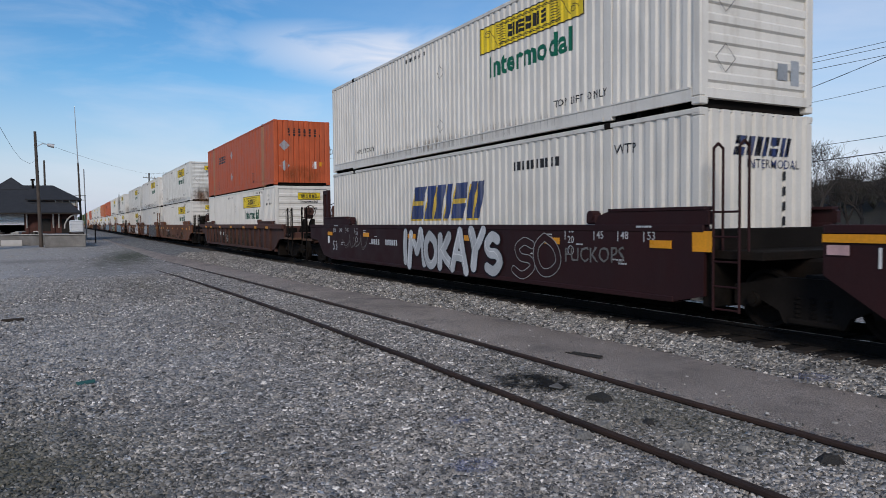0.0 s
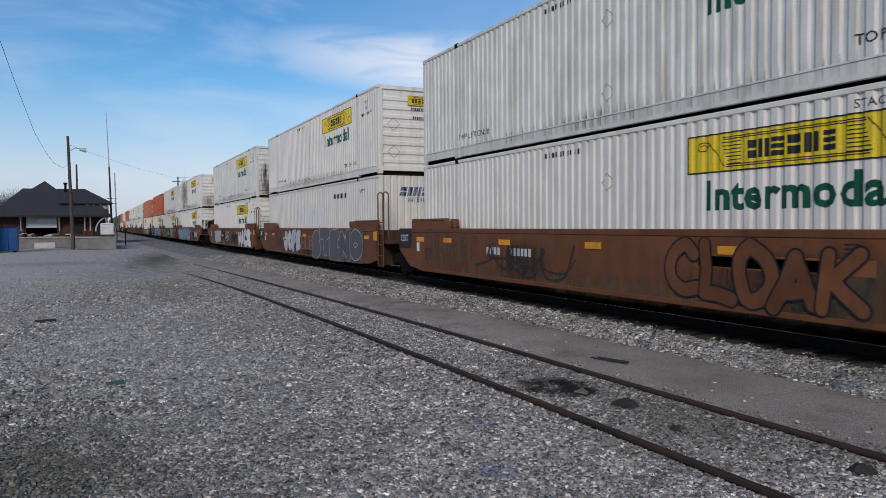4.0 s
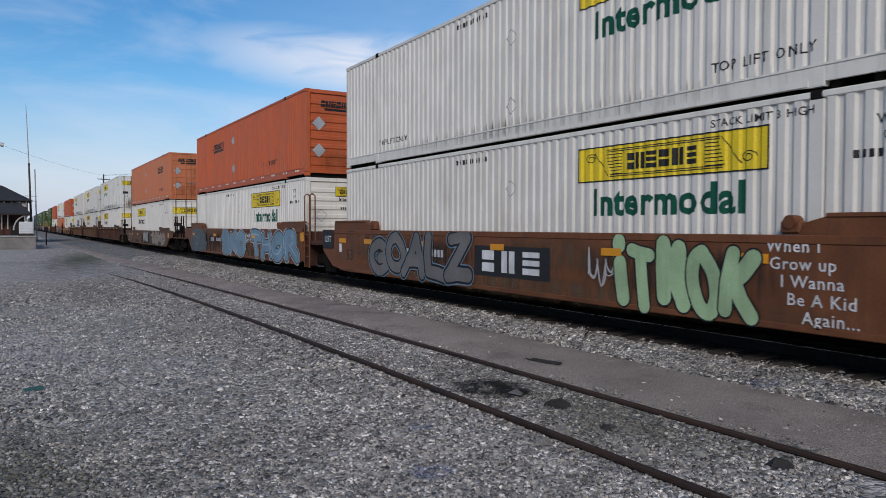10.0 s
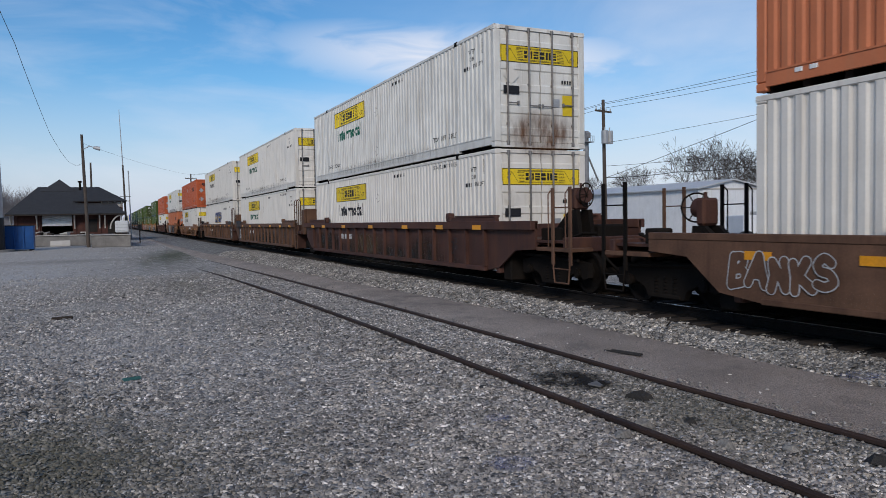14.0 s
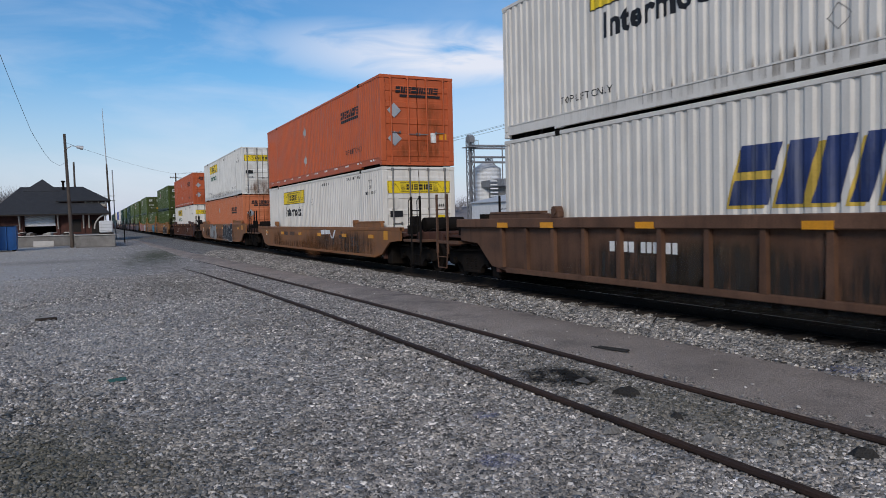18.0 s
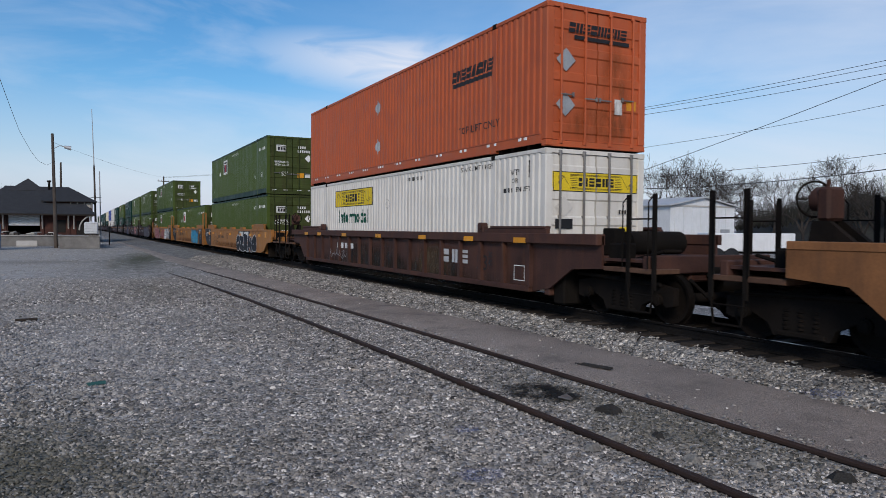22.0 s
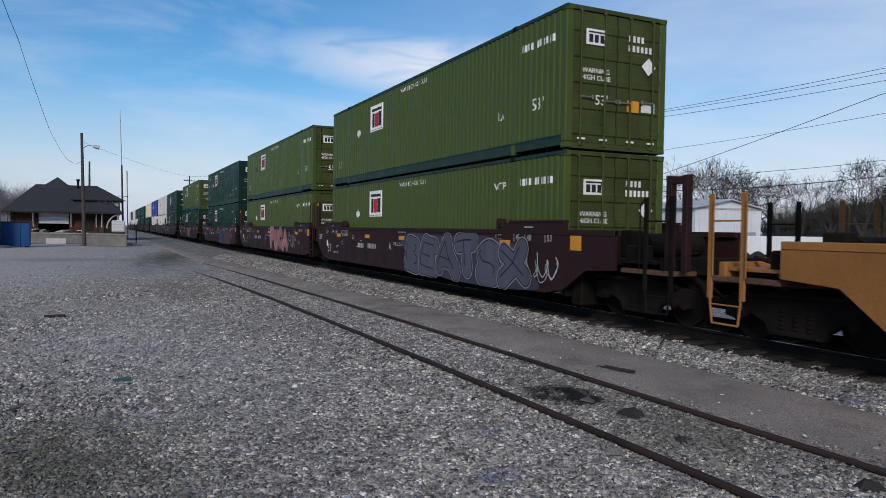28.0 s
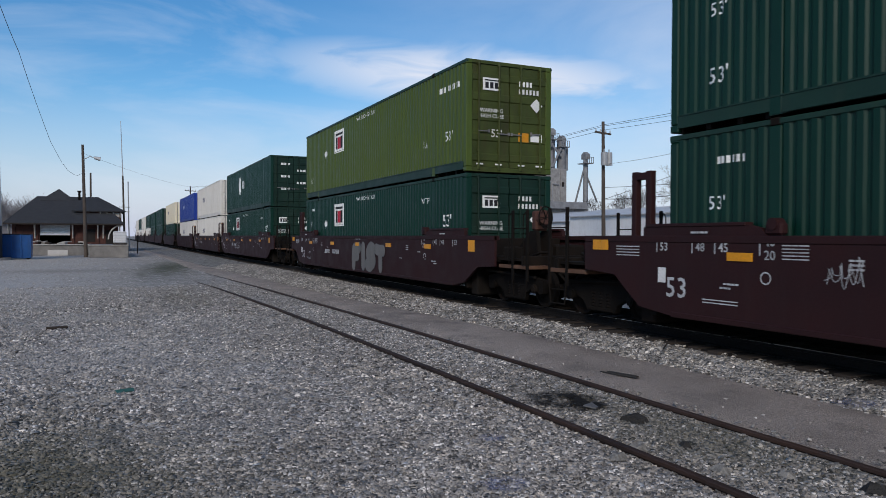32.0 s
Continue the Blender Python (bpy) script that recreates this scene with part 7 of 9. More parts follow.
# u: where the forward end of the boxes stands on the line at the start; then side, paint, forward and rear end,
# the lower and the upper box, and which of its ends is forward
TRAIN = (
    (-11.97, "smooth", "maroon", "j", "j", None, None, "nose"),
    (7.53, "smooth", "maroon", "j", "c", "swift", "hunt", "nose"),
    (31.47, "ribbed", "dark_rust", "c", "c", "hunt", "orange_red", "nose"),
    (55.18, "smooth", "brown", "c", "j", "hunt", "hunt_dirty", "nose"),
    (74.85, "smooth", "brown", "j", "j", "ghost", "hunt", "nose"),
    (94.20, "smooth", "brown", "j", "c", "hunt", "hunt_dirty", "nose"),
    (118.13, "smooth", "brown", "c", "j", "hunt", "hunt_soot", "nose"),
    (137.78, "smooth", "brown", "j", "j", "hunt", "hunt", "nose"),
    (157.28, "smooth", "brown", "j", "c", "hunt", "orange", "nose"),
    (181.07, "smooth", "rust_brown", "c", "c", "hunt", "orange_pale", "doors"),
    (204.70, "ribbed", "dark_rust", "c", "j", "hunt", "hunt_dirty", "doors"),
    (224.55, "ribbed", "rust_brown", "j", "j", "hunt", "hunt", "doors"),
    (244.09, "ribbed", "rust_brown", "j", "c", "swift", "hunt", "doors"),
    (267.76, "smooth", "ochre", "c", "c", "hunt", "orange", "doors"),
    (291.34, "smooth", "ochre", "c", "c", "orange_pale", "hunt_dirty", "doors"),
    (315.08, "ribbed", "dark_rust", "c", "c", "hunt", "orange", "doors"),
    (338.73, "smooth", "yellow_tan", "c", "j", "tmx", "tmx", "doors"),
    (358.16, "smooth", "yellow_tan", "j", "j", "tmx", None, "doors"),
    (377.74, "smooth", "yellow_tan", "j", "c", "tmx", "tmx", "doors"),
    (401.15, "smooth", "maroon", "c", "j", "tmx", "tmx", "doors"),
    (420.48, "smooth", "maroon", "j", "j", "tmx", "tmx", "doors"),
    (440.05, "smooth", "maroon", "j", "c", "tmx_dark", "tmx_dark", "doors"),
    (463.50, "smooth", "maroon", "c", "c", "tmx_dark", "tmx", "doors"),
    (487.63, "smooth", "maroon", "c", "j", "tmx_dark", "emblem", "doors"),
    (507.20, "smooth", "maroon", "j", "j", "plain_white", "plain_white", "doors"),
    (526.70, "smooth", "maroon", "j", "c", "plain_white", "plain_blue", "doors"),
    (550.40, "smooth", "maroon", "c", "c", "plain_dark", "plain_cream", "doors"),
    (574.10, "smooth", "maroon", "c", "j", "plain_dark", "plain_dark", "doors"),
    (593.60, "smooth", "maroon", "j", "j", "plain_dark", "plain_dark", "doors"),
    (613.10, "smooth", "maroon", "j", "c", "plain_white", "plain_dark", "doors"),
    (636.80, "smooth", "maroon", "c", "j", "plain_white", "plain_white", "doors"),
    (656.30, "smooth", "maroon", "j", "j", "plain_white", "plain_dark", "doors"),
    (675.80, "smooth", "maroon", "j", "c", "plain_white", "plain_white", "doors"),
)
LOWER_Z, UPPER_Z = 0.72, 3.645
MOVING, CARS = [], []
# cars whose side sill is lower or higher than the common 1.85 m
TOPS = {9: 1.655, 13: 1.655, 14: 1.82}
for i, (u, kind, paint, f, r, low, up, front) in enumerate(TRAIN):
    ZT = 1.97 if i > 18 else TOPS.get(i, 1.85)
    car = well_car(u, kind, paint, f, r, i)
    if i < 25:
        stencils(car, kind, paint, f, r, i)
    MOVING.append((car, u, TRACK_X, RAIL_Z))
    CARS.append(car)
    if low:
        MOVING.append((container(low, front, pose(TRACK_X, u, LOWER_Z), False, i), u, TRACK_X, LOWER_Z))
    if up:
        MOVING.append((container(up, front, pose(TRACK_X, u, UPPER_Z), True, i + 1), u, TRACK_X, UPPER_Z))

ZT = 1.85


# ---- sprayed pieces and painted boards on single cars ----
def board(car, y0, y1, z0, z1, mat, name="painted_board", label=""):
    on_plate(car, shape_bm([rect(-(y1 - y0) / 2, (y1 - y0) / 2, -(z1 - z0) / 2, (z1 - z0) / 2)]), (y0 + y1) / 2, (z0 + z1) / 2, mat, name, 0.003, label=label)


def initials(car, y0, y1, z, h, mat, proud=0.012, x=None):
    """Three heavy block shapes: the owner's mark."""
    w = (y1 - y0) / h
    on_plate(car, block_letters((w * 0.22, w * 0.22, w * 0.26), h, w * 0.13), (y0 + y1) / 2, z, mat, "owner_mark", proud, x)


C = CARS
on_plate(C[0], shape_bm([rect(-0.75, 0.75, -0.05, 0.05)]), CL + 0.5, 1.70, "reflector", "reflector", 0.024)
on_plate(C[0], shape_bm([rect(-0.14, 0.14, -0.06, 0.06)]), CL + 1.05, 1.56, "g_palepink", "plate", 0.024, label="pale data plate")
sprayed(C[1], 5.0, 10.0, 0.70, 1.80, "IMOKAYS", "g_silver", "g_ink", 11, 0.03, 0.27, shine="g_white")
sprayed(C[1], 3.1, 4.6, 0.80, 1.72, "SO", "maroon", "g_dullsilver", 13, 0.018, 0.16)
worded(C[1], 1.35, 2.9, 1.33, 0.26, "FUCKOPS", "g_grey")
scrawl(C[1], 12.5, 14.5, 0.9, 1.7, "g_grey", 4, 14)
scrawl(C[2], 9.2, 9.8, 0.8, 1.5, "g_silver", 2, 15)
scrawl(C[3], 9.0, 12.6, 0.75, 1.7, "g_black", 4, 16, 0.05)
sprayed(C[3], 3.2, 6.4, 0.74, 1.70, "CLOAK", "brown", "g_ink", 17, 0.03, 0.24)
sprayed(C[4], 8.9, 11.9, 0.74, 1.78, "JOFE", "g_silver", "g_ink", 21, 0.026, 0.40)
worded(C[4], 7.5, 8.7, 0.83, 0.24, "SQIZ", "g_black")
board(C[4], 6.55, 9.1, 0.95, 1.55, "ochre", label="ochre painted owner board")
initials(C[4], 6.85, 8.8, 1.25, 0.5, "rust_brown")
board(C[4], 0.9, 6.6, 0.66, 1.80, "g_slate", "paint_cloud")
sprayed(C[4], 1.0, 7.1, 0.66, 1.84, "STENO", "g_slate", "g_silver", 22, 0.025, 0.30)
scrawl(C[4], 12.3, 13.6, 0.9, 1.6, "g_black", 3, 23, 0.03)
sprayed(C[5], 0.65, 4.5, 0.70, 1.80, "HICE", "g_white", "g_ink", 31, 0.035, 0.27)
sprayed(C[5], 11.4, 14.0, 0.74, 1.78, "GOK", "g_silver", "g_ink", 32, 0.026, 0.40)
scrawl(C[5], 8.3, 9.5, 0.85, 1.75, "g_silver", 4, 33, 0.035)
scrawl(C[5], 5.1, 6.4, 0.85, 1.75, "g_black", 3, 34, 0.035)
sprayed(C[6], 11.0, 15.2, 0.66, 1.84, "THOR", "g_thor", "g_ink", 41, 0.045, 0.33, None, "g_white", shine="g_paleblue")
sprayed(C[6], 5.9, 11.2, 0.66, 1.86, "SKO", "g_thor", "g_ink", 42, 0.05, 0.36, None, "g_white", shine="g_paleblue")
sprayed(C[6], 0.8, 2.7, 0.98, 1.52, "EMR", "g_paleblue", None, 43, 0, 0.20, squash=0.95)
sprayed(C[7], 9.2, 14.0, 0.70, 1.80, "GOALZ", "g_grey", "g_ink", 51, 0.05, 0.22, None, "g_greyblue")
board(C[7], 6.7, 9.1, 0.98, 1.58, "g_black", label="black owner board")
initials(C[7], 6.95, 8.85, 1.28, 0.42, "g_white")
sprayed(C[7], 2.6, 5.15, 0.68, 1.80, "iTNOK", "g_mint", "g_ink", 52, 0.025, 0.34)
for q, words in enumerate(("When I", "Grow up", "I Wanna", "Be A Kid", "Again...")):
    on_plate(C[7], text_mesh(words, 0.15, M["g_white"], 1.1), 2.15 - q * 0.12, 1.72 - q * 0.215, "g_white", "sprayed_words", 0.012)
scrawl(C[7], 5.1, 5.75, 0.9, 1.7, "g_silver", 4, 53, 0.03)
sprayed(C[8], 0.1, 5.5, 0.66, 1.86, "THOR", "g_thor", "g_ink", 61, 0.045, 0.34, None, "g_white", shine="g_paleblue")
worded(C[8], 5.6, 6.3, 1.58, 0.16, "EMR", "g_white")
worded(C[8], 5.45, 6.2, 1.38, 0.16, "BOYS", "g_white")
sprayed(C[8], 6.3, 10.0, 0.68, 1.80, "SKO", "g_thor", "g_ink", 62, 0.03, 0.34, None, "g_white")
sprayed(C[8], 13.2, 16.4, 0.72, 1.8, "NEUM", "g_slate", "g_teal", 63, 0.016, 0.32, "g_slate")
sprayed(C[9], 6.6, 8.9, 0.80, 1.60, "VOUE", "g_dullsilver", "g_ink", 71, 0.02, 0.38)
board(C[9], 0.4, 6.2, 0.72, 1.63, "g_umber", "paint_cloud")
sprayed(C[9], 0.3, 5.0, 0.70, 1.64, "DEMO", "g_beige", "g_umber", 72, 0.03, 0.42)
worded(C[9], 0.2, 2.0, 1.15, 0.34, "BONES", "g_silver")
for shape in ([(-0.95, 0.14), (-0.42, 0.15), (-0.46, -0.02), (-0.91, -0.03)], [(-0.39, 0.15), (0.22, 0.15), (0.32, 0.0), (-0.37, -0.02)],
              [(0.30, -0.02), (0.36, 0.02), (0.50, -0.16), (0.34, -0.16)], [(0.52, -0.16), (0.66, -0.16), (0.97, 0.15), (0.78, 0.15)]):
    on_plate(C[13], shape_bm([shape]), 5.25, 1.40, "g_white", "owner_mark", 0.006)
on_plate(C[13], bars((0.6, 0.8, 0.6), 0.09, 0.25), 3.6, 1.47, "ink", "marking", 0.006)
on_plate(C[13], bars((0.7,) * 6, 0.12, 0.2), 3.58, 1.31, "ink", "marking", 0.006)
sprayed(C[14], 9.2, 12.3, 0.70, 1.80, "ANTS", "g_dullsilver", "g_ink", 81, 0.026, 0.36)
initials(C[14], 7.0, 8.8, 1.2, 0.55, "rust_brown", 0.006)
sprayed(C[14], 2.6, 6.4, 0.68, 1.82, "ARISE", "g_ink", "g_dullsilver", 82, 0.05, 0.30)
scrawl(C[15], 11.2, 12.9, 0.85, 1.3, "g_silver", 5, 91, 0.012)
initials(C[15], 2.9, 4.2, 1.3, 0.32, "g_silver", 0.004, -HALF + 0.1)
board(C[16], 2.75, 5.8, 1.38, 1.78, "panel_black", label="black number board")
on_plate(C[16], bars((0.7, 0.7, 0.7, 0.7), 0.24, 0.25), 5.0, 1.6, "ink_white", "marking", 0.008)
on_plate(C[16], bars((0.6,) * 6, 0.24, 0.25), 3.7, 1.6, "ink_white", "marking", 0.008)
sprayed(C[16], 1.2, 6.3, 0.66, 1.60, "OZENG", "g_ink", "g_white", 101, 0.03, 0.34)
end_panel(C[16], "c", "j", 14.98, 17.6, -0.12)
panel_marks(C[16], CL, -1, True)
scrawl(C[16], 15.1, 15.75, 1.2, 1.4, "g_lilac", 5, 105, 0.012)
end_panel(C[11], "j", "j", 15.16, 16.25, 0.0, -HALF + 0.10, 0.004, ZT - 0.18)
on_plate(C[11], text_mesh("125T", 0.24, M["ink_white"], 1.05, 0.02), 15.7, 1.02, "ink_white", "lettering", 0.008, -HALF + 0.10)
on_plate(C[11], text_mesh("53", 0.13, M["ink_white"]), 16.0, 1.42, "ink_white", "lettering", 0.008, -HALF + 0.10)
on_plate(C[11], text_mesh("41", 0.13, M["ink_white"]), 15.35, 1.42, "ink_white", "lettering", 0.008, -HALF + 0.10)
on_plate(C[11], shape_bm([[(0.09 * math.cos(k * 0.524), 0.09 * math.sin(k * 0.524)) for k in range(12)]]), 15.68, 1.43, "ink_white", "round_seal", 0.008, -HALF + 0.10)
for k in range(2):
    on_plate(C[11], bars((3.0, 1.6, 2.4), 0.04), 15.6, 1.27 - k * 0.07, "ink_white", "small_print", 0.008, -HALF + 0.10)
on_plate(C[11], shape_bm([rect(-0.95, 0.95, -0.11, 0.11)]), 15.75, 1.985, "panel_black", "black_paint", 0.016)
on_plate(C[11], shape_bm([rect(-0.5, 0.5, -0.11, 0.11)]), 15.7, 1.77, "panel_black", "black_paint", 0.034)
on_plate(C[12], shape_bm([rect(-0.55, 0.55, -0.11, 0.11)]), 0.30, 1.985, "panel_black", "black_paint", 0.016)
end_panel(C[12], "j", "c", -0.28, 0.72, 0.0, -HALF + 0.10, 0.004, ZT - 0.18)
on_plate(C[12], text_mesh("48", 0.12, M["ink_white"]), 0.45, 1.45, "ink_white", "lettering", 0.008, -HALF + 0.10)
on_plate(C[12], shape_bm([[(0.09 * math.cos(k * 0.524), 0.09 * math.sin(k * 0.524)) for k in range(12)]]), 0.12, 1.43, "ink_white", "round_seal", 0.008, -HALF + 0.10)
for k in range(6):
    on_plate(C[12], bars((3.0, 1.6, 2.4), 0.032), 0.1, 1.25 - k * 0.08, "ink_white", "small_print", 0.008, -HALF + 0.10)
on_plate(C[16], text_mesh("53", 0.34, M["ink"], 1.1, 0.02), 9.15, 1.42, "ink")
scrawl(C[16], 12.0, 13.9, 0.85, 1.65, "g_black", 3, 102, 0.018)
scrawl(C[16], 12.6, 14.0, 0.80, 1.3, "g_black", 2, 103, 0.018)
sprayed(C[17], 1.65, 5.1, 0.70, 1.80, "MUSH0", "g_cyan", "g_ink", 111, 0.03, 0.36, shine="g_mint")
end_panel(C[17], "j", "j", -0.3, 1.22, -0.1)
panel_marks(C[17], 0.0, 1, False)
end_panel(C[17], "j", "j", 14.98, 17.6, -0.12)
panel_marks(C[17], CL, -1, True)
initials(C[17], 11.4, 13.2, 1.42, 0.44, "rust_brown", 0.006)
on_plate(C[17], text_mesh("53", 0.34, M["ink"], 1.1, 0.02), 9.6, 1.38, "ink")
sprayed(C[18], 10.9, 15.6, 0.66, 1.82, "ZOKRS", "g_rosy", "g_rose", 121, 0.025, 0.24, "g_palepink", shine="g_rose")
board(C[18], 10.45, 13.4, 1.38, 1.76, "panel_black", label="black number board")
on_plate(C[18], bars((0.7, 0.7, 0.7, 0.7), 0.22, 0.25), 12.7, 1.57, "ink_white", "marking", 0.008)
on_plate(C[18], bars((0.6,) * 6, 0.22, 0.25), 11.4, 1.57, "ink_white", "marking", 0.008)
sprayed(C[18], 1.0, 5.4, 0.70, 1.78, "BEKNY", "g_white", "g_ink", 122, 0.035, 0.20)
worded(C[18], 9.0, 10.3, 1.15, 0.26, "FRESH", "g_palepink")
worded(C[18], 8.8, 10.2, 0.90, 0.24, "HUSTLE", "g_palepink")
sprayed(C[18], 5.8, 8.6, 0.72, 1.72, "KAZ", "g_rosy", "g_rose", 123, 0.025, 0.22)
end_panel(C[18], "j", "c", -0.3, 1.2, -0.1)
panel_marks(C[18], 0.0, 1, False)
sprayed(C[19], 0.9, 7.7, 0.66, 1.84, "BEATSX", "g_slatelilac", "g_ink", 131, 0.03, 0.34, "g_dusk", "g_dullsilver", shine="g_ink")
scrawl(C[19], -0.2, 1.8, 0.75, 1.6, "g_silver", 6, 132, 0.03)
sprayed(C[20], 3.65, 7.75, 0.74, 1.95, "FUCA", "g_rosy", "g_ink", 141, 0.022, 0.32, None, "g_dullsilver", shine="g_palepink")
sprayed(C[20], 2.2, 3.45, 1.0, 1.62, "FUN", "g_dullsilver", None, 142, 0, 0.12, squash=0.95)
sprayed(C[21], 4.7, 7.4, 0.66, 1.84, "KE", "g_deepblue", "g_dullsilver", 151, 0.03, 0.34)
sprayed(C[21], 1.9, 4.8, 0.66, 1.84, "YEK", "g_plum", "g_dullsilver", 152, 0.03, 0.34)
scrawl(C[21], CL - 3.5, CL - 3.0, 1.28, 1.78, "g_silver", 4, 157, 0.010)
scrawl(C[21], 1.1, 1.9, 0.9, 1.7, "g_grey", 4, 152, 0.03)
sprayed(C[22], 5.2, 8.6, 0.75, 1.75, "FIST", "g_grey", "g_slate", 161, 0.02, 0.30)
sprayed(C[9], 14.7, 16.4, 0.88, 1.42, "BANKS", "rust_brown", "g_silver", 74, 0.016, 0.30)
board(C[3], 3.1, 5.9, 1.30, 1.50, "g_tan")
board(C[3], 3.7, 5.8, 1.32, 1.47, "panel_black", label="black number board")
scrawl(C[23], 9.0, 11.0, 0.9, 1.6, "g_silver", 3, 162, 0.02)


# ---- the old station and its yard ----
def slab(m, quad, t=0.12):
    """A sloping sheet with thickness."""
    q = [Vector(p) for p in quad]
    n = (q[1] - q[0]).cross(q[2] - q[0]).normalized()
    n = n if n.z > 0 else -n
    k = len(q)
    v = q + [p - n * t for p in q]
    m.add(v, [tuple(range(k)), tuple(range(2 * k - 1, k - 1, -1))] + [(i, (i + 1) % k, (i + 1) % k + k, i + k) for i in range(k)])


SY = 95.0
station = thing("station_building", "old red-brick railway station with a dark hipped roof", "building", pose(0, 0, 0))
wall = Mesh()
wx0, wx1, door0, door1 = -10.0, 1.2, -7.2, -3.95
for a, b_, z0, z1 in ((wx0, door0, 0.2, 3.4), (door1, wx1, 0.2, 3.4), (door0, door1, 3.25, 3.4)):
    wall.box(a, b_, SY + 1.4, SY + 1.75, z0, z1)
part("wall", wall.made("wall", M["brick"]), station)
for a, b_, c, d_ in ((wx0, wx0 + 0.35, SY + 1.75, SY + 17), (wx1 - 0.35, wx1, SY + 1.75, SY + 17)):
    part("wall", Mesh().box(a, b_, c, d_, 0.2, 3.4).made("wall", M["brick"]), station)
part("wall", Mesh().box(wx0, wx1, SY + 17, SY + 17.35, 0.2, 3.4).made("wall", M["brick"]), station)
part("floor", Mesh().box(wx0, wx1, SY + 1.4, SY + 17.3, 0.05, 0.2).made("floor", M["concrete"]), station)
for x in (-9.8, -7.5, -3.7, -2.5, -1.0, -0.3, 1.1):
    part("pilaster", cached("pilaster", lambda: Mesh().box(-0.16, 0.16, -0.12, 0.0, 0.2, 3.3, 0.02).made("pilaster", M["brick"])), station, m=pose(x, SY + 1.4, 0))
for x in (-10.3, -7.65, -3.7, -1.0, -0.4, 1.4):
    br_ = Mesh().pipe([(0, 1.38, 1.7), (0, 0.9, 2.5), (0, 0.2, 3.3)], 0.09, 6).rod((0, 1.34, 1.6), (0, 1.34, 3.3), 0.10, 6)
    part("eave_bracket", cached("bracket", lambda: br_.made("eave_bracket", M["trim"])), station, "pale timber eave bracket", m=pose(x, SY, 0))
sp = [(SY + 1.6, 1.95)]
for i in range(8):
    sp += [(SY + 1.55, 1.96 + i * 0.16), (SY + 1.49, 2.0 + i * 0.16), (SY + 1.49, 2.07 + i * 0.16), (SY + 1.55, 2.1 + i * 0.16)]
shutter = Mesh().prism(sp + [(SY + 1.6, 3.24)], door0 + 0.05, door1 - 0.05)
part("roller_door", shutter.made("roller_door", M["siding"]), station, "white roller door, half raised")
part("window", Mesh().box(-2.2, -1.3, SY + 1.36, SY + 1.40, 1.2, 2.7, 0.01).made("window", M["dark"]), station)
part("window", Mesh().box(-0.2, 1.0, SY + 1.36, SY + 1.40, 0.3, 2.6, 0.01).made("window", M["dark"]), station, "dark arched porch opening")
roof = [Mesh() for _ in range(4)]
E0, E1, F0, F1, ze, zr = -10.75, 1.9, SY, SY + 20, 3.4, 6.95
ra, rb, rc = -8.0, -1.0, SY + 9
slab(roof[0], [(E0, F0, ze), (E1, F0, ze), (rb, rc, zr), (ra, rc, zr)])
slab(roof[1], [(E1, F0, ze), (E1, F1, ze), (rb, rc + 1, zr), (rb, rc, zr)])
slab(roof[2], [(E1, F1, ze), (E0, F1, ze), (ra, rc + 1, zr), (rb, rc + 1, zr)])
slab(roof[3], [(E0, F1, ze), (E0, F0, ze), (ra, rc, zr), (ra, rc + 1, zr)])
for rf in roof:
    part("roof_slope", rf.made("roof_slope", M["shingle"]), station, "dark shingled hip roof")
gable = Mesh()
slab(gable, [(-7.6, rc - 1.6, 6.35), (-3.6, rc - 1.6, 6.35), (-5.6, rc + 1, 8.0)])
slab(gable, [(-3.6, rc - 1.6, 6.35), (-3.6, rc + 3.6, 6.35), (-5.6, rc + 1, 8.0)])
slab(gable, [(-7.6, rc + 3.6, 6.35), (-7.6, rc - 1.6, 6.35), (-5.6, rc + 1, 8.0)])
part("tower_roof", gable.made("tower_roof", M["shingle"]), station, "raised pyramid over the hall")
for quad in ([(-3.9, SY + 3.0, 5.0), (2.15, SY + 3.0, 5.0), (-1.0, rc, zr + 0.03), (-2.2, rc, zr + 0.03)], [(2.15, SY + 3.0, 5.0), (2.15, SY + 14.5, 5.0), (-1.0, rc + 1, zr + 0.03), (-1.0, rc, zr + 0.03)]):
    um = Mesh()
    slab(um, quad)
    part("upper_roof", um.made("upper_roof", M["shingle"]), station, "shingled hip over the upper storey")
part("upper_wall", Mesh().box(-3.4, 1.65, SY + 3.5, SY + 14.0, 3.7, 4.92).made("upper_wall", M["brick"]), station)
for i in range(3):
    part("window", cached("upwin", lambda: Mesh().box(-0.28, 0.28, -0.05, 0.0, 4.25, 4.8, 0.01).made("window", M["trim"])), station, "pale sash window", m=pose(-0.35 + i * 0.75, SY + 3.5, 0))
for i in range(4):
    part("eave_bracket", cached("ubracket", lambda: Mesh().pipe([(0, 0.0, 4.2), (0, -0.35, 4.9)], 0.05, 6).made("eave_bracket", M["trim"])), station, m=pose(-0.75 + i * 0.76, SY + 3.5, 0))
porch = Mesh()
for k in range(8):
    a0, a1 = radians(180 - k * 11.25), radians(180 - (k + 1) * 11.25)
    porch.rod((1.75 + 1.6 * math.cos(a0), SY + 0.3, 1.5 + 1.75 * math.sin(a0)), (1.75 + 1.6 * math.cos(a1), SY + 0.3, 1.5 + 1.75 * math.sin(a1)), 0.09, 6)
part("porch_arch", porch.made("porch_arch", M["trim"]), station, "pale curved porch brace")
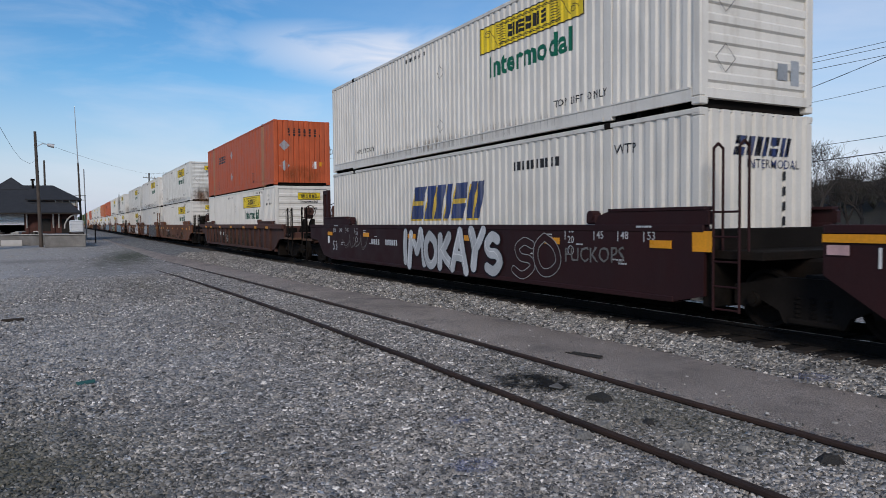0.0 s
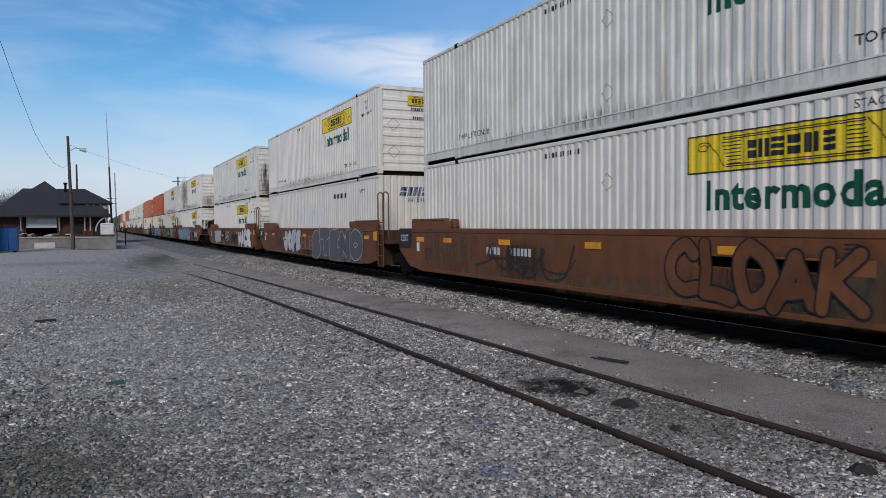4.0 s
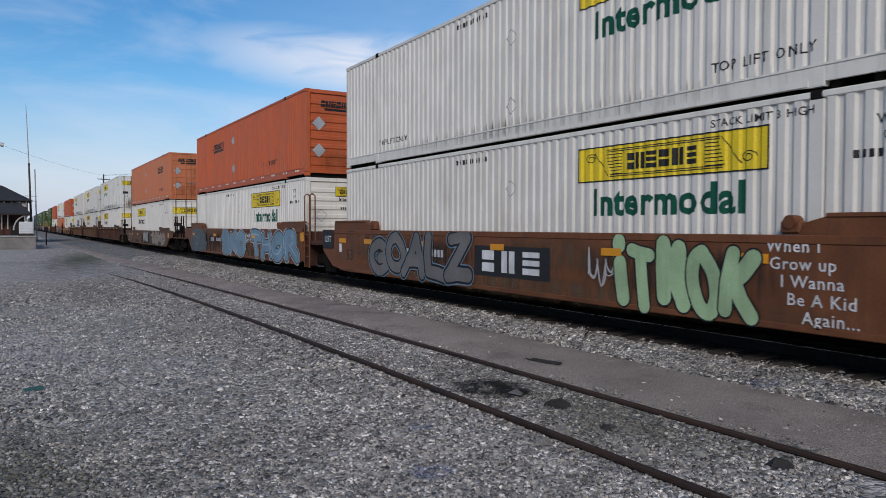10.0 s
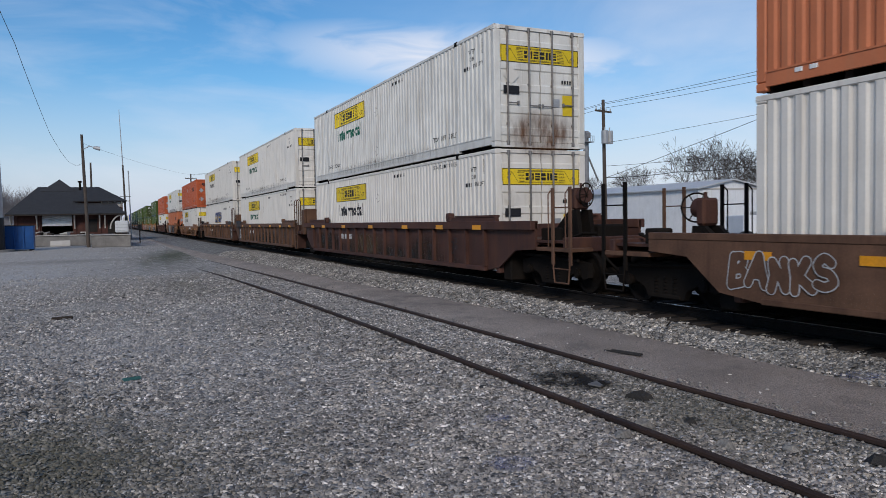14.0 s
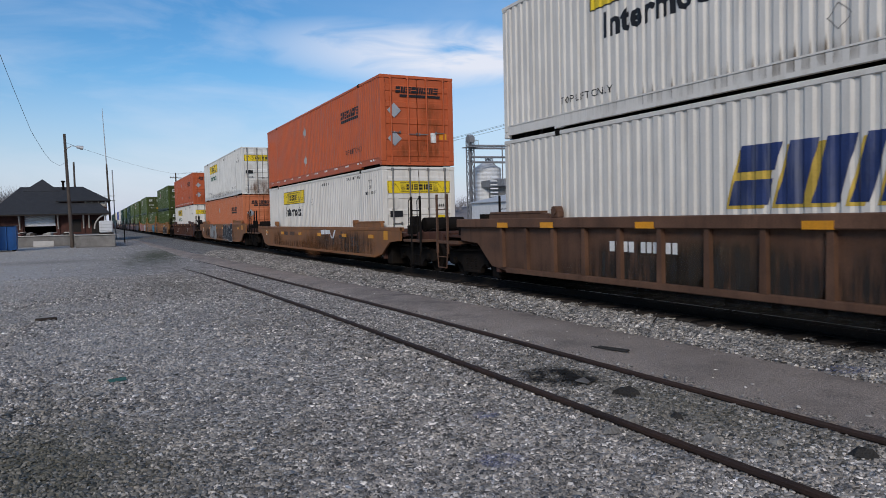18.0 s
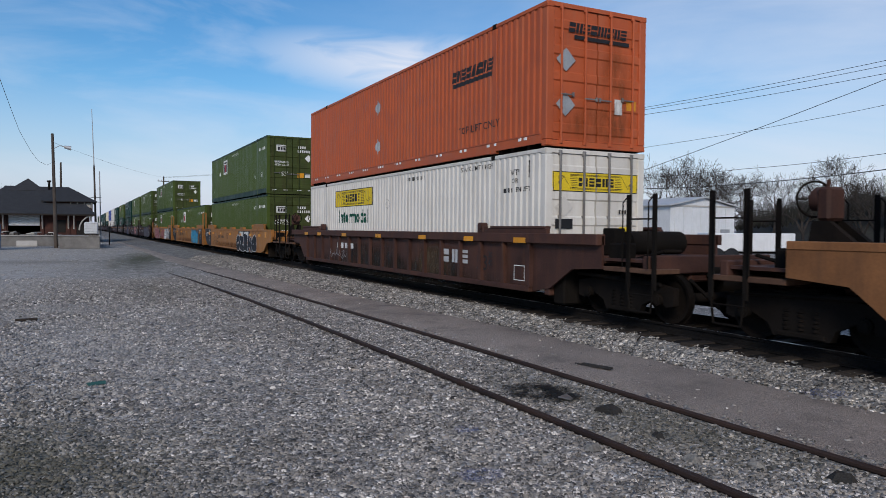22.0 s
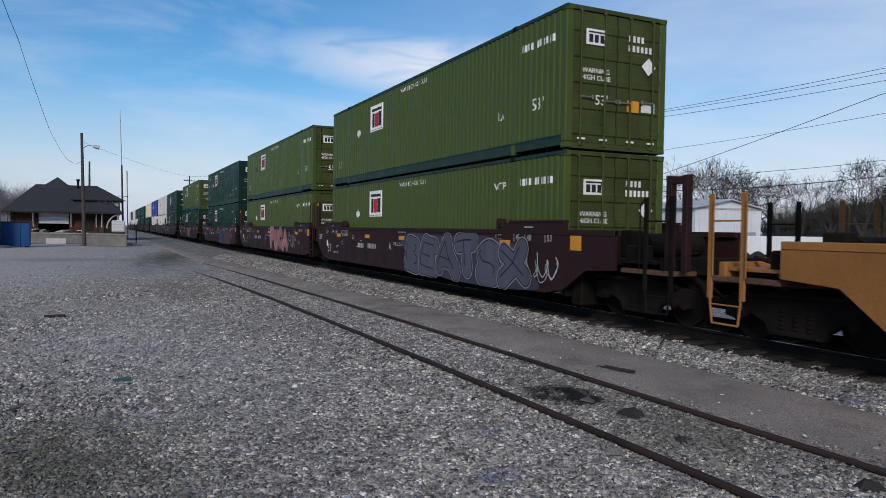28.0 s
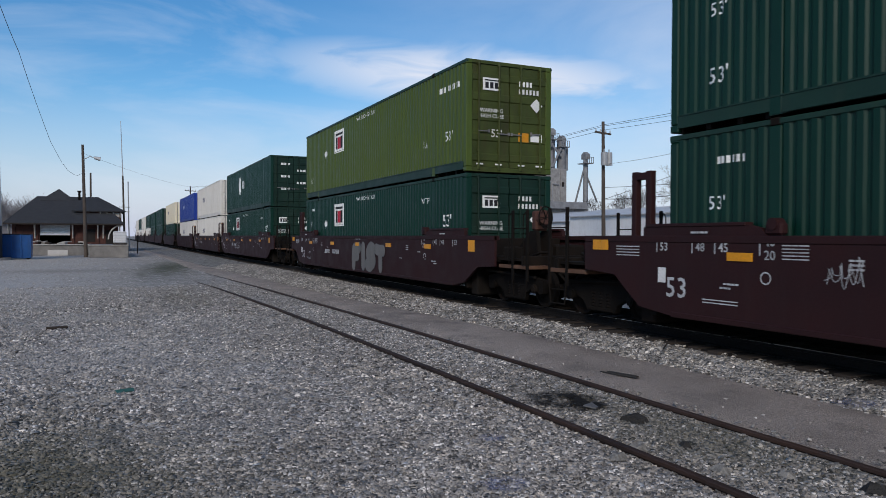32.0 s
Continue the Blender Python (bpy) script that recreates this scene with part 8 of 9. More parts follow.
part("fascia", Mesh().box(E0, E1, F0 - 0.03, F0 + 0.02, ze - 0.20, ze - 0.08, 0.01).made("fascia", M["tie"]), station)
part("roof_vent", Mesh().rod((-3.2, SY + 8, 6.4), (-3.2, SY + 8, 7.5), 0.14, 8).rod((-3.2, SY + 8, 7.5), (-3.2, SY + 8, 7.7), 0.24, 8).made("roof_vent", M["grimy"]), station)

dock = thing("loading_dock", "weathered concrete loading dock before the station", "loading dock", kind="structure")
part("dock_wall", Mesh().box(-1.45, 1.75, 70.2, 84, -0.02, 1.05, 0.05).made("dock_wall", M["concrete"]), dock)
part("dock_wall", Mesh().box(-16, -1.6, 79.0, 93.5, -0.02, 0.98, 0.05).made("dock_wall", M["concrete"]), dock)
part("dock_edge", Mesh().box(-16, -1.6, 78.9, 79.2, 0.98, 1.08, 0.02).made("dock_edge", M["trim"]), dock)
part("dock_edge", Mesh().box(-1.5, 1.8, 70.1, 70.4, 1.05, 1.13, 0.02).made("dock_edge", M["trim"]), dock)
barrier = Mesh().prism([(-0.3, 0), (0.3, 0), (0.3, 0.15), (0.1, 0.55), (-0.1, 0.55), (-0.3, 0.15)], -0.85, 0.85).made("concrete_barrier", M["trim"])
thing("concrete_barrier", "short pale concrete barrier before the dock", "barrier", pose(-4.3, 78.0, 0), mesh=barrier)
tote = thing("liquid_tote", "white plastic liquid tote in a wire cage", "tank", pose(1.05, 71.2, 1.13))
part("bottle", Mesh().box(-0.55, 0.55, -0.5, 0.5, 0.14, 1.2, 0.08).rod((0, 0, 1.2), (0, 0, 1.26), 0.12, 10).made("bottle", M["siding"]), tote, "white plastic bottle")
part("pallet", Mesh().box(-0.6, 0.6, -0.52, 0.52, 0.0, 0.12, 0.02).made("pallet", M["tie"]), tote)
for z in (0.35, 0.6, 0.85, 1.1):
    part("cage_bar", cached("cage", lambda: Mesh().box(-0.58, 0.58, -0.53, -0.515, -0.01, 0.01).box(-0.58, 0.58, 0.515, 0.53, -0.01, 0.01).made("cage_bar", M["galv"])), tote, m=pose(0, 0, z))
rj = random.Random(8)
for i in range(16):
    x = rj.uniform(-8.8, -2.0)
    s_ = rj.uniform(0.18, 0.45)
    j = Mesh().box(-s_, s_, -0.3, 0.3, 0, s_ * rj.uniform(0.6, 1.4), 0.05).rod((-s_ * 1.2, 0.1, s_ * 0.4), (s_ * 1.3, -0.1, s_ * 0.9), 0.04, 6)
    thing("stored_bundle", "bundle of odds and ends stacked on the dock", "bundle", pose(x, rj.uniform(82, 92), 0.98, 0, 0, rj.uniform(-30, 30)), "things stacked on the dock", mesh=j.made("stored_bundle", M[rj.choice(("tie", "trim", "grimy", "brick", "siding", "concrete"))]))

bin_ = thing("dumpster", "blue steel dumpster standing on the gravel", "dumpster", pose(-6.95, 67.6, 0))
part("box", Mesh().prism([(-0.9, 0.12), (0.9, 0.12), (1.05, 2.0), (-0.95, 2.0)], -1.32, 1.32).made("box", M["dumpster"]), bin_)
for x in (-1.32, -0.66, 0.0, 0.66, 1.32):
    part("stiffener", cached("stiff", lambda: Mesh().box(-0.05, 0.05, -1.0, -0.88, 0.15, 2.0, 0.01).made("stiffener", M["dumpster"])), bin_, m=pose(x, 0, 0))
part("lid", Mesh().box(-1.36, 1.36, -1.0, 1.1, 2.0, 2.08, 0.02).made("lid", M["black"]), bin_, "black plastic lid")
for x in (-1.1, 1.1):
    part("skid", cached("skid", lambda: Mesh().box(-0.08, 0.08, -0.9, 0.9, 0.0, 0.12, 0.02).made("skid", M["grimy"])), bin_, m=pose(x, 0, 0))
bin2 = copy_thing(bin_, pose(-10.2, 68.6, 0, 0, 0, 8))

mast = thing("high_mast", "grey tapered steel mast with a dark wrapped foot", "mast", pose(-8.45, 65.5, 0))
part("shaft", Mesh().rod((0, 0, 2.7), (0, 0, 30), 0.96, 20, 0.52).made("shaft", M["galv"]), mast)
part("foot", Mesh().rod((0, 0, 0.18), (0, 0, 2.7), 1.0, 20, 0.99).made("foot", M["black"]), mast, "black wrapped foot")
part("base", Mesh().rod((0, 0, -0.05), (0, 0, 0.18), 1.7, 16, 1.6).made("base", M["concrete"]), mast, "round concrete base")


def wire(points, sag, r, n=14):
    """A hanging wire between each two points."""
    out = []
    for p, q in zip(points, points[1:]):
        p, q = Vector(p), Vector(q)
        for i in range(n + (1 if q == Vector(points[-1]) else 0)):
            f = i / n
            c = p.lerp(q, f)
            c.z -= sag * 4 * f * (1 - f)
            out.append(c)
    m = Mesh()
    for a, b_ in zip(out, out[1:]):
        m.rod(a, b_, r, 4, caps=False)
    return m


def at(az, el, dist):
    """The place at that bearing, height angle and level distance from where one stands."""
    return Vector((dist * math.sin(radians(az)), dist * math.cos(radians(az)), EYE.z + dist * math.tan(radians(el))))


yard_pole = thing("yard_light_pole", "leaning weathered wooden pole with a yard lamp", "lamp post", pose(-1.75, 71.8, 0))
part("pole", Mesh().rod((0.02, 0, -0.1), (-0.2, 0, 10.1), 0.17, 10, 0.11).made("pole", M["pole_wood"]), yard_pole)
part("arm", Mesh().pipe([(-0.15, -0.05, 8.75), (0.35, -0.1, 9.05), (0.8, -0.15, 8.98)], 0.035, 6).made("arm", M["galv"]), yard_pole)
part("lamp_head", Mesh().rod((0.72, -0.15, 8.96), (1.25, -0.15, 8.86), 0.13, 10, 0.20).made("lamp_head", M["galv"]), yard_pole, "grey lamp head")
p2 = at(-1.05, 4.5, 128)
thing("utility_pole", "slim wooden pole behind the station", "utility pole", pose(p2.x, p2.y, 0), mesh=Mesh().rod((0, 0, 0), (0, 0, p2.z), 0.2, 8, 0.13).made("utility_pole", M["pole_wood"]))
aerial = thing("radio_aerial", "thin radio aerial on a guyed pole", "aerial", pose(2.05, 100, 0))
part("lower_pole", Mesh().rod((0, 0, 0), (-0.2, 0, 9.6), 0.14, 8, 0.10).made("lower_pole", M["pole_wood"]), aerial)
part("whip", Mesh().rod((-0.2, 0, 9.5), (-0.42, 0, 16.6), 0.07, 6, 0.035).made("whip", M["galv"]), aerial)
part("side_pole", Mesh().rod((0.55, 0.3, 0), (0.42, 0.3, 8.9), 0.07, 6).made("side_pole", M["galv"]), aerial)
for z in (5.0, 5.6):
    part("bracket", cached("aerialbr", lambda: Mesh().box(-0.7, 0.6, -0.03, 0.03, -0.03, 0.03).made("bracket", M["grimy"])), aerial, m=pose(0, 0, z))

signal = thing("track_signal", "small dark trackside switch stand", "signal", pose(3.0, 84, 0))
part("post", Mesh().rod((0, 0, 0), (0, 0, 1.9), 0.06, 8).made("post", M["grimy"]), signal)
part("target", Mesh().box(-0.2, 0.2, -0.05, 0.05, 1.4, 1.9, 0.03).made("target", M["black"]), signal)

# ---- beyond the train ----
POLES = [at(37.95, 8.95, 57.0), at(23.14, 5.57, 93.0), at(5.7, 3.76, 140.0), at(62.0, 11.6, 44.0)]
for i, p_ in enumerate(POLES):
    up_ = thing("utility_pole", "wooden utility pole with crossarm and insulators", "utility pole", pose(p_.x, p_.y, 0, 0, -1.2 if i == 0 else 0.5, 20), "utility poles along the line")
    part("pole", Mesh().rod((0, 0, -0.1), (0, 0, p_.z), 0.17, 8, 0.12).made("pole", M["pole_wood"]), up_)
    part("crossarm", Mesh().box(-1.1, 1.1, -0.06, 0.06, p_.z - 0.95, p_.z - 0.82, 0.01).made("crossarm", M["pole_wood"]), up_)
    for x in (-1.0, -0.4, 0.4, 1.0):
        part("insulator", cached("insul", lambda: Mesh().rod((0, 0, 0), (0, 0, 0.22), 0.05, 6, 0.03).made("insulator", M["trim"])), up_, m=pose(x, 0, p_.z - 0.82))
    if i == 0:
        for x in (-0.35, 0.35):
            part("transformer", cached("transf", lambda: Mesh().rod((0, 0, -0.5), (0, 0, 0.5), 0.26, 12).rod((0, 0, 0.5), (0, 0, 0.75), 0.05, 6).made("transformer", M["galv"])), up_, "grey pole transformer", m=pose(x, -0.3, p_.z - 2.9))
WIRES = (
    ((at(62, 11.95, 44), at(37.95, 8.75, 57), at(23.14, 5.45, 93), at(5.7, 3.7, 140)), 0.18, 0.016),
    ((at(62, 11.6, 44.6), at(37.95, 8.65, 57.8), at(23.14, 5.4, 93.8), at(5.7, 3.66, 141)), 0.2, 0.016),
    ((at(62, 11.05, 43), at(37.95, 8.35, 56.4), at(23.14, 5.3, 92)), 0.2, 0.016),
    ((at(62, 9.2, 44), at(54.3, 7.95, 47), at(43.2, 6.44, 53), at(37.95, 5.7, 57)), 0.06, 0.014),
    ((at(62, 11.5, 44), at(55.3, 9.12, 47), at(44.1, 5.13, 53), at(38, 3.0, 57)), 0.04, 0.02),
    ((at(62, 5.75, 44), at(50.06, 4.62, 52), at(38, 3.9, 57)), 0.12, 0.018),
    ((at(62, 4.65, 44), at(50.8, 3.57, 52), at(43.2, 3.25, 54), at(38, 3.0, 57)), 0.08, 0.032),
    ((Vector((-1.85, 71.7, 9.3)), at(5.7, 3.7, 140)), 0.35, 0.011),
    ((Vector((-1.90, 71.75, 7.6)), at(-1.93, 4.25, 66), at(-2.45, 4.55, 58), at(-2.89, 5.2, 52), at(-3.56, 6.54, 44), at(-4.2, 8.45, 37), at(-4.83, 10.4, 32), at(-5.45, 12.43, 28), at(-6.07, 13.97, 25), at(-8.5, 20.5, 18)), 0.01, 0.010),
)
for pts, sag, r_ in WIRES:
    thing("overhead_wire", "thin dark overhead wire", "wire", group="overhead wires", mesh=wire(pts, sag, r_).made("overhead_wire", M["black"]))


def gabled_shed(name, label, x0, x1, y0, y1, eave, ridge, doors=()):
    s = thing(name, label, "building", pose(0, 0, 0))
    xm = (x0 + x1) / 2
    for y in (y0, y1 - 0.15):
        w = Mesh()
        poly = [(x0, -0.05), (x1, -0.05), (x1, eave), (xm, ridge), (x0, eave)]
        w.add([(a, y, b_) for a, b_ in poly] + [(a, y + 0.15, b_) for a, b_ in poly], [(0, 1, 2, 3, 4), (9, 8, 7, 6, 5)] + [(i, (i + 1) % 5, (i + 1) % 5 + 5, i + 5) for i in range(5)])
        part("end_wall", w.made("end_wall", M["siding"]), s)
    for a in (x0, x1 - 0.15):
        part("side_wall", Mesh().box(a, a + 0.15, y0 + 0.15, y1 - 0.15, -0.05, eave).made("side_wall", M["siding"]), s)
    for a, b_ in ((x0 - 0.3, xm), (x1 + 0.3, xm)):
        sl = Mesh()
        k = (ridge - eave) / abs(xm - x0)
        slab(sl, [(a, y0 - 0.3, eave - 0.3 * k + 0.12), (b_, y0 - 0.3, ridge + 0.12), (b_, y1 + 0.3, ridge + 0.12), (a, y1 + 0.3, eave - 0.3 * k + 0.12)], 0.08)
        part("roof", sl.made("roof", M["roof_metal"]), s)
    for x, w_, h_ in doors:
        part("door", Mesh().box(x, x + w_, y0 - 0.06, y0 - 0.01, 0, h_, 0.01).made("door", M["galv"]), s)
    for i in range(int((x1 - x0) / 0.9)):
        part("seam", cached("seam", lambda: Mesh().box(-0.02, 0.02, -0.03, 0, 0, 1).made("seam", M["siding"])), s, m=pose(x0 + 0.45 + i * 0.9, y0, 0) @ Matrix.Diagonal((1, 1, eave - 0.05, 1)))
    part("trim", Mesh().box(x0 - 0.02, x1 + 0.02, y0 - 0.05, y0, eave - 0.05, eave + 0.07).made("trim", M["trim"]), s)
    return s


gabled_shed("metal_shed", "white metal shed with a low grey gable roof", 39.7, 46.55, 40.0, 56.0, 3.85, 4.5, ((45.0, 1.0, 2.1),))
gabled_shed("metal_shed", "long pale metal warehouse behind the track", 44.5, 56.0, 60.0, 82.0, 3.6, 4.7, ((46, 3.0, 3.0), (51, 3.0, 3.0)))
gabled_shed("metal_shed", "grey-white feed store beside the grain silos", 56.0, 70.0, 84.0, 104.0, 4.2, 5.6, ((58, 3.0, 3.0), (64, 3.0, 3.0)))
yard_trailer = thing("parked_trailer", "white box trailer parked behind the shed", "trailer", pose(36.5, 30.5, 0, 0, 0, -20))
part("body", Mesh().box(-2.6, 2.6, -1.1, 1.1, 0.75, 1.85, 0.05).made("body", M["siding"]), yard_trailer)
for x in (-2.4, -1.5):
    for y in (-1.0, 1.0):
        part("wheel", cached("twheel", lambda: Mesh().rod((0, -0.12, 0), (0, 0.12, 0), 0.48, 14).made("wheel", M["black"])), yard_trailer, m=pose(x, y, 0.48))
part("frame", Mesh().box(-2.5, 2.5, -0.5, 0.5, 0.6, 0.75).made("frame", M["grimy"]), yard_trailer)


def lattice(m, x, y, z0, z1, w, r):
    n = max(2, int((z1 - z0) / (w * 1.6)))
    c = [(x + sx * w / 2, y + sy * w / 2) for sx, sy in ((-1, -1), (1, -1), (1, 1), (-1, 1))]
    for cx, cy in c:
        m.rod((cx, cy, z0), (cx, cy, z1), r, 4)
    for i in range(n):
        a, b_ = z0 + (z1 - z0) * i / n, z0 + (z1 - z0) * (i + 1) / n
        for k in range(4):
            p, q = c[k], c[(k + 1) % 4]
            m.rod((*p, a), (*q, b_), r * 0.6, 4)
            m.rod((*p, b_), (*q, b_), r * 0.6, 4)


class Works:
    """Parts of a grain works, set out by bearing and height angle in one plane across the view."""

    def __init__(self, plane, label):
        self.y = plane
        self.ob = thing("grain_elevator", label, "grain elevator", pose(0, 0, 0))

    def at(self, az, el, back=0.0):
        y = self.y + back
        return Vector((y * math.tan(radians(az)), y, max(-0.05, EYE.z + y / math.cos(radians(az)) * math.tan(radians(el)))))

    def block(self, name, az0, az1, el0, el1, depth, mat, back=0.0, label=""):
        p, q = self.at(az0, el0, back), self.at(az1, el1, back)
        part(name, Mesh().box(p.x, q.x, p.y, p.y + depth, p.z, q.z, 0.06).made(name, M[mat]), self.ob, label)

    def bar(self, name, a, b, r, mat="galv_dark", back=0.0, r2=None, n=8):
        part(name, Mesh().rod(self.at(*a, back), self.at(*b, back), r, n, r2).made(name, M[mat]), self.ob)

    def leg(self, az, el0, el1, w, solid=False, mat="galv_dark", back=2.0):
        p, q = self.at(az, el0, back), self.at(az, el1, back)
        t = Mesh()
        if solid:
            t.rod(p, q, w * 0.5, 10)
            t.rod(p + Vector((w * 0.9, 0.4, 0)), q + Vector((w * 0.9, 0.4, -1.0)), w * 0.16, 6)
        else:
            lattice(t, p.x, p.y, p.z, q.z, w, 0.10)
            t.rod(p, q, w * 0.22, 6)
        part("leg", t.made("leg", M[mat]), self.ob, "galvanised elevator leg")
        part("head", Mesh().prism([(p.y - 0.7, q.z - 0.3), (p.y + 0.7, q.z - 0.3), (p.y + 0.7, q.z + 0.5), (p.y, q.z + 0.95), (p.y - 0.7, q.z + 0.5)], q.x - 0.40, q.x + 0.48).made("head", M[mat]), self.ob)
        part("platform", Mesh().box(q.x - 0.85, q.x + 0.85, p.y - 1.2, p.y + 1.2, q.z - 1.12, q.z - 1.0).made("platform", M[mat]), self.ob)
        rail_ = Mesh()
        for k in range(5):
            x = q.x - 0.8 + k * 0.4
            rail_.rod((x, p.y - 1.2, q.z - 1.0), (x, p.y - 1.2, q.z - 0.05), 0.05, 4)
        rail_.rod((q.x - 0.8, p.y - 1.2, q.z - 0.05), (q.x + 0.8, p.y - 1.2, q.z - 0.05), 0.05, 4)
        part("guard_rail", rail_.made("guard_rail", M[mat]), self.ob)


M["works_grey"] = material("weathered_grey_concrete", (0.22, 0.215, 0.21), 0.9, var=0.22, stain=(0.11, 0.105, 0.10), amount=0.7, bump=0.3, bump_scale=6)
mill = Works(98.0, "grey concrete grain elevator with lattice legs")
mill.block("house", 33.0, 34.55, -2, 5.42, 5, "works_grey")
mill.block("bay", 34.55, 35.05, -2, 5.36, 4.4, "works_grey", 0.5)
mill.bar("round_bin", (32.55, -1), (32.62, 5.3), 2.2, "works_grey", 3.0, 1.25, 18)
mill.block("roof_deck", 31.1, 36.7, 2.35, 2.75, 9, "galv_dark", -4)
mill.block("annex", 31.25, 36.5, -2, 2.3, 8, "works_grey", -3)
mill.block("low_store", 31.4, 34.6, -2, 1.55, 5, "galv", -6, "pale metal store before the elevator")
mill.block("window", 34.70, 34.88, 4.0, 4.35, 0.2, "dark", 0.42)
mill.leg(32.62, 5.2, 6.75, 1.0)
mill.leg(33.22, 5.3, 7.65, 1.1)
mill.leg(33.80, 5.3, 8.15, 1.0, True)
mill.leg(34.62, 5.3, 7.55, 1.5, True)
mill.leg(36.50, -1, 6.25, 0.8, True, back=4.0)
for p_, q_, r_ in (((33.8, 7.6), (32.5, 4.2), 0.2), ((33.8, 7.4), (34.6, 6.4), 0.2), ((33.2, 7.0), (32.0, 3.0), 0.16), ((34.6, 7.0), (33.9, 5.5), 0.2), ((36.45, 5.6), (35.7, 2.6), 0.16), ((36.45, 5.2), (37.4, 2.8), 0.16), ((32.4, 4.0), (31.8, 2.8), 0.14), ((32.5, 4.0), (33.1, 2.8), 0.14), ((34.2, 3.8), (33.8, 2.8), 0.12)):
    mill.bar("spout", p_, q_, r_, "galv_dark", 1.0 if p_[0] < 36 else 4.0)
for e0, e1 in ((5.6, 5.45), (5.4, 5.25), (4.7, 4.55), (4.3, 4.15)):
    mill.bar("conveyor", (28.45, e0), (32.6, e1), 0.17, "galv_dark", 1.5)
mill.leg(28.45, -1, 6.0, 0.9, False, "galv_dark", 1.5)
mill.bar("conveyor_post", (31.0, -1), (31.0, 5.6), 0.10, "galv_dark", 1.5)
for k in range(9):
    mill.block("ladder_step", 30.05, 30.65, 0.6 + k * 0.3, 0.7 + k * 0.3, 0.3, "siding", -2)
pl = mill.at(33.9, 4.2)
part("wall_pipe", Mesh().pipe([(pl.x, pl.y - 0.15, 3), (pl.x, pl.y - 0.15, pl.z), (pl.x + 1.2, pl.y - 0.15, pl.z)], 0.1, 6).made("wall_pipe", M["galv_dark"]), mill.ob)

legs = Works(158.0, "cluster of galvanised grain elevator legs")
legs.leg(14.75, -2, 5.05, 0.7, True)
legs.leg(15.28, -2, 6.45, 0.6, False, "galv")
legs.leg(16.55, -2, 5.85, 0.75, True)
legs.bar("surge_bin", (16.55, 3.9), (16.55, 4.75), 0.6, "galv_dark", 1.5, 0.8, 12)
legs.leg(17.70, -2, 4.3, 0.65, True)
legs.leg(18.93, -2, 5.7, 0.7, False, "galv_dark")
for p_, q_ in (((15.2, 6.0), (14.85, 4.6)), ((14.85, 4.6), (15.6, 2.6)), ((15.35, 6.2), (17.15, 2.8)), ((15.35, 5.9), (15.9, 2.6)), ((16.4, 5.0), (15.55, 2.6)), ((18.85, 5.45), (17.0, 2.8)), ((18.85, 5.3), (18.2, 3.3)), ((14.8, 4.6), (15.2, 3.0))):
    legs.bar("spout", p_, q_, 0.2)


def silo(az, dist, r, el_wall, el_top):
    c = at(az, 0, dist)
    zw, zt = EYE.z + dist * math.tan(radians(el_wall)), EYE.z + dist * math.tan(radians(el_top))
    s = thing("grain_silo", "corrugated galvanised grain silo with a conical cap", "silo", pose(c.x, c.y, 0), "grain silos")
    b_ = Mesh()
    n, k = 24, 30
    prof = [(r * (1 + 0.03 * (i % 2)), zw * i / k) for i in range(k + 1)]
    for (r0, z0), (r1, z1) in zip(prof, prof[1:]):
        b_.add([(r0 * math.cos(2 * math.pi * i / n), r0 * math.sin(2 * math.pi * i / n), z0) for i in range(n)] + [(r1 * math.cos(2 * math.pi * i / n), r1 * math.sin(2 * math.pi * i / n), z1) for i in range(n)], [(i, (i + 1) % n, (i + 1) % n + n, i + n) for i in range(n)])
    part("barrel", b_.made("barrel", M["bin_steel"], True), s)
    part("cap", Mesh().rod((0, 0, zw), (0, 0, zw + r * 0.55), r * 1.03, n, 0.3).made("cap", M["bin_steel"]), s)
    t = Mesh()
    lattice(t, r * 0.2, 0, zw + r * 0.3, zt, 0.9, 0.07)
    for k_ in range(4):
        t.rod((0.25, 0, zt), (0.25 + r * 0.6 * math.cos(k_ * 1.571 + 0.6), r * 0.6 * math.sin(k_ * 1.571 + 0.6), zw + r * 0.2), 0.07, 4)
    part("headworks", t.made("headworks", M["galv_dark"]), s)


silo(29.75, 118, 2.25, 3.75, 4.6)

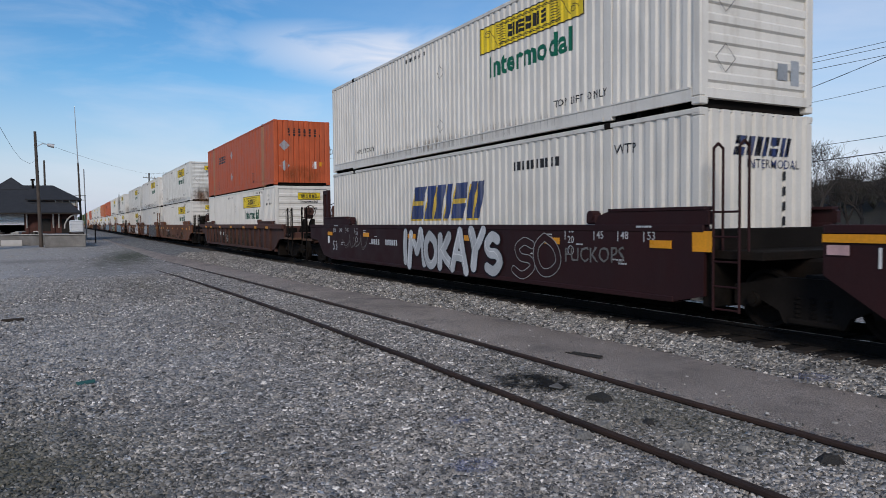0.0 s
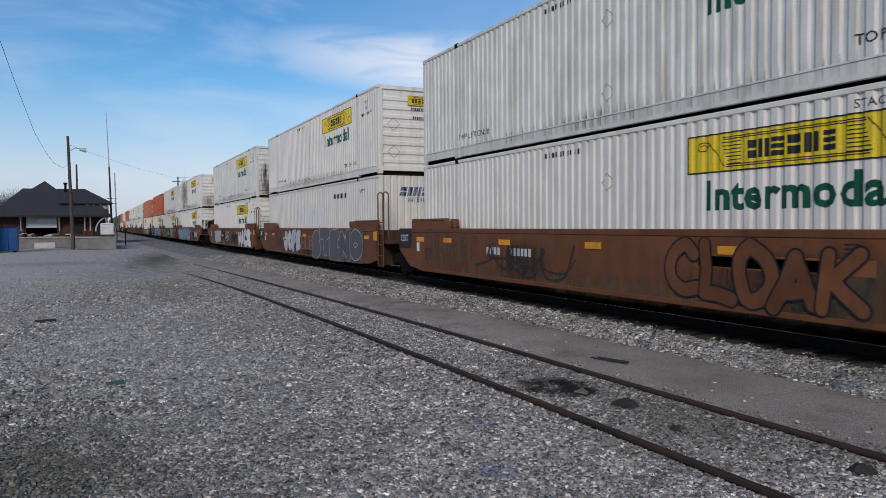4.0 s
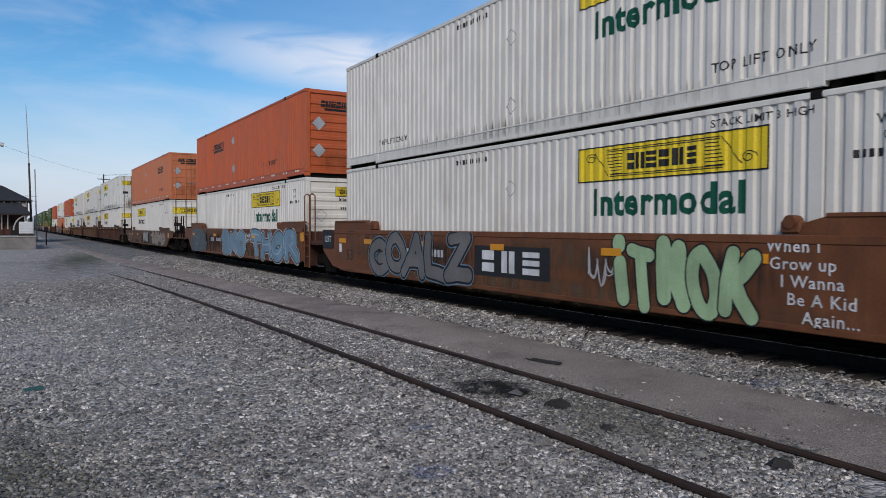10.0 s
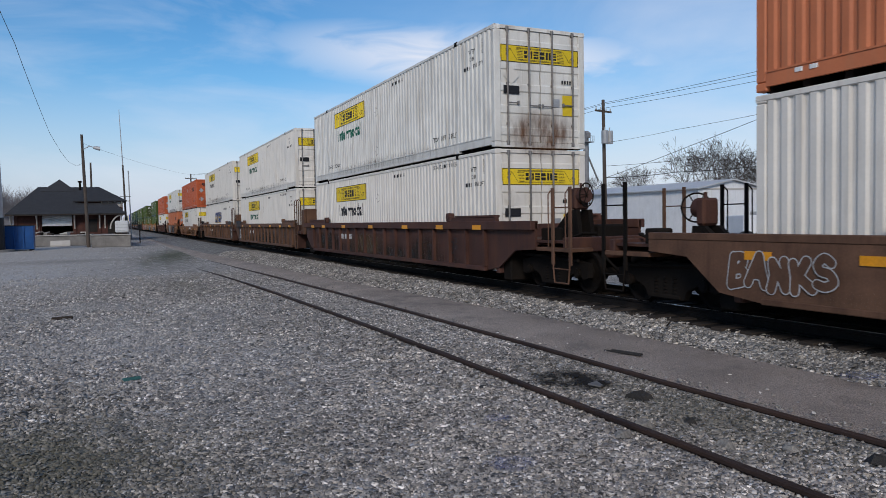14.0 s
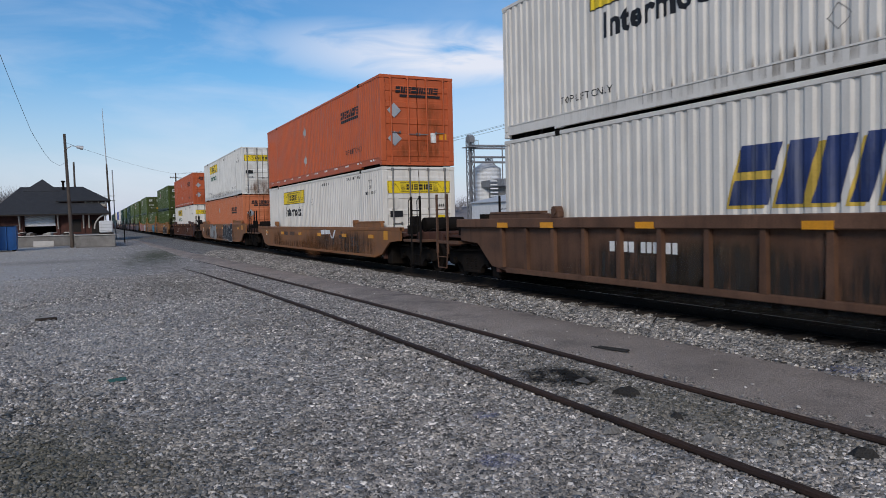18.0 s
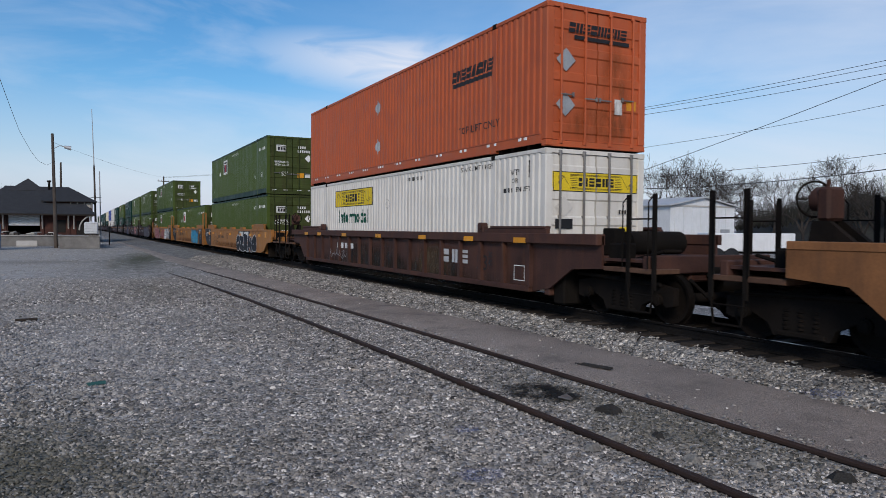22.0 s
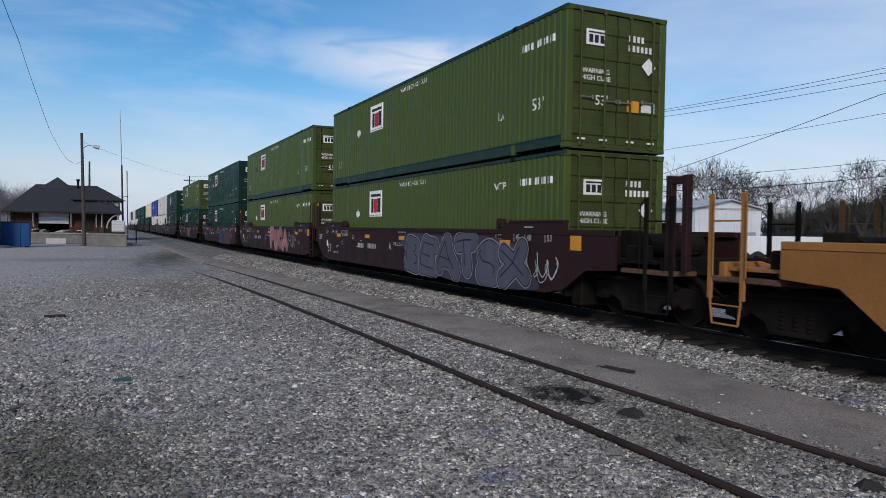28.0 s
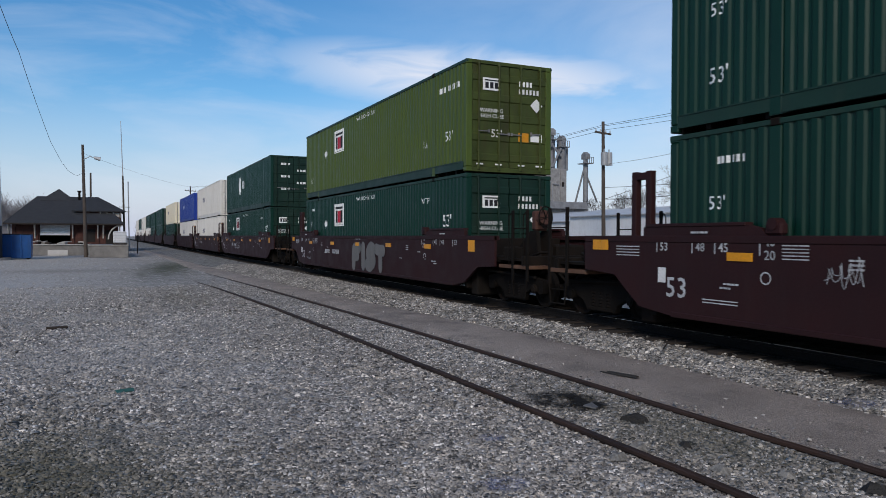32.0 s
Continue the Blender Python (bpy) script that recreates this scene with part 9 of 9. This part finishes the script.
def bare_tree(seed, height, spread=0.42, thick=1.0):
    """A leafless tree: trunk, and limbs that fork down to twigs."""
    rng = random.Random(seed)
    limbs = Mesh()

    def grow(p, d, length, r, depth):
        steps = 2 if depth < 4 else 1
        for _ in range(steps):
            d = (d + Vector((rng.uniform(-1, 1), rng.uniform(-1, 1), rng.uniform(-0.3, 0.6))) * 0.16).normalized()
            q = p + d * length / steps
            limbs.rod(p, q, max(r, 0.012), 5 if depth < 2 else 3, max(r * 0.82, 0.0095), caps=False)
            p, r = q, r * 0.82
        if depth >= 6:
            return
        for k in range(3 if depth < 4 and rng.random() < 0.7 else 2):
            a = d.orthogonal().normalized()
            a.rotate(Matrix.Rotation(rng.uniform(0, 6.283), 3, d))
            s = spread * rng.uniform(0.7, 1.45)
            grow(p, (d + a * s * 1.6 + Vector((0, 0, 0.10))).normalized(), length * rng.uniform(0.68, 0.90), r * rng.uniform(0.58, 0.74), depth + 1)

    trunk = Mesh().rod((0, 0, -0.1), (0, 0, height * 0.2), 0.026 * height * thick, 8, 0.02 * height * thick)
    for k in range(3):
        a = rng.uniform(0, 6.283)
        grow(Vector((0, 0, height * 0.18)), Vector((math.cos(a) * 0.45, math.sin(a) * 0.45, 1)).normalized(), height * 0.195, 0.0185 * height * thick, 0)
    return trunk.made("trunk", M["bark"]), limbs.made("crown", M["bark"])


TREES = [bare_tree(60 + i, 10.0, 0.40 + 0.04 * (i % 3)) for i in range(4)]


def plant(az, dist, top_el, i, turn):
    c = at(az, top_el, dist)
    t = thing("bare_tree", "leafless grey-brown tree beyond the railway", "tree", pose(c.x, c.y, 0, 0, 0, turn), "bare trees behind the sheds")
    k = c.z / 10.0
    for nm, me in zip(("trunk", "crown"), TREES[i % 4]):
        part(nm, me, t, m=Matrix.Diagonal((k, k, k, 1)))


for az, dist, el, i in ((43.6, 74, 6.0, 0), (46.6, 76, 6.4, 1), (48.6, 82, 5.4, 2), (50.4, 84, 4.8, 3), (52.0, 88, 5.0, 0), (55.8, 80, 6.1, 2), (39.5, 110, 3.9, 1), (40.8, 105, 4.3, 3), (37.0, 120, 3.5, 2), (53.9, 95, 4.2, 1), (58.5, 90, 4.6, 3), (61.0, 80, 5.0, 0), (48.6, 96, 4.6, 1), (45.0, 84, 5.6, 3), (57.6, 90, 4.0, 1), (60.2, 86, 4.6, 2), (62.5, 86, 5.0, 1)):
    plant(az, dist, el, i, az * 37 % 360)


def ridge(name, label, az0, az1, dist, el, mat, seed, n, size, fill=0.72):
    """A low wooded rise: a bank of earth, set with small bare crowns joined into one mesh."""
    rng = random.Random(seed)
    m = Mesh()
    k = 40
    v = []
    for i in range(k + 1):
        az = az0 + (az1 - az0) * i / k
        h = el * (0.75 + 0.35 * noise.noise(Vector((i * 0.25, seed, 0)))) * min(1, 4 * i / k, 4 * (k - i) / k)
        a, b_ = at(az, 0, dist), at(az, max(0.1, h) * fill, dist + 25)
        v += [(a.x, a.y, -0.1), (b_.x, b_.y, b_.z), (b_.x * 1.2, b_.y * 1.2, -0.1)]
    m.add(v, [(3 * i + j, 3 * i + 3 + j, 3 * i + 4 + j, 3 * i + 1 + j) for i in range(k) for j in range(2)], smooth=True)
    for i in range(n):
        az = rng.uniform(az0, az1)
        f = (az - az0) / (az1 - az0)
        h = el * (0.75 + 0.35 * noise.noise(Vector((f * k * 0.25, seed, 0)))) * min(1, 4 * f, 4 - 4 * f)
        base = at(az, max(0.1, h) * rng.uniform(0.2, 0.75), dist + rng.uniform(5, 25))
        s = size * rng.uniform(0.6, 1.2)
        for j in range(16):
            d = Vector((rng.uniform(-0.6, 0.6), rng.uniform(-0.4, 0.4), rng.uniform(0.5, 1.1))) * s
            m.rod(base, base + d, 0.012 * s, 3, 0.003 * s, caps=False)
    return thing(name, label, "wooded hill", kind="stuff", mesh=m.made(name, mat))


M["hill"] = material("winter_woods", (0.034, 0.033, 0.030), 0.95, var=0.3, stain=(0.04, 0.05, 0.03), amount=0.6, streak=False, bump=0.2, bump_scale=2)
# the far woods are given a pale grey that paints in the haze
M["far_hill"] = material("haze_paled_woods", (0.19, 0.18, 0.185), 0.95, var=0.15, scale=0.3, bump=0.0)
ridge("wooded_rise", "dark leafless brush on a low rise", 49.5, 75, 100, 3.6, M["hill"], 5, 620, 3.0, 0.98)
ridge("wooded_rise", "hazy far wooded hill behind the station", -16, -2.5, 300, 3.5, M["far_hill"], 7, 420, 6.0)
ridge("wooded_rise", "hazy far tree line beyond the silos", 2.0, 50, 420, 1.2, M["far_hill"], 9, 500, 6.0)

# ---- small things on the ground ----
M["oil"] = material("oil_soaked_gravel", (0.030, 0.028, 0.026), 0.75, var=0.4, stain=(0.09, 0.085, 0.08), amount=0.6, streak=False, bump=0.9, bump_scale=45)
M["teal"] = material("teal_plastic", (0.03, 0.10, 0.10), 0.7, var=0.1, bump=0.0)
M["litter_blue"] = material("blue_paint_fleck", (0.10, 0.15, 0.34), 0.6, var=0.3, bump=0.2)


def blot(name, label, category, cx, cy, rx, ry, z, mat, seed, kind=""):
    rng = random.Random(seed)
    n = 22
    rim = [(cx + rx * (1 + rng.uniform(-0.3, 0.25)) * math.cos(2 * math.pi * i / n), cy + ry * (1 + rng.uniform(-0.3, 0.25)) * math.sin(2 * math.pi * i / n), z) for i in range(n)]
    m = Mesh().add(rim + [(cx, cy, z + 0.012)], [(i, (i + 1) % n, n) for i in range(n)])
    return thing(name, label, category, kind=kind, mesh=m.made(name, mat))


blot("oil_patch", "black oily patch in the gravel between the rails", "stain", 4.84, 6.98, 0.62, 0.72, 0.030, M["smudge_oil"], 2, "structure")
thing("wood_scrap", "dark splintered plank lying on the asphalt", "plank", pose(6.37, 7.78, 0.062, 0, 2, 97), mesh=Mesh().prism([(-0.03, 0), (0.03, 0), (0.022, 0.022), (-0.026, 0.026)], -0.30, 0.24).prism([(0.012, 0.01), (0.05, 0.0), (0.045, 0.02)], -0.12, 0.34).made("wood_scrap", M["oil"]))
thing("dark_rock", "dark angular rock in the gravel", "rock", pose(5.06, 5.95, -0.01, 0, 0, 20) @ Matrix.Diagonal((0.95, 0.8, 1.1, 1)), mesh=Mesh().prism([(-0.16, 0), (0.17, 0), (0.13, 0.05), (0.02, 0.075), (-0.11, 0.045)], -0.09, 0.1).made("dark_rock", M["oil"]))
thing("plate_scrap", "flat grey steel scrap beside the oil patch", "scrap", pose(5.06, 6.62, 0.015, 4, 3, 30), mesh=Mesh().box(-0.17, 0.17, -0.08, 0.08, 0, 0.02, 0.006).made("plate_scrap", M["steel"]))
for rx_, ry_, rs_, turn, tone in ((4.88, 5.02, 0.55, 70, "oil"), (5.34, 3.50, 0.85, 140, "oil"), (4.40, 5.12, 0.85, 15, "dull_rock"), (4.06, 4.98, 0.75, 200, "dull_rock"), (5.02, 4.05, 0.6, 300, "dull_rock"), (4.62, 4.35, 0.7, 100, "dull_rock")):
    stone_ = Mesh().add([(-0.12, -0.07, 0), (0.02, -0.11, 0), (0.13, -0.04, 0), (0.11, 0.08, 0), (-0.04, 0.11, 0), (-0.13, 0.05, 0), (-0.07, -0.03, 0.06), (0.04, -0.05, 0.08), (0.07, 0.04, 0.07), (-0.05, 0.05, 0.085)],
                        [(0, 1, 7, 6), (1, 2, 7), (2, 3, 8, 7), (3, 4, 9, 8), (4, 5, 9), (5, 0, 6, 9), (6, 7, 8, 9), (5, 4, 3, 2, 1, 0)])
    thing("rock", "dark angular rock in the gravel" if tone == "oil" else "large grey stone in the gravel", "rock", pose(rx_, ry_, 0.0, 6, -4, turn) @ Matrix.Diagonal((rs_, rs_, rs_, 1)), "large stones in the gravel", mesh=stone_.made("rock", M[tone]))
thing("plastic_litter", "crushed teal plastic scrap on the gravel", "litter", pose(0.2, 9.67, 0.02, 8, 0, 15), mesh=Mesh().prism([(-0.04, 0), (0.05, 0), (0.03, 0.02), (-0.02, 0.035)], -0.11, 0.09).made("plastic_litter", M["teal"]))
thing("twig", "crooked dark twig on the ballast", "twig", pose(8.2, 8.75, 0.20, 0, 0, 20), mesh=Mesh().pipe([(-0.3, 0, 0), (-0.05, 0.06, 0.05), (0.12, 0.02, 0.03), (0.32, 0.1, 0.07)], 0.012, 5).pipe([(-0.05, 0.06, 0.05), (0.1, 0.2, 0.06)], 0.009, 5).made("twig", M["tie"]))
thing("wood_scrap", "short dark stick on the gravel lot", "stick", pose(-0.95, 16.8, 0.0, 0, 0, 10), mesh=Mesh().box(-0.2, 0.2, -0.05, 0.05, 0, 0.06, 0.015).made("wood_scrap", M["tie"]))
for bx, by, br in ((2.78, 4.75, 0.30), (7.62, 5.25, 0.40), (3.3, 5.9, 0.2)):
    blot("paint_fleck", "faint blue paint spilt on the stones", "stain", bx, by, br, br * 0.8, 0.04 if bx < 7 else 0.10, M["smudge_blue"], int(bx * 10), "structure")


# ---- what moves: the train draws past, gathering a little speed ----
RUN = ((0, 0.0), (1, 13.22), (2, 26.55), (3, 39.94), (4.25, 56.66), (5.5, 73.48), (6, 80.21), (7, 93.76), (8, 107.42), (9, 121.08), (10, 134.74), (11, 148.45), (12, 162.23),
       (13, 176.04), (14, 189.92), (14.5, 196.92), (15.5, 211.05), (16.5, 225.23), (17, 232.35), (18, 246.49), (19, 260.65), (20, 274.83), (21, 289.05), (22, 303.31), (23, 317.58),
       (24, 331.88), (25, 346.19), (25.5, 353.36), (26.5, 367.67), (27.5, 382.02), (28, 389.22), (29, 403.66), (30, 418.14), (31, 432.66), (32, 447.22))


def motions():
    for ob, u, x, z in MOVING:
        walk(ob, [(t, pose(x, u - s, z)) for t, s in RUN])
    # wheels roll while their car is near enough to see them
    where = {ob: u for ob, u, x, z in MOVING}
    ts, ss = zip(*RUN)
    for wheel, m, car, y in WHEELS:
        rows = []
        for k in range(32 * FPS + 1):
            s = float(np.interp(k / FPS, ts, ss))
            if -6 < where[car] + y - s < 34:
                rows.append((k / FPS, m.copy(), s))
        if not rows:
            continue
        s0 = rows[0][2]
        turned = [(t, Matrix.Translation(q.translation) @ Matrix.Rotation((s - s0) / 0.42, 4, "X") @ q.to_3x3().to_4x4()) for t, q, s in rows]
        if turned[0][0] > 0:
            turned.insert(0, (0, m))
        if turned[-1][0] < 32:
            turned.append((32, turned[-1][1]))
        walk(wheel, turned)


motions()
